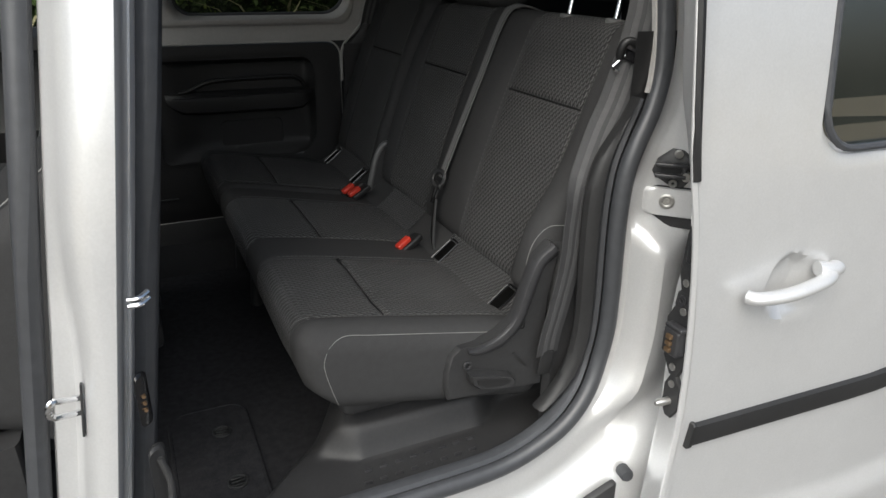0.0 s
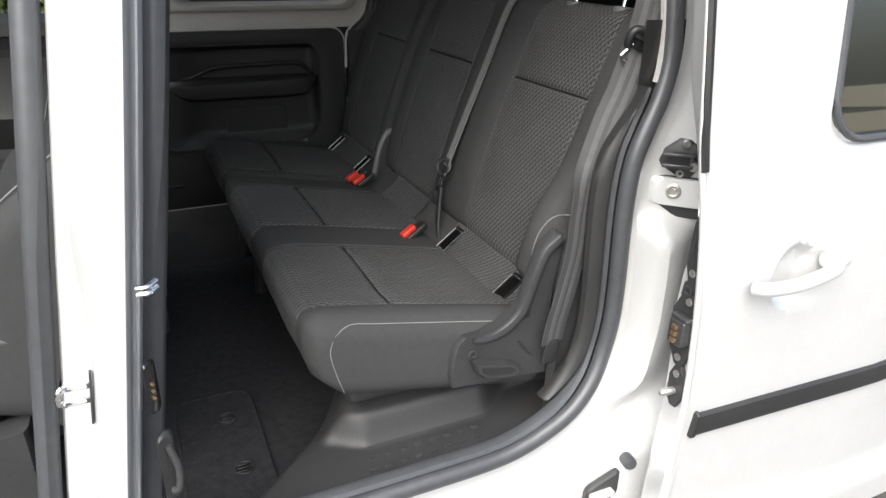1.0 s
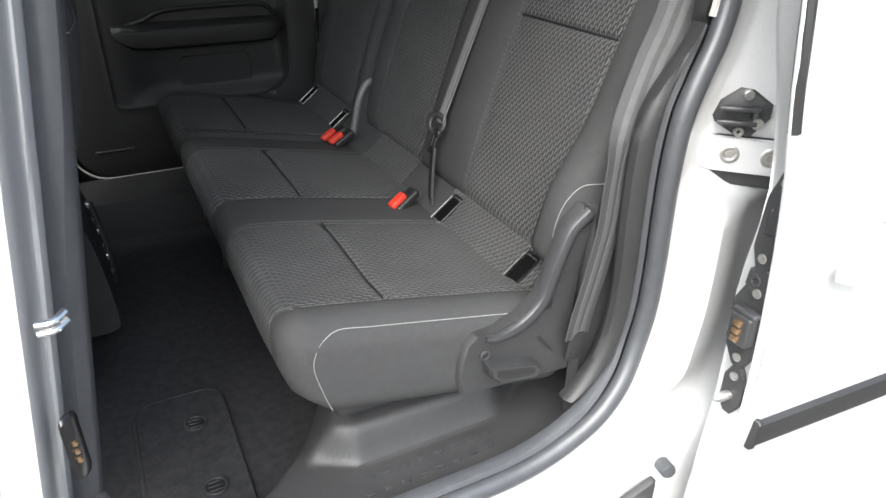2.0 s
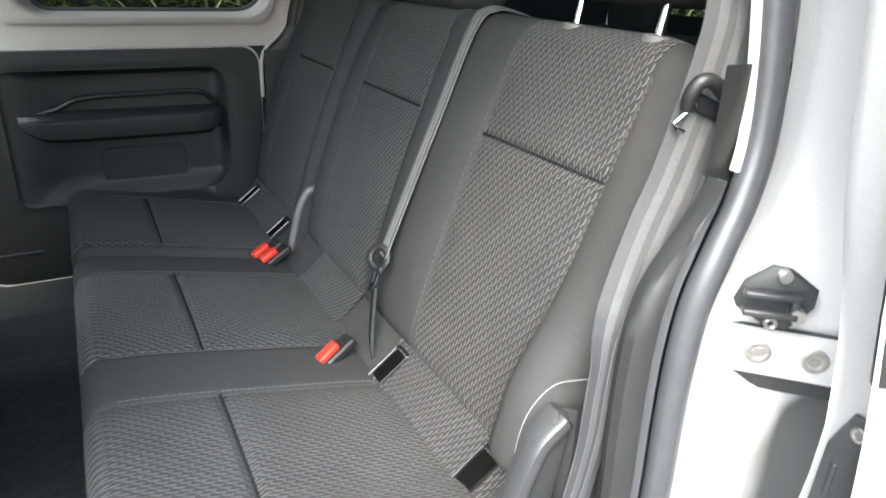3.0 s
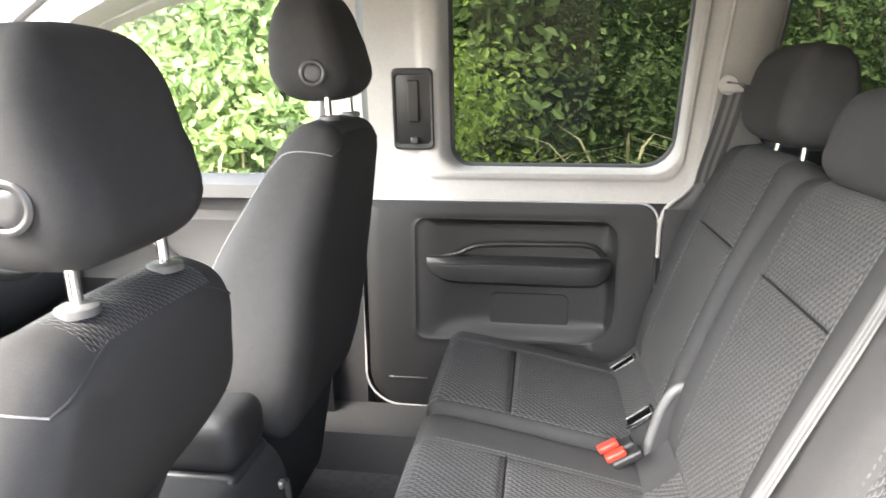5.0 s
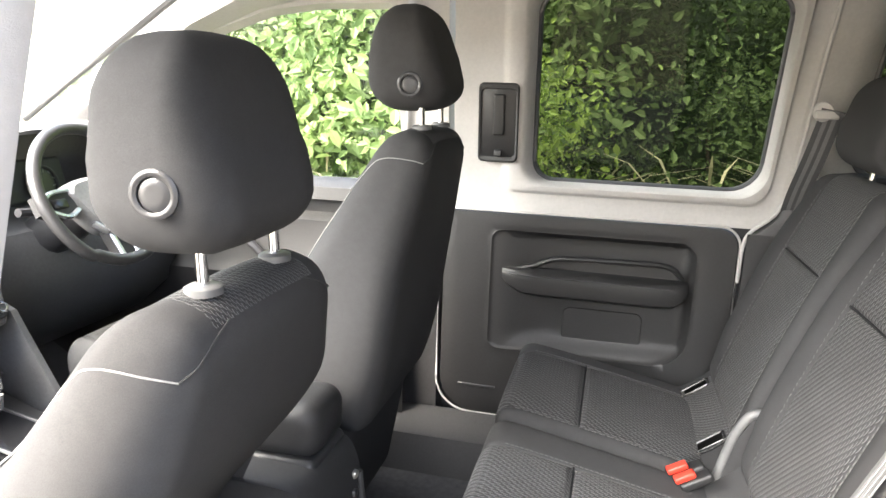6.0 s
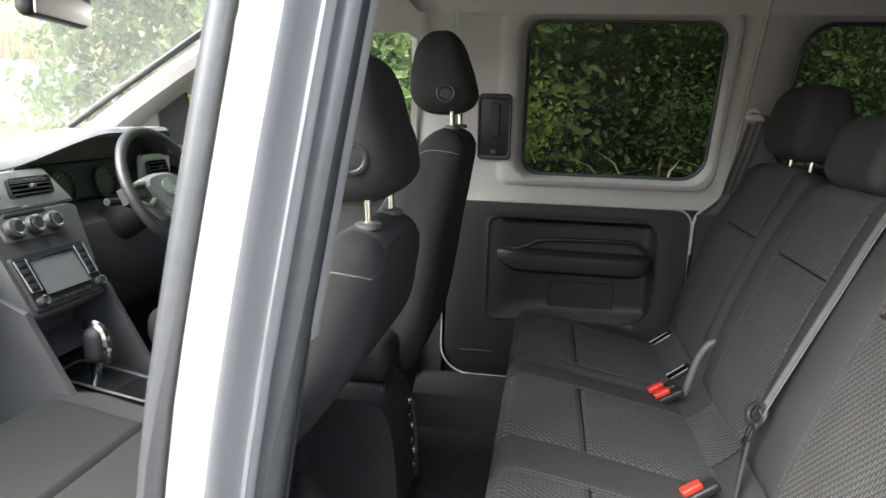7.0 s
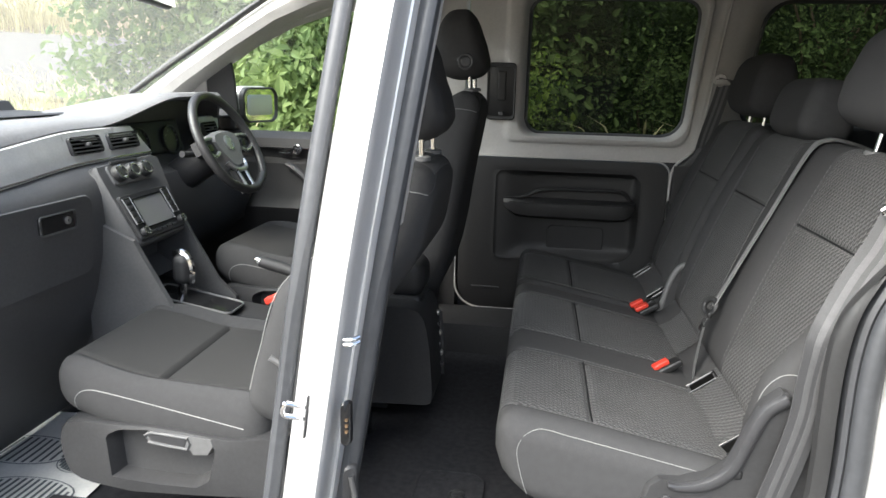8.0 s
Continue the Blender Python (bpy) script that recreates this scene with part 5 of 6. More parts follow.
def mdef(p):
    q = p.copy()
    q.y *= 1 - 0.25 * smoothstep(0, -0.08, q.x)
    q.z *= 1 - 0.3 * smoothstep(0, -0.08, q.x)
    return mm @ q
part("housing", rbox((0.15, 0.22, 0.150), 0.05, 0.04, mdef)["all"], PAINT, mirror, "silver painted mirror housing")
part("rim", frame_ring([[mm @ Vector((0.055 + k, v * s, u * s)) for u, v in rrect(-0.071, -0.105, 0.071, 0.105, 0.04)] for s, k in ((1.0, 0.0), (1.0, 0.022), (0.95, 0.026), (0.90, 0.022), (0.88, 0.016))]), BLACK, mirror)
part("mirror_glass", from_lists([mm @ Vector((0.072, v, u)) for u, v in rrect(-0.064, -0.096, 0.064, 0.096, 0.036)], [list(range(28))]), MIRROR, mirror, smooth=False)
part("mirror_foot", box((0.07, 0.16, 0.06), (-1.62, 0.91, 1.175), 0.02), BLACK, mirror)

def pillar_rings(side):
    rings = []
    for x, y, z, w in ((-2.02, 0.70, 1.20, 0.10), (-1.90, 0.665, 1.285, 0.085), (-1.74, 0.655, 1.39, 0.078), (-1.55, 0.64, 1.505, 0.075), (-1.38, 0.625, 1.605, 0.08), (-1.24, 0.60, 1.675, 0.10), (-1.10, 0.58, 1.72, 0.12)):
        d = Vector((0.8, 0, 0.55)).normalized()
        n = Vector((-d.z, 0, d.x))
        sec = [(0.0, 0.10), (0.02, 0.02), (0.1, 0.0), (0.5, -0.012), (0.85, 0.002), (1.0, 0.03), (1.0, 0.14), (0.5, 0.17)]
        rings.append([Vector((x, MID + side * (y + e), z)) - n * (w * t) for t, e in sec])
    return rings
for side, nm in ((1, "a_pillar_trim"), (-1, "a_pillar_trim")):
    part(nm, loft(pillar_rings(side)), TRIM, rside if side > 0 else body, "pale windscreen pillar trim")
part("screen_seal", tube([(-1.93, 0.700, 1.285), (-1.75, 0.690, 1.40), (-1.55, 0.675, 1.515), (-1.36, 0.655, 1.625), (-1.22, 0.63, 1.70)], 0.012, 8), DARKPL, rside)
screen = thing("windscreen", "clear curved windscreen", "windscreen", kind="structure")
pane = part("glass", loft([[(xb + 0.10 * ((y - MID) / 0.7) ** 2, y, z) for y in [MID - 0.70 + 0.14 * i for i in range(11)]] for xb, z in ((-2.12, 1.22), (-1.72, 1.46), (-1.33, 1.70))], False, False), HAZY, screen)
pane.visible_shadow = False
part("header", box((0.12, 1.30, 0.05), (-1.25, MID, 1.725), 0.02), HEADLINER, screen)
rvm = thing("rear_view_mirror", "black interior mirror on its stalk", "mirror")
vm = Matrix.Translation((-1.395, -0.015, 1.560)) @ Matrix.Rotation(radians(12), 4, 'Z')
part("housing", rbox((0.04, 0.25, 0.075), 0.019, 0.03, lambda p: vm @ p)["all"], SATIN, rvm)
part("mirror_face", box((0.004, 0.235, 0.062), vm @ Vector((0.020, 0, 0)), 0.001, vm.to_3x3().to_4x4()), MIRROR, rvm)
part("stalk", tube([vm @ Vector((-0.01, 0, 0.02)), Vector((-1.43, 0.0, 1.63))], 0.013, 8), SATIN, rvm)
solid("sensor_housing", rbox((0.10, 0.09, 0.06), 0.025, 0.03, lambda p: Vector((-1.47, 0.0, 1.625)) + p)["all"], SATIN, "black sensor housing on the windscreen", "sensor")

# ---- front seats ----
def front_seat(label, cy, dx=0.0, dz=0.0, tuck=0.0, lift=0.0, tall=0.218, wing=0.085):
    s = thing("front_seat", label, "car seat", "front seats")
    L, W, T = 0.495, 0.45, 0.125
    lines = (-0.165, 0.165)

    def cdef(p):
        q = p.copy()
        top = smoothstep(0, T / 2, q.z)
        q.z += 0.024 * smoothstep(0.16, 0.205, abs(q.y)) * top * smoothstep(-0.25, -0.12, q.x)
        q.z -= 0.005 * sum(math.exp(-((q.y - g) / 0.005) ** 2) for g in lines) * top
        if abs(q.y) < 0.165:
            q.z -= 0.010 * math.exp(-((q.x + 0.01) / 0.006) ** 2) * top
        q.z += 0.035 * smoothstep(0.0, -0.26, q.x)
        q.y *= 1 - 0.10 * smoothstep(-0.1, -0.26, q.x)
        return Vector((-1.150 + dx + q.x, cy + q.y, 0.662 + dz + q.z - 0.05 * q.x))
    got = rbox((L, W, T), 0.055, 0.024, cdef, lambda c: "insert" if abs(c.y) < 0.165 and c.z > -0.02 and c.x > -0.24 else "cushion", ex=(-0.01,), ey=lines)
    cu = part("cushion", got["cushion"], CLOTH, s)
    part("cushion_insert", got["insert"], WEAVE2, cu, "grey cloth centre insert")

    def side_point(x, z):
        """Point on the cushion's outer side at that length and height."""
        lo, hi = -0.06, 0.06
        for _ in range(24):
            h = (lo + hi) / 2
            d = max(0.0, abs(h) - (T / 2 - 0.055))
            p = cdef(Vector((x + 1.150, -(W / 2 - 0.055 + math.sqrt(max(0.0, 0.055 ** 2 - d * d))) - 0.0004, h)))
            lo, hi = (h, hi) if p.z < z + dz else (lo, h)
        return p
    piping(s, smooth_path([side_point(x, z) for x, z in ((-0.955, 0.660), (-1.033, 0.674), (-1.157, 0.695), (-1.252, 0.711), (-1.290, 0.713), (-1.317, 0.703), (-1.332, 0.684), (-1.336, 0.660), (-1.337, 0.645))], 4), 0.0010)
    # shade of the cushion's cross crease, laid on as a dark tube
    part("seam", tube([cdef(Vector((-0.01, -0.16 + 0.02 * k, T / 2))) + Vector((0, 0, 0.001)) for k in range(17)], 0.002, 6), SEAM, cu)
    H, BW, BT = 0.60, 0.47, 0.13
    u = Vector((0.31, 0, 0.95)).normalized()
    n = Vector((u.z, 0, -u.x))

    def bdef(p):
        q = p.copy()
        t = q.x / H + 0.5
        k = 1 - 0.27 * smoothstep(0.55, 1.04, t)
        q.y *= k * (0.94 + 0.06 * math.sin(math.pi * t))
        q.z *= 1 - 0.25 * smoothstep(0.7, 1.0, t)
        q.z -= (0.012 + wing * 0.2 + wing * smoothstep(0.75, 0.45, t)) * smoothstep(0.11, 0.215, abs(q.y)) * (1 if q.z < 0 else 0)
        if q.z > 0:
            q.z -= tuck * smoothstep(0.8, 0.12, t) * min(1, q.z / 0.03)
        arch = 0.022 * (abs(q.y) / (BW / 2)) ** 2 * smoothstep(0.6, 1.0, t)
        return Vector((-0.715 + dx, cy + q.y, 0.915 + dz + lift)) + u * (q.x - arch) + n * q.z
    got = rbox((H, BW, BT), 0.055, 0.026, bdef, lambda c: "insert" if abs(c.y) < 0.15 and c.x > 0.262 and c.z < 0.045 or (abs(c.y) < 0.13 and c.z < -0.03) else "backrest", ex=(0.262,), ey=(-0.15, -0.13, 0.13, 0.15))
    bk = part("backrest", got["backrest"], CLOTH, s)
    part("backrest_insert", got["insert"], WEAVE, bk, "patterned cloth insert")
    piping(s, [bdef(Vector(q)) for q in ((0.262, -0.2165, 0.050), (0.262, -0.231, 0.020), (0.250, -0.234, -0.02), (0.222, -0.2230, -0.045), (0.14, -0.2125, -0.056), (0.0, -0.2125, -0.056), (-0.15, -0.2125, -0.056), (-0.24, -0.2125, -0.056))], 0.0010)
    for e in (-1, 1):
        piping(s, [bdef(Vector(q)) for q in ((0.262, e * 0.2165, 0.0500), (0.272, e * 0.195, 0.0570), (0.284, e * 0.150, 0.0490), (0.290, e * 0.115, 0.0425))], 0.0012, DARK_THREAD, "seam")
    head_rest(s, (-0.628 + dx, cy + 0.0, 1.210 + dz + lift), (0.138, 0.235, tall), 0.022, (-0.072, 0.072), -2, button=(-0.008, -0.1185, 0.092 - lift * 0.5), r=0.056, shift=-0.024)
    # base, lever and rails
    base = part("seat_base", rbox((0.44, 0.38, 0.14), 0.03, 0.05, lambda p: Vector((-1.10 + dx + p.x, cy + p.y, 0.56 + dz + p.z)))["all"], BLACK, s)
    shell = [(-1.318, 0.507), (-1.352, 0.528), (-1.364, 0.575), (-1.363, 0.612), (-1.353, 0.638), (-1.328, 0.649), (-1.241, 0.648), (-1.161, 0.652), (-1.09, 0.648), (-1.025, 0.642), (-0.973, 0.637), (-0.92, 0.645), (-0.885, 0.662), (-0.86, 0.655), (-0.86, 0.515), (-1.07, 0.501), (-1.206, 0.494)]
    well = [(-1.253, 0.622), (-1.222, 0.639), (-1.16, 0.644), (-1.09, 0.641), (-1.028, 0.634), (-1.012, 0.612), (-1.03, 0.54), (-1.06, 0.522), (-1.15, 0.521), (-1.247, 0.526)]

    def around(poly, scale=1.0, n=72):
        """The outline met by n even rays from inside it."""
        c, out = Vector((-1.13, 0.583)), []
        for i in range(n):
            d = Vector((math.cos(2 * math.pi * i / n), math.sin(2 * math.pi * i / n)))
            best = 0.0
            for j in range(len(poly)):
                p, q = Vector(poly[j - 1]) - c, Vector(poly[j]) - c
                e = q - p
                det = d.x * e.y - d.y * e.x
                if abs(det) > 1e-9:
                    t, k = (p.x * e.y - p.y * e.x) / det, (p.x * d.y - p.y * d.x) / det
                    if t > 0 and -1e-6 <= k <= 1 + 1e-6:
                        best = max(best, t)
            out.append(c + d * best * scale)
        return out

    def cover(poly, scale, w, e=-1):
        return [Vector((p.x + dx, cy + e * (0.185 + w), p.y + dz)) for p in around(poly, scale)]
    part("base_cover", loft([cover(shell, 1, 0), cover(shell, 1, 0.036), cover(shell, 0.992, 0.045), cover(shell, 0.975, 0.050), cover(well, 1.0, 0.052), cover(well, 0.985, 0.048), cover(well, 0.90, 0.014), cover(well, 0.5, 0.012)]), BLACK, base, "dark plastic seat side cover with a recess")
    lever = part("height_lever", plate([(-1.166, 0.634), (-1.159, 0.617), (-1.064, 0.607), (-1.059, 0.597), (-1.026, 0.601), (-1.013, 0.622), (-1.018, 0.637), (-1.062, 0.641), (-1.151, 0.643)], 0.016, lambda a, b, w: Vector((a + dx, cy - 0.222 - w, b + dz)), 0.005), GREYPL, base, "grey seat height lever")
    # darker plate on the lever's face stands for the shade of its recess
    part("lever_hollow_shade", plate([(-1.156, 0.633), (-1.150, 0.623), (-1.078, 0.615), (-1.072, 0.632), (-1.146, 0.637)], 0.002, lambda a, b, w: Vector((a + dx, cy - 0.2375 - w, b + dz)), 0.0008), SATIN, lever)
    part("lever_rim", tube([(a + dx, cy - 0.239, b + dz) for a, b in ((-1.163, 0.634), (-1.156, 0.619), (-1.110, 0.614), (-1.072, 0.611), (-1.066, 0.624), (-1.070, 0.636), (-1.110, 0.639), (-1.150, 0.641))], 0.0028, 8, closed=True), GREYPL, lever)
    part("fold_lever", tube([(-0.890 + dx, cy - 0.232, 0.825 + dz), (-0.872 + dx, cy - 0.228, 0.812 + dz), (-0.84 + dx, cy - 0.220, 0.80 + dz)], 0.007, 8), GREYPL, s)
    if tuck <= 0:
        part("back_foot", rbox((0.15, 0.43, 0.30 + dz), 0.05, 0.05, lambda p: Vector((-0.865 - tuck + dx + p.x + 0.18 * p.z, cy + p.y, 0.590 + dz / 2 + p.z)))["all"], CLOTH, s)
    # mirrored cover, out of view, added to keep sun off the far sill
    part("base_cover", loft([cover(shell, 1, 0, 1), cover(shell, 1, 0.036, 1), cover(shell, 0.985, 0.046, 1)]), BLACK, base)
    part("backrest_knob", disc((-0.80 + dx, cy - 0.225, 0.68 + dz), (0, -1, 0), 0.034, 0.014), SATIN, s)
    for e in (-0.18, 0.18):
        part("rail", box((0.62, 0.05, 0.05), (-1.15 + dx, cy + e, 0.385), 0.008), BLACK, s)
        part("rail_foot", box((0.06, 0.06, 0.06), (-1.15 + dx, cy + e, 0.37), 0.008), BLACK, s)
    return s


WEAVE2 = material("fine_grey_cloth", (0.033, 0.033, 0.0325), 0.9, 0, 0.25, 900, 0.5, 1500, 0.06, spec=0.25)
front_seat("dark grey cloth front passenger seat with pale stitching", -0.315, tuck=0.11)
front_seat("dark grey cloth driver's seat with pale stitching", 0.376, 0.02, 0.088, tuck=-0.05, lift=0.040, tall=0.200, wing=0.028)

# ---- centre console, gear lever, handbrake ----
cons = thing("centre_console", "dark plastic centre console with a padded armrest", "console")
part("console_body", loft([[(x, MID - 0.04 + e * w, z) for e, z in ((-1, 0.34), (-1, zt - 0.03), (-0.85, zt), (0.85, zt), (1, zt - 0.03), (1, 0.34))] for x, w, zt in ((-1.62, 0.12, 0.80), (-1.48, 0.12, 0.765), (-1.30, 0.11, 0.715), (-1.10, 0.10, 0.695), (-0.92, 0.085, 0.70), (-0.86, 0.080, 0.70), (-0.845, 0.075, 0.66))]), BLACK, cons)
side_ = smooth_path([(-0.660, 0, 0.515), (-0.641, 0, 0.530), (-0.643, 0, 0.60), (-0.650, 0, 0.68), (-0.662, 0, 0.745), (-0.684, 0, 0.780), (-0.720, 0, 0.788)], 4)
part("storage_box", plate([(-0.90, 0.505)] + [(p.x, p.z) for p in side_] + [(-0.90, 0.788)], 0.20, lambda u, v, w: Vector((u, 0.11 - w, v)), 0.006), BLACK, cons, "black storage box under the armrest")
part("armrest", rbox((0.30, 0.135, 0.10), 0.035, 0.03, lambda p: Vector((-0.83 + p.x, 0.045 + p.y, 0.835 + p.z + 0.03 * p.x)))["all"], BLACK, cons, "padded dark armrest lid")
part("armrest_box", box((0.26, 0.14, 0.12), (-0.815, 0.045, 0.735), 0.015), SATIN, cons)
for i in range(6):
    part("bracket_tab", box((0.012, 0.016, 0.014), (-0.640 - 0.003 * i, 0.070 + 0.012 * (i % 2), 0.57 + 0.030 * i), 0.004), (SATIN, STEEL)[i % 2], cons)
part("box_end_rail", tube([(-0.638, 0.092, 0.53), (-0.640, 0.095, 0.62), (-0.652, 0.095, 0.72)], 0.007, 8), BLACK, cons)
part("gate_plate", rbox((0.24, 0.10, 0.012), 0.005, 0.05, lambda p: Matrix.Translation((-1.33, -0.005, 0.735)) @ Matrix.Rotation(radians(10), 4, 'Y') @ p)["all"], GLOSS, cons, "glossy black selector gate")
part("gate_trim", tube([Matrix.Translation((-1.33, -0.005, 0.741)) @ Matrix.Rotation(radians(10), 4, 'Y') @ Vector((u, v, 0)) for u, v in rrect(-0.122, -0.052, 0.122, 0.052, 0.02)], 0.003, 6, closed=True), GREYPL, cons)
gear = thing("gear_selector", "black gear selector with a chrome-capped grip", "gear lever")
part("shaft", tube([(-1.372, -0.008, 0.735), (-1.367, -0.008, 0.80)], 0.012, 10), CHROME, gear)
part("grip", rbox((0.05, 0.048, 0.085), 0.022, 0.02, lambda p: Vector((-1.366 + p.x, -0.008 + p.y, 0.825 + p.z)))["all"], BLACK, gear)
part("grip_cap", tube(smooth_path([(-1.345, -0.008, 0.785), (-1.340, -0.008, 0.825), (-1.348, -0.008, 0.860), (-1.368, -0.008, 0.872), (-1.388, -0.008, 0.866)], 4), 0.011, 8, 1.0), CHROME, gear, "chrome grip trim")
brake = thing("handbrake", "black handbrake lever with a chrome button", "handbrake")
part("lever", tube([(-0.98, 0.055, 0.79), (-1.06, 0.052, 0.82), (-1.16, 0.05, 0.845)], 0.017, 10), BLACK, brake)
part("button", disc((-1.168, 0.05, 0.847), (-1, 0, 0.25), 0.010, 0.008, 12), CHROME, brake)
fb = thing("belt_buckle", "red-topped front seat belt buckle", "belt buckle", "belt buckles")
fm = Matrix.Translation((-1.045, -0.128, 0.79)) @ Matrix.Rotation(radians(-25), 4, 'Y')
part("button", box((0.05, 0.024, 0.018), fm @ Vector((0, 0, 0.012)), 0.004, fm.to_3x3().to_4x4()), RED, fb)
part("housing", box((0.07, 0.03, 0.03), fm @ Vector((0.02, 0, -0.008)), 0.006, fm.to_3x3().to_4x4()), SATIN, fb)
part("stalk", tube([(-1.03, -0.128, 0.78), (-0.99, -0.125, 0.62), (-0.98, -0.12, 0.46)], 0.012, 8), SATIN, fb)

# ---- dashboard ----
dash = thing("dashboard", "dark dashboard with a silver decor band and round vents", "dashboard")


def hood_at(y):
    return smoothstep(0.0, 0.33, y) * (1 - smoothstep(0.60, 0.72, y))


def dip(y):
    return smoothstep(-0.08, -0.48, y)


def dash_sec(y):
    h, d = hood_at(y), dip(y)
    return [(-2.10, 1.20), (-1.95, 1.218 + 0.01 * h), (-1.80, 1.228 + 0.04 * h), (-1.68, 1.232 + 0.06 * h - 0.01 * d), (-1.62 + 0.045 * h, 1.229 + 0.068 * h - 0.02 * d), (-1.598 + 0.06 * h, 1.220 + 0.076 * h - 0.028 * d),
            (-1.588 + 0.062 * h, 1.209 + 0.077 * h - 0.034 * d), (-1.596 + 0.055 * h, 1.203 + 0.073 * h - 0.034 * d)]


ys = [-0.76 + 0.0325 * i for i in range(50)]
# top pad is coloured paler than the lower dash for the glare on it
part("top_pad", loft([[(x, y, z) for x, z in dash_sec(y)] for y in ys], False, False), DASH, dash, "grained dashboard top pad")
part("tray", loft([[(x, y, z) for x, z in ((-1.74, 1.236), (-1.76, 1.240), (-1.775, 1.234), (-1.99, 1.236), (-2.01, 1.262), (-2.03, 1.264), (-2.05, 1.225))] for y in (-0.42, -0.40, -0.2, 0.0, 0.17, 0.19)], False, False), BLACK, dash, "black open tray on the dashboard top")
yl = [-0.76 + 0.0446 * i for i in range(21)]


def band(y):
    d, k = dip(y), smoothstep(-0.02, 0.13, y)
    rows = ((-1.590, 1.206 - 0.034 * d), (-1.580, 1.204 - 0.034 * d), (-1.570, 1.168 - 0.032 * d), (-1.560, 1.130 - 0.028 * d), (-1.563, 1.119 - 0.028 * d))
    return [(x, y + k * 0.075 * (1.206 - z) / 0.087, z) for x, z in rows]


part("decor_band", loft([band(y) for y in yl], False, False), DECOR, dash, "silver grey decor band")
part("band_edge", tube([Vector(band(y)[3]) + Vector((0.002, 0, -0.004)) for y in yl], 0.0025, 6), CHROME, dash)
part("lower_dash", loft([[(x, y, z - 0.028 * dip(y) * (1 if z > 1.0 else 0)) for x, z in ((-1.563, 1.119), (-1.538, 1.108), (-1.514, 1.086), (-1.501, 1.05), (-1.497, 0.98), (-1.505, 0.90), (-1.53, 0.80), (-1.58, 0.66), (-1.68, 0.48), (-1.78, 0.36))] for y in yl + [0.165]], False, False), DASHLOW, dash)
part("driver_dash", loft([[(x, y, z) for x, z in (dash_sec(y)[-1], (-1.655, dash_sec(y)[-1][1] - 0.012), (-1.68, 1.12), (-1.61, 1.075), (-1.54, 1.055), (-1.50, 0.95), (-1.54, 0.82), (-1.66, 0.72), (-1.80, 0.68))] for y in [0.135 + 0.0445 * i for i in range(16)]], False, False), DASHLOW, dash)
part("footwell_wall", loft([[(-1.80, y, 0.68), (-2.0, y, 0.6), (-2.1, y, 0.34)] for y in (-0.72, 0.0, 0.86)], False, False), CARPET, dash)
glove = part("glovebox_door", plate(rrect(-0.66, 0.86, -0.185, 1.060, 0.03), 0.006, lambda u, v, w: Vector((-1.499 + w - 0.12 * max(0, 0.97 - v), u, v))), DASHLOW, dash)
bolt = part("glovebox_latch", plate(rrect(-0.058, -0.020, 0.058, 0.020, 0.006), 0.007, lambda u, v, w: Vector((-1.494 + w, -0.320 + u, 1.012 + v))), GLOSS, glove, "black glovebox latch with lock")
part("lock_barrel", ring_disc((-1.487, -0.290, 1.013), (1, 0, 0), 0.004, 0.009, 0.004), STEEL, bolt)
part("latch_rim", tube([(-1.487, -0.320 + u, 1.012 + v) for u, v in rrect(-0.060, -0.022, 0.060, 0.022, 0.007)], 0.0018, 6, closed=True), GREYPL, bolt)


def vent(y, w, h=0.046, x=-1.567, z=1.168, tilt=-18):
    m = Matrix.Translation((x, y, z)) @ Matrix.Rotation(radians(tilt), 4, 'Y')
    v = part("air_vent", frame_ring([[m @ Vector((k, u * s, q * s)) for u, q in rrect(-w / 2, -h / 2, w / 2, h / 2, 0.010)] for s, k in ((1.03, -0.006), (1.0, 0.006), (0.95, 0.006), (0.90, -0.016))]), SATIN, dash)
    # black plate close behind the slats paints the duct's shade
    part("vent_back", box((0.004, w * 0.98, h * 0.98), m @ Vector((-0.004, 0, 0)), 0.001, m.to_3x3().to_4x4()), VOID, v)
    for i in range(4):
        part("vent_slat", box((0.012, w * 0.92, 0.003), m @ Vector((0.002, 0, -h * 0.33 + h * 0.22 * i)), 0.001, m.to_3x3().to_4x4() @ Matrix.Rotation(radians(18), 4, 'Y')), GREYPL, v)
    part("vent_tab", box((0.014, 0.014, 0.010), m @ Vector((0.008, 0, 0)), 0.003, m.to_3x3().to_4x4()), GREYPL, v)


vent(-0.088, 0.124)
vent(0.074, 0.132)
vent(-0.66, 0.11, z=1.136)
vent(0.655, 0.10, 0.05, -1.60, 1.165)
part("vent_surround", plate(rrect(-0.075, -0.045, 0.09, 0.045, 0.02), 0.012, lambda u, v, w: Vector((-1.622 + w, 0.655 + u, 1.165 + v))), DECOR, dash, "silver grey vent surround")
# centre stack, leaning back
sm = Matrix.Translation((-1.462, -0.012, 1.020)) @ Matrix.Rotation(radians(-29), 4, 'Y')
sr = sm.to_3x3().to_4x4()
stack = part("control_panel", plate([(-0.118, 0.113), (0.150, 0.122), (0.172, 0.112), (0.118, -0.100), (0.105, -0.116), (-0.112, -0.116), (-0.124, -0.104), (-0.126, 0.02), (-0.124, 0.10)], 0.075, lambda u, v, w: sm @ Vector((w - 0.075, u, v)), 0.006), DASHLOW, dash)
part("climate_panel", plate(rrect(-0.088, 0.052, 0.088, 0.108, 0.012), 0.004, lambda u, v, w: sm @ Vector((w, u, v))), GREYPL, stack)
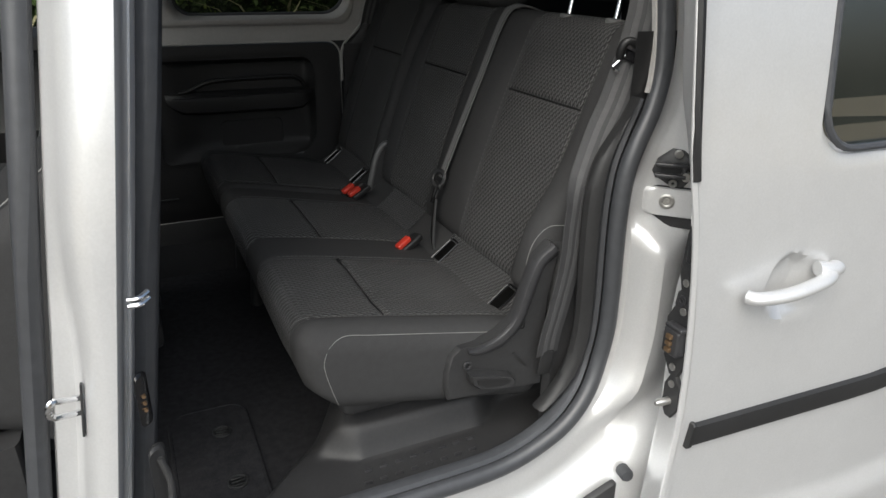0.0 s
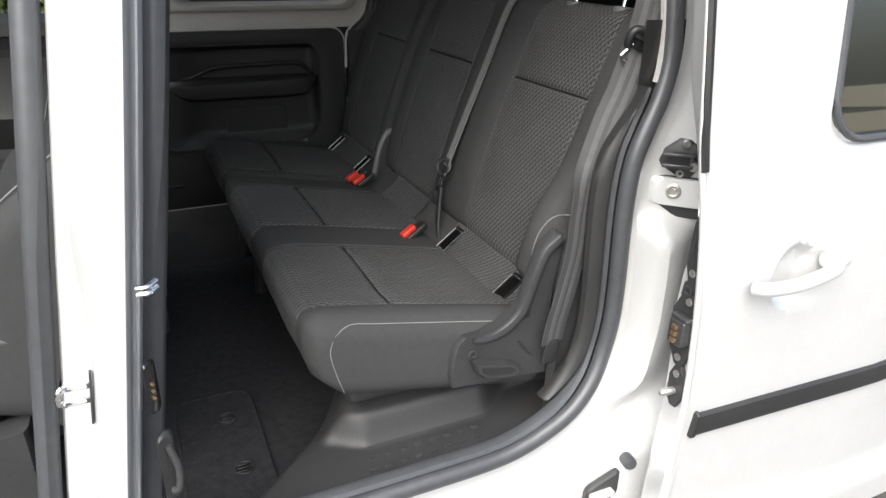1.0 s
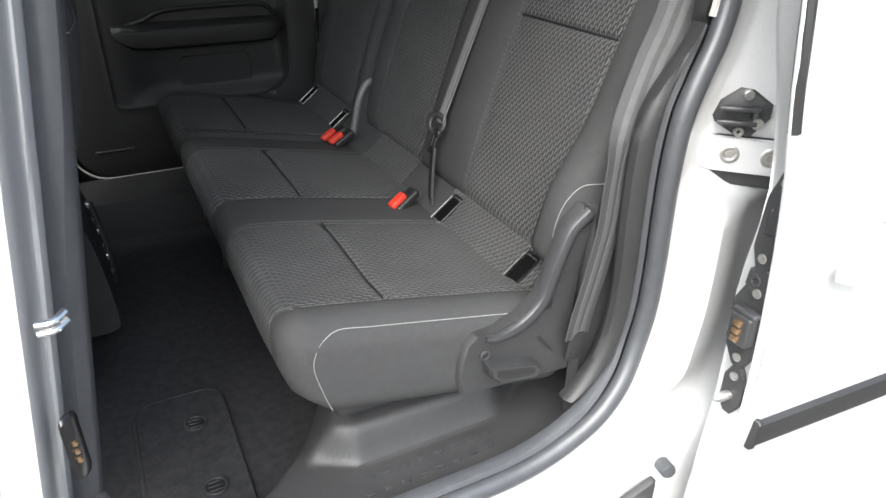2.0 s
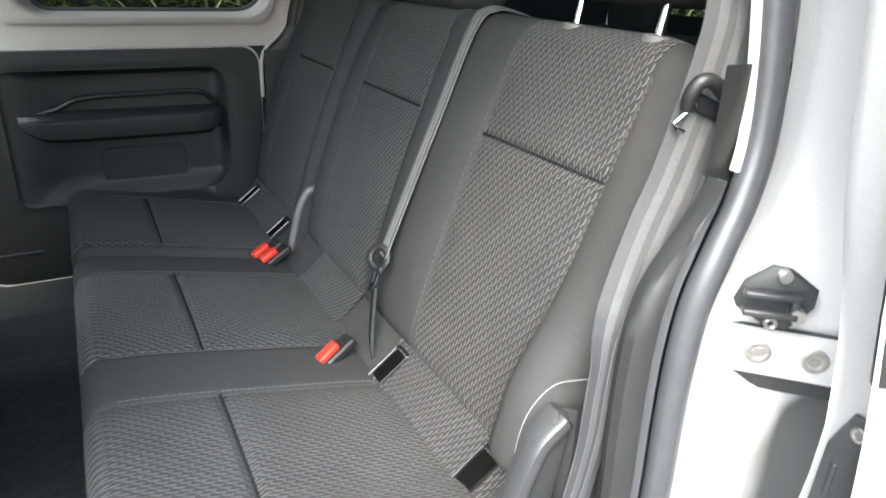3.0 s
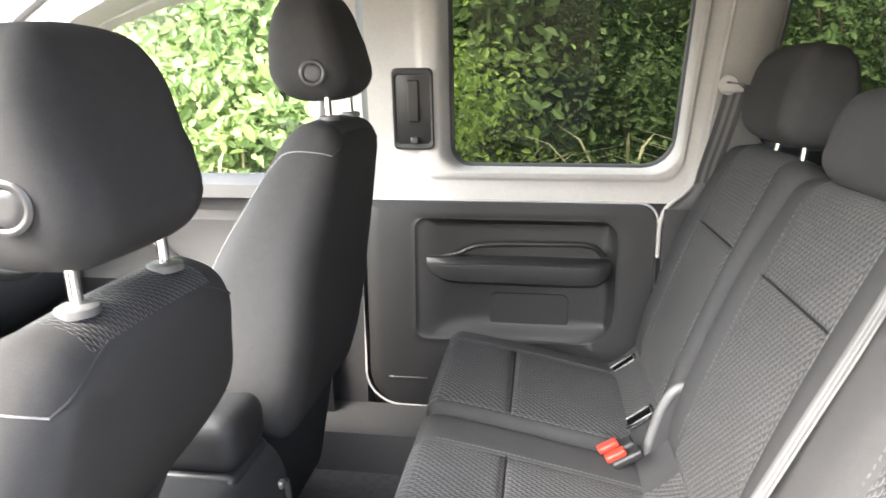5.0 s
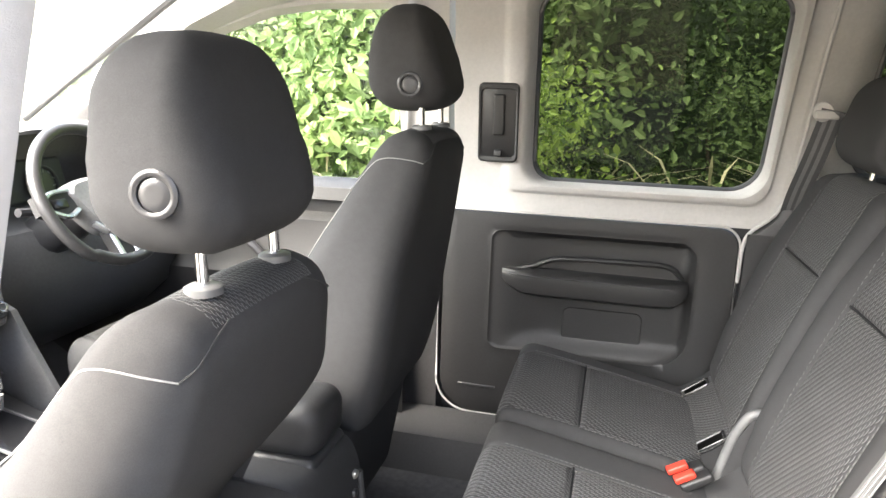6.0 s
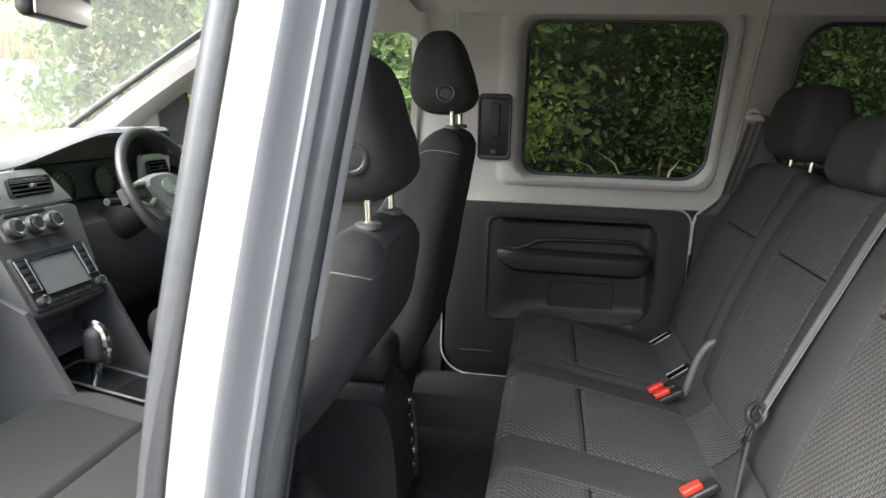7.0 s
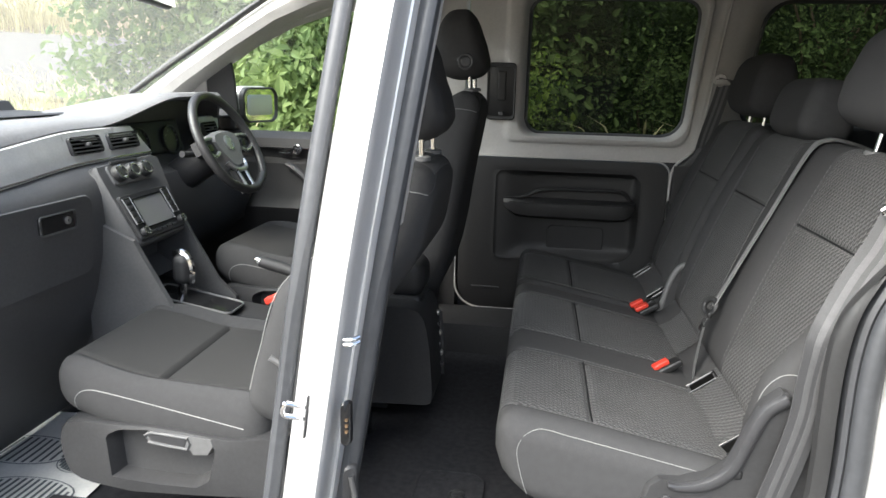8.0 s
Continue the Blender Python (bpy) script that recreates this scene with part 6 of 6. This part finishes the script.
part("climate_keys", box((0.006, 0.12, 0.010), sm @ Vector((0.003, 0.0, 0.114)), 0.002, sr), BLACK, stack)
for i in range(3):
    c = sm @ Vector((0.006, -0.058 + 0.058 * i, 0.080))
    ax_ = sm.to_3x3() @ Vector((1, 0, 0))
    k = part("climate_knob", disc(c, ax_, 0.022, 0.016, 24), BLACK, stack)
    part("knob_ring", ring_disc(c + ax_ * 0.014, ax_, 0.013, 0.020, 0.004), CHROME, k)
    part("knob_face", disc(c + ax_ * 0.014, ax_, 0.012, 0.005, 18), SATIN, k)
radio = part("radio_unit", plate(rrect(-0.112, -0.106, 0.112, 0.022, 0.010), 0.007, lambda u, v, w: sm @ Vector((w, u, v))), BLACK, stack, "black radio unit")
part("display_rim", frame_ring([[sm @ Vector((k, u * f, -0.036 + q * f)) for u, q in rrect(-0.072, -0.043, 0.072, 0.043, 0.004)] for f, k in ((1.0, 0.006), (1.0, 0.011), (0.97, 0.012), (0.95, 0.008))]), GLOSS, radio)
part("display", box((0.003, 0.138, 0.080), sm @ Vector((0.0075, 0.0, -0.036)), 0.001, sr), SCREEN, radio, "grey reflective touch screen")
for e in (-1, 1):
    col_ = [(-0.017, -0.062), (0.012, -0.062), (0.014, 0.012), (-0.017, 0.012)]
    col_ = [(e * u, v) for u, v in col_]
    part("key_column", plate(col_ if e > 0 else col_[::-1], 0.004, lambda u, v, w: sm @ Vector((0.006 + w, e * 0.092 + u, v)), 0.001), SATIN, radio)
    part("column_trim", tube([sm @ Vector((0.011, e * 0.092 + u, v)) for u, v in col_], 0.0014, 6, closed=True), STEEL, radio)
    for i in range(4):
        part("key", box((0.004, 0.022, 0.013), sm @ Vector((0.011, e * 0.090, -0.050 + 0.017 * i)), 0.0015, sr), BLACK, radio)
    c = sm @ Vector((0.012, e * 0.092, -0.086))
    rk = part("radio_knob", disc(c, sm.to_3x3() @ Vector((1, 0, 0)), 0.0115, 0.010, 18), SATIN, radio)
    part("knob_ring", ring_disc(c + (sm.to_3x3() @ Vector((0.008, 0, 0))), sm.to_3x3() @ Vector((1, 0, 0)), 0.007, 0.0115, 0.003), CHROME, rk)
for i in range(5):
    part("key", box((0.004, 0.020, 0.008), sm @ Vector((0.008, -0.052 + 0.026 * i, -0.092)), 0.0015, sr), SATIN, radio)
part("stack_recess", loft([[(-1.42, y, 0.925), (-1.50, y, 0.915), (-1.505, y, 0.84), (-1.44, y, 0.80)] for y in (-0.125, 0.10)], False, False), GREYPL, stack)
for e, y in ((-1, -0.132), (1, 0.112)):
    part("console_wing", plate([(-1.56, 0.34), (-1.56, 1.0), (-1.418, 0.935), (-1.400, 0.90), (-1.325, 0.765), (-1.27, 0.715), (-1.27, 0.34)], 0.016, lambda u, v, w: Vector((u, y + e * w, v)), 0.004), DASHLOW, dash)
# instruments
cl = part("instrument_panel", box((0.02, 0.34, 0.11), (-1.655, 0.36, 1.150), 0.01, Matrix.Rotation(radians(-14), 4, 'Y')), BLACK, dash)
for y in (0.270, 0.445):
    part("dial", join(ring_disc((-1.638, y, 1.140), (1, 0, 0.2), 0.043, 0.049, 0.006), disc((-1.640, y, 1.140), (1, 0, 0.2), 0.042, 0.003)), SATIN, cl)
    for i in range(9):
        a = radians(-40 + 32 * i)
        part("dial_mark", box((0.002, 0.003, 0.009), (-1.634, y + 0.035 * math.cos(a), 1.140 + 0.035 * math.sin(a)), 0.0005, Matrix.Rotation(-a + math.pi / 2, 4, 'X')), THREAD, cl)

# ---- steering wheel ----
wheel = thing("steering_wheel", "black leather steering wheel with bright spoke trim", "steering wheel")
WM = Matrix.Translation((-1.385, 0.360, 1.140)) @ Matrix.Rotation(radians(-28), 4, 'Y')
WR = WM.to_3x3()


def on_wheel(depth=0.0):
    return lambda u, v, w: WM @ Vector((w + depth, u, v))


part("rim", tube([WM @ Vector((0, 0.170 * math.cos(a), 0.170 * math.sin(a) * (0.93 if math.sin(a) < -0.8 else 1))) for a in [2 * math.pi * i / 60 for i in range(60)]], 0.0140, 12, closed=True, up=WR @ Vector((1, 0, 0))), LEATHER, wheel, "black leather rim")
hub_line = smooth_path([(-0.092, 0.022, 0), (-0.070, 0.046, 0), (0.0, 0.054, 0), (0.070, 0.046, 0), (0.092, 0.022, 0), (0.078, -0.012, 0), (0.052, -0.056, 0), (0.030, -0.076, 0), (0.0, -0.080, 0), (-0.030, -0.076, 0), (-0.052, -0.056, 0), (-0.078, -0.012, 0), (-0.092, 0.022, 0)], 4)[:-1]
part("hub", plate([(p.x, p.y) for p in hub_line], 0.045, on_wheel(-0.045), 0.014), DASH, wheel, "grey padded hub")
part("emblem", join(ring_disc(WM @ Vector((0.0, 0, 0.006)), WR @ Vector((1, 0, 0)), 0.019, 0.025, 0.003), disc(WM @ Vector((0.0, 0, 0.006)), WR @ Vector((1, 0, 0)), 0.018, 0.003)), SILVER, wheel, "bright round badge")
part("hub_trim", tube(smooth_path([WM @ Vector(p) for p in ((-0.010, -0.056, -0.056), (-0.004, -0.036, -0.080), (-0.002, 0.0, -0.087), (-0.004, 0.036, -0.080), (-0.010, 0.056, -0.056))], 5), 0.009, 8, 0.9), SILVER, wheel, "silver trim under the hub")
for e in (-1, 1):
    sp = part("spoke", plate([(e * 0.075, 0.040), (e * 0.165, 0.030), (e * 0.168, -0.012), (e * 0.120, -0.030), (e * 0.072, -0.016)][::e], 0.028, on_wheel(-0.036), 0.006), BLACK, wheel)
    part("spoke_trim", tube(smooth_path([WM @ Vector(p) for p in ((-0.006, e * 0.085, 0.030), (-0.004, e * 0.13, 0.028), (-0.002, e * 0.156, 0.018))], 4), 0.005, 6), SILVER, sp)
    part("spoke_trim", tube(smooth_path([WM @ Vector(p) for p in ((-0.006, e * 0.080, -0.018), (-0.005, e * 0.115, -0.030), (-0.002, e * 0.158, -0.014))], 4), 0.006, 6), SILVER, sp)
    part("spoke_keys", box((0.008, 0.045, 0.024), WM @ Vector((-0.008, e * 0.122, 0.002)), 0.004, WR.to_4x4()), GLOSS, sp)
low_sp = part("spoke", plate([(-0.034, -0.074), (0.034, -0.074), (0.030, -0.16), (-0.030, -0.16)][::-1], 0.022, on_wheel(-0.03), 0.006), BLACK, wheel)
for e in (-1, 1):
    part("spoke_trim", tube([WM @ Vector((-0.006, e * 0.026, -0.088)), WM @ Vector((-0.003, e * 0.024, -0.152))], 0.007, 8, 0.7), SILVER, low_sp)
part("column", tube([WM @ Vector((-0.05, 0, 0)), WM @ Vector((-0.26, 0, -0.02))], 0.055, 14), SATIN, wheel)
part("stalk", tube([WM @ Vector((-0.08, -0.04, 0.01)), WM @ Vector((-0.075, -0.14, 0.015)), WM @ Vector((-0.074, -0.165, 0.018))], 0.010, 8), SATIN, wheel)

# ---- paper mat on the front floor ----
mat2 = thing("paper_mat", "grey protective paper mat with dark striped print", "floor mat")
part("sheet", loft([[(x, y, 0.352 + 0.006 * math.sin(7 * x + 9 * y)) for y in [-0.62 + 0.075 * i for i in range(9)]] for x in [-2.0 + 0.08 * i for i in range(8)]], False, False), PAPER, mat2)
def sheet_z(x, y):
    return 0.3545 + 0.006 * math.sin(7 * x + 9 * y)
for cx, cy, long, wide in ((-1.745, -0.225, 0.135, 0.062), (-1.60, -0.395, 0.11, 0.050), (-1.545, -0.255, 0.06, 0.045)):
    for i in range(13):
        o = -0.96 * long + 0.16 * long * i
        half = wide * math.sqrt(max(0.05, 1 - (o / long) ** 2))
        part("print_stripe", loft([[(cx + o + e, cy + d * half, sheet_z(cx + o + e, cy + d * half)) for d in (-1, -0.3, 0.3, 1)] for e in (-0.004, 0.004)], False, False), PRINT, mat2)
    ring = [[(cx + k * long * math.cos(0.2618 * j), cy + k * wide * math.sin(0.2618 * j)) for j in range(24)] for k in (1.10, 1.15)]
    part("print_outline", frame_ring([[Vector((x, y, sheet_z(x, y))) for x, y in r] for r in ring]), PRINT, mat2)

# ---- outside: ground, road, hedge, grass ----
SQ = math.sqrt(0.5)


def ground_z(x, y):
    """Level round the van; beyond the bend the land rises ahead and to the right."""
    return 0.165 * max(0.0, min(40.0, (y - x) * SQ) - 5.0) * smoothstep(-1.0, -5.0, x)


gs_ = [-260, -120, -60, -40, -30, -24, -20, -17, -14.5, -12.5, -11, -9.5, -8, -7, -6, -5, -4, -3, -2, -1, 0, 1, 2, 3.5, 5, 7, 9, 11, 13, 16, 20, 26, 34, 45, 80, 260]
k_ = len(gs_)
bm = from_lists([(x, y, ground_z(x, y)) for x in gs_ for y in gs_], [[i * k_ + j, (i + 1) * k_ + j, (i + 1) * k_ + j + 1, i * k_ + j + 1] for i in range(k_ - 1) for j in range(k_ - 1)])
ground = solid("ground", bm, EARTH, "dry earth and grass verge", "ground", kind="structure")
xs_ = [-4 + 0.5 * i for i in range(24)] + [30.0]
bm = from_lists([(x, y, ground_z(x, y) + 0.012) for x in xs_ for y in (-6, -3, -1, 0.5, 1.28)], [[i * 5 + j, (i + 1) * 5 + j, (i + 1) * 5 + j + 1, i * 5 + j + 1] for i in range(24) for j in range(4)])
solid("road", bm, ROAD, "pale worn asphalt lane under the van", "road", kind="structure")


def slope_point(d, w, lift=0.0):
    """d metres ahead along the rise, w across it."""
    x, y = -d * SQ + w * SQ, d * SQ + w * SQ
    return (x, y, ground_z(x, y) + lift)


ds_, ws_ = [10.6 + 0.7 * i for i in range(12)], [-14 + 1.0 * i for i in range(29)]
bm = from_lists([slope_point(d, w, 0.06) for d in ds_ for w in ws_], [[i * 29 + j, (i + 1) * 29 + j, (i + 1) * 29 + j + 1, i * 29 + j + 1] for i in range(11) for j in range(28)])
solid("road", bm, ROAD, "sunlit pale road crossing beyond the windscreen", "road", kind="structure")

rng = np.random.default_rng(7)


def leaf_cloud(points, size, spread=0.5, normal=(0, -1, 0.5), fold=0.25):
    """Many small leaves folded along the midrib."""
    n = len(points)
    nrm = np.array(normal, float) + rng.normal(0, 0.75, (n, 3))
    nrm /= np.linalg.norm(nrm, axis=1)[:, None]
    t = np.cross(nrm, rng.normal(0, 1, (n, 3)))
    t /= np.linalg.norm(t, axis=1)[:, None]
    b = np.cross(nrm, t)
    s = (size * (1 + spread * rng.normal(0, 1, n)).clip(0.4, 2.6))[:, None]
    P = np.array(points, float)
    tip, foot = P + t * s, P - t * s * 0.85
    rise = nrm * s * fold
    rows = [foot, P - t * s * 0.42 + b * s * 0.40 + rise, P + t * s * 0.22 + b * s * 0.44 + rise, tip, P + t * s * 0.22 - b * s * 0.44 + rise, P - t * s * 0.42 - b * s * 0.40 + rise]
    V = np.stack(rows, 1).reshape(-1, 3)
    F = np.arange(n)[:, None] * 6
    F = np.concatenate([F + np.array([[0, 1, 2, 3]]), F + np.array([[0, 3, 4, 5]])], 0)
    return V, F


def mesh_np(name, V, F, mat):
    me = bpy.data.meshes.new(name)
    me.from_pydata(V.tolist(), [], F.tolist())
    me.materials.append(mat)
    me.update()
    return me


def bumpy(u, v, seed=0.0):
    return noise.noise(Vector((u * 0.9, v * 0.9, seed))) * 0.45 + noise.noise(Vector((u * 2.6, v * 2.6, seed + 5))) * 0.2


def hedge(name, label, origin, along, length, height, depth, count, size, mat, seed, lean_back=0.25, kind="stuff", gaps=0.0):
    """A hedge face: sprays of leaves set in clumps over an uneven front."""
    o, a = Vector(origin), Vector(along).normalized()
    inward = Vector((-a.y, a.x, 0))
    pts = []
    clumps = count // 22
    for _ in range(clumps):
        u, v = rng.uniform(0, length), height * rng.uniform(0, 1) ** 0.9
        d = bumpy(u, v, seed) * 1.5 + lean_back * v + rng.uniform(0, depth)
        top = height * (0.85 + 0.3 * noise.noise(Vector((u * 0.8, 0, seed + 9))))
        if v > top or (gaps and noise.noise(Vector((u * 2.6, v * 2.2, seed + 3))) > 0.10 and rng.uniform(0, 1) < gaps):
            continue
        c = o + a * u + inward * d + Vector((0, 0, v))
        r = rng.uniform(0.05, 0.16)
        for q in rng.normal(0, 1, (22, 3)) * np.array([r, r * 0.7, r * 0.6]):
            pts.append((c.x + q[0], c.y + q[1], max(c.z + q[2], o.z + 0.02)))
    V, F = leaf_cloud(pts, size, normal=tuple(-inward + Vector((0, 0, 0.6))))
    ob = tagged(new(name, mesh_np(name, V, F, mat)), label, "hedge", kind=kind)
    return ob


def stems(name, label, spots, h, mat, droop=0.3, blades=1, width=0.005, heads=True):
    """Grass stalks with drooping seed heads."""
    V, F = [], []
    for x, y, z in spots:
        hh = h * rng.uniform(0.6, 1.25)
        az = rng.uniform(0, 2 * math.pi)
        dx, dy = math.cos(az) * droop * hh, math.sin(az) * droop * hh * 0.6 - 0.1 * hh
        px, py = -math.sin(az), math.cos(az)
        base = len(V)
        segs = 6
        for k in range(segs + 1):
            t = k / segs
            w = width * (1 - 0.75 * t)
            if heads and 0.72 < t < 0.98:
                w = width * 1.9
            c = (x + dx * t ** 2.2, y + dy * t ** 2.2, z + hh * (t - 0.28 * droop * 2 * t ** 4))
            V.append((c[0] - px * w, c[1] - py * w, c[2]))
            V.append((c[0] + px * w, c[1] + py * w, c[2]))
        for k in range(segs):
            i = base + 2 * k
            F.append((i, i + 1, i + 3))
            F.append((i, i + 3, i + 2))
    ob = tagged(new(name, mesh_np(name, np.array(V), np.array(F), mat)), label, "grass", kind="stuff")
    return ob


hedge("hedge", "dense dark green bramble hedge beside the van", (-3.0, 1.95, 0.0), (1, 0, 0), 7.2, 3.2, 0.5, 200000, 0.0150, LEAF, 1.0, gaps=0.75)
hedge("bramble_sprays", "fresh green bramble sprays on the hedge", (-3.2, 1.72, 0.2), (1, 0, 0), 2.9, 2.6, 0.35, 38000, 0.026, LEAF2, 4.0)
hedge("bramble_sprays", "fresh green bramble sprays on the hedge", (-0.2, 1.80, 0.2), (1, 0, 0), 4.2, 2.0, 0.35, 6000, 0.015, LEAF2, 6.0)
hedge("climbing_weed", "bright yellow-green weed standing before the hedge", (-0.60, 1.66, 0.1), (1, 0, 0), 0.15, 1.64, 0.06, 4600, 0.013, WEED, 31.0, lean_back=0.0)
# backing sheet whose dark green stands for the shade between the leaves
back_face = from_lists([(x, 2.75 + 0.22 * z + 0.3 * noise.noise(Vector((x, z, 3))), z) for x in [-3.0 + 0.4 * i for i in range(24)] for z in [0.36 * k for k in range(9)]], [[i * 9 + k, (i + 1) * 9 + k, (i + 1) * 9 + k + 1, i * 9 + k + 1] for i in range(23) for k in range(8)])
inner_mat = material("hedge_inner_shade", (0.030, 0.046, 0.018), 1.0, 0, 0.5, 8, 0.6, 30)
solid("hedge_shade_sheet", back_face, inner_mat, "dark backing sheet coloured as the shade inside the hedge", "hedge", kind="stuff")
stems("long_grass", "tall seeding grass along the hedge foot", [(rng.uniform(-3.2, 3.6), 1.72 + rng.uniform(0, 0.4), 0.02) for _ in range(620)], 1.3, STRAW, 0.45, width=0.0036)
stems("verge_grass", "rough green grass along the hedge foot", [(rng.uniform(-3.4, 3.6), 1.40 + rng.uniform(0, 0.6), 0.02) for _ in range(3600)], 1.0, GRASS, 0.5, width=0.0035, heads=False)
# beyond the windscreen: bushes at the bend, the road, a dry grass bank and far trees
# these bushes wear the pale leaf copy with the sun painted in
hedge("roadside_bushes", "leafy bushes at the bend of the lane, coloured pale for sun and haze", (-5.6, 6.6, 0.4), (0.62, -0.78, 0), 4.4, 2.5, 0.8, 22000, 0.026, LEAF3, 11.0)
hedge("far_trees", "far pale tree line over the field", (-34, 9, 3.0), (0.72, 0.70, 0), 44, 7.0, 2.0, 16000, 0.30, LEAF2, 21.0)
stems("dry_bank_grass", "pale dry grass bank across the road", [slope_point(18.6 + rng.uniform(0, 9) ** 1.0, rng.uniform(-13, 12)) for _ in range(14000)], 1.1, STRAW, 0.4, width=0.016)
stems("bend_grass", "dry and green grass at the bend", [slope_point(rng.uniform(5.5, 10.4), rng.uniform(-3.5, 5)) for _ in range(5200)], 0.7, STRAW, 0.4, width=0.0035)
stems("bend_weeds", "green weeds among the dry grass at the bend", [slope_point(rng.uniform(4.2, 8.0), rng.uniform(-1.0, 4)) for _ in range(2600)], 0.8, GRASS, 0.5, width=0.005, heads=False)
# branches within the hedge
twigs = []
for i in range(26):
    x = rng.uniform(-2.8, 3.2)
    y = 2.75 + rng.uniform(0, 0.3)
    p = [(x, y, 0.1)]
    for k in range(5):
        x, y = x + rng.uniform(-0.3, 0.3), y + rng.uniform(-0.12, 0.15)
        p.append((x, y, 0.1 + 0.55 * (k + 1)))
    twigs.append(tube(smooth_path(p, 3), 0.014, 5, taper=lambda t: 1 - 0.8 * t))
solid("hedge_branches", join(*twigs), BARK, "brown branches inside the hedge", "hedge", kind="stuff")
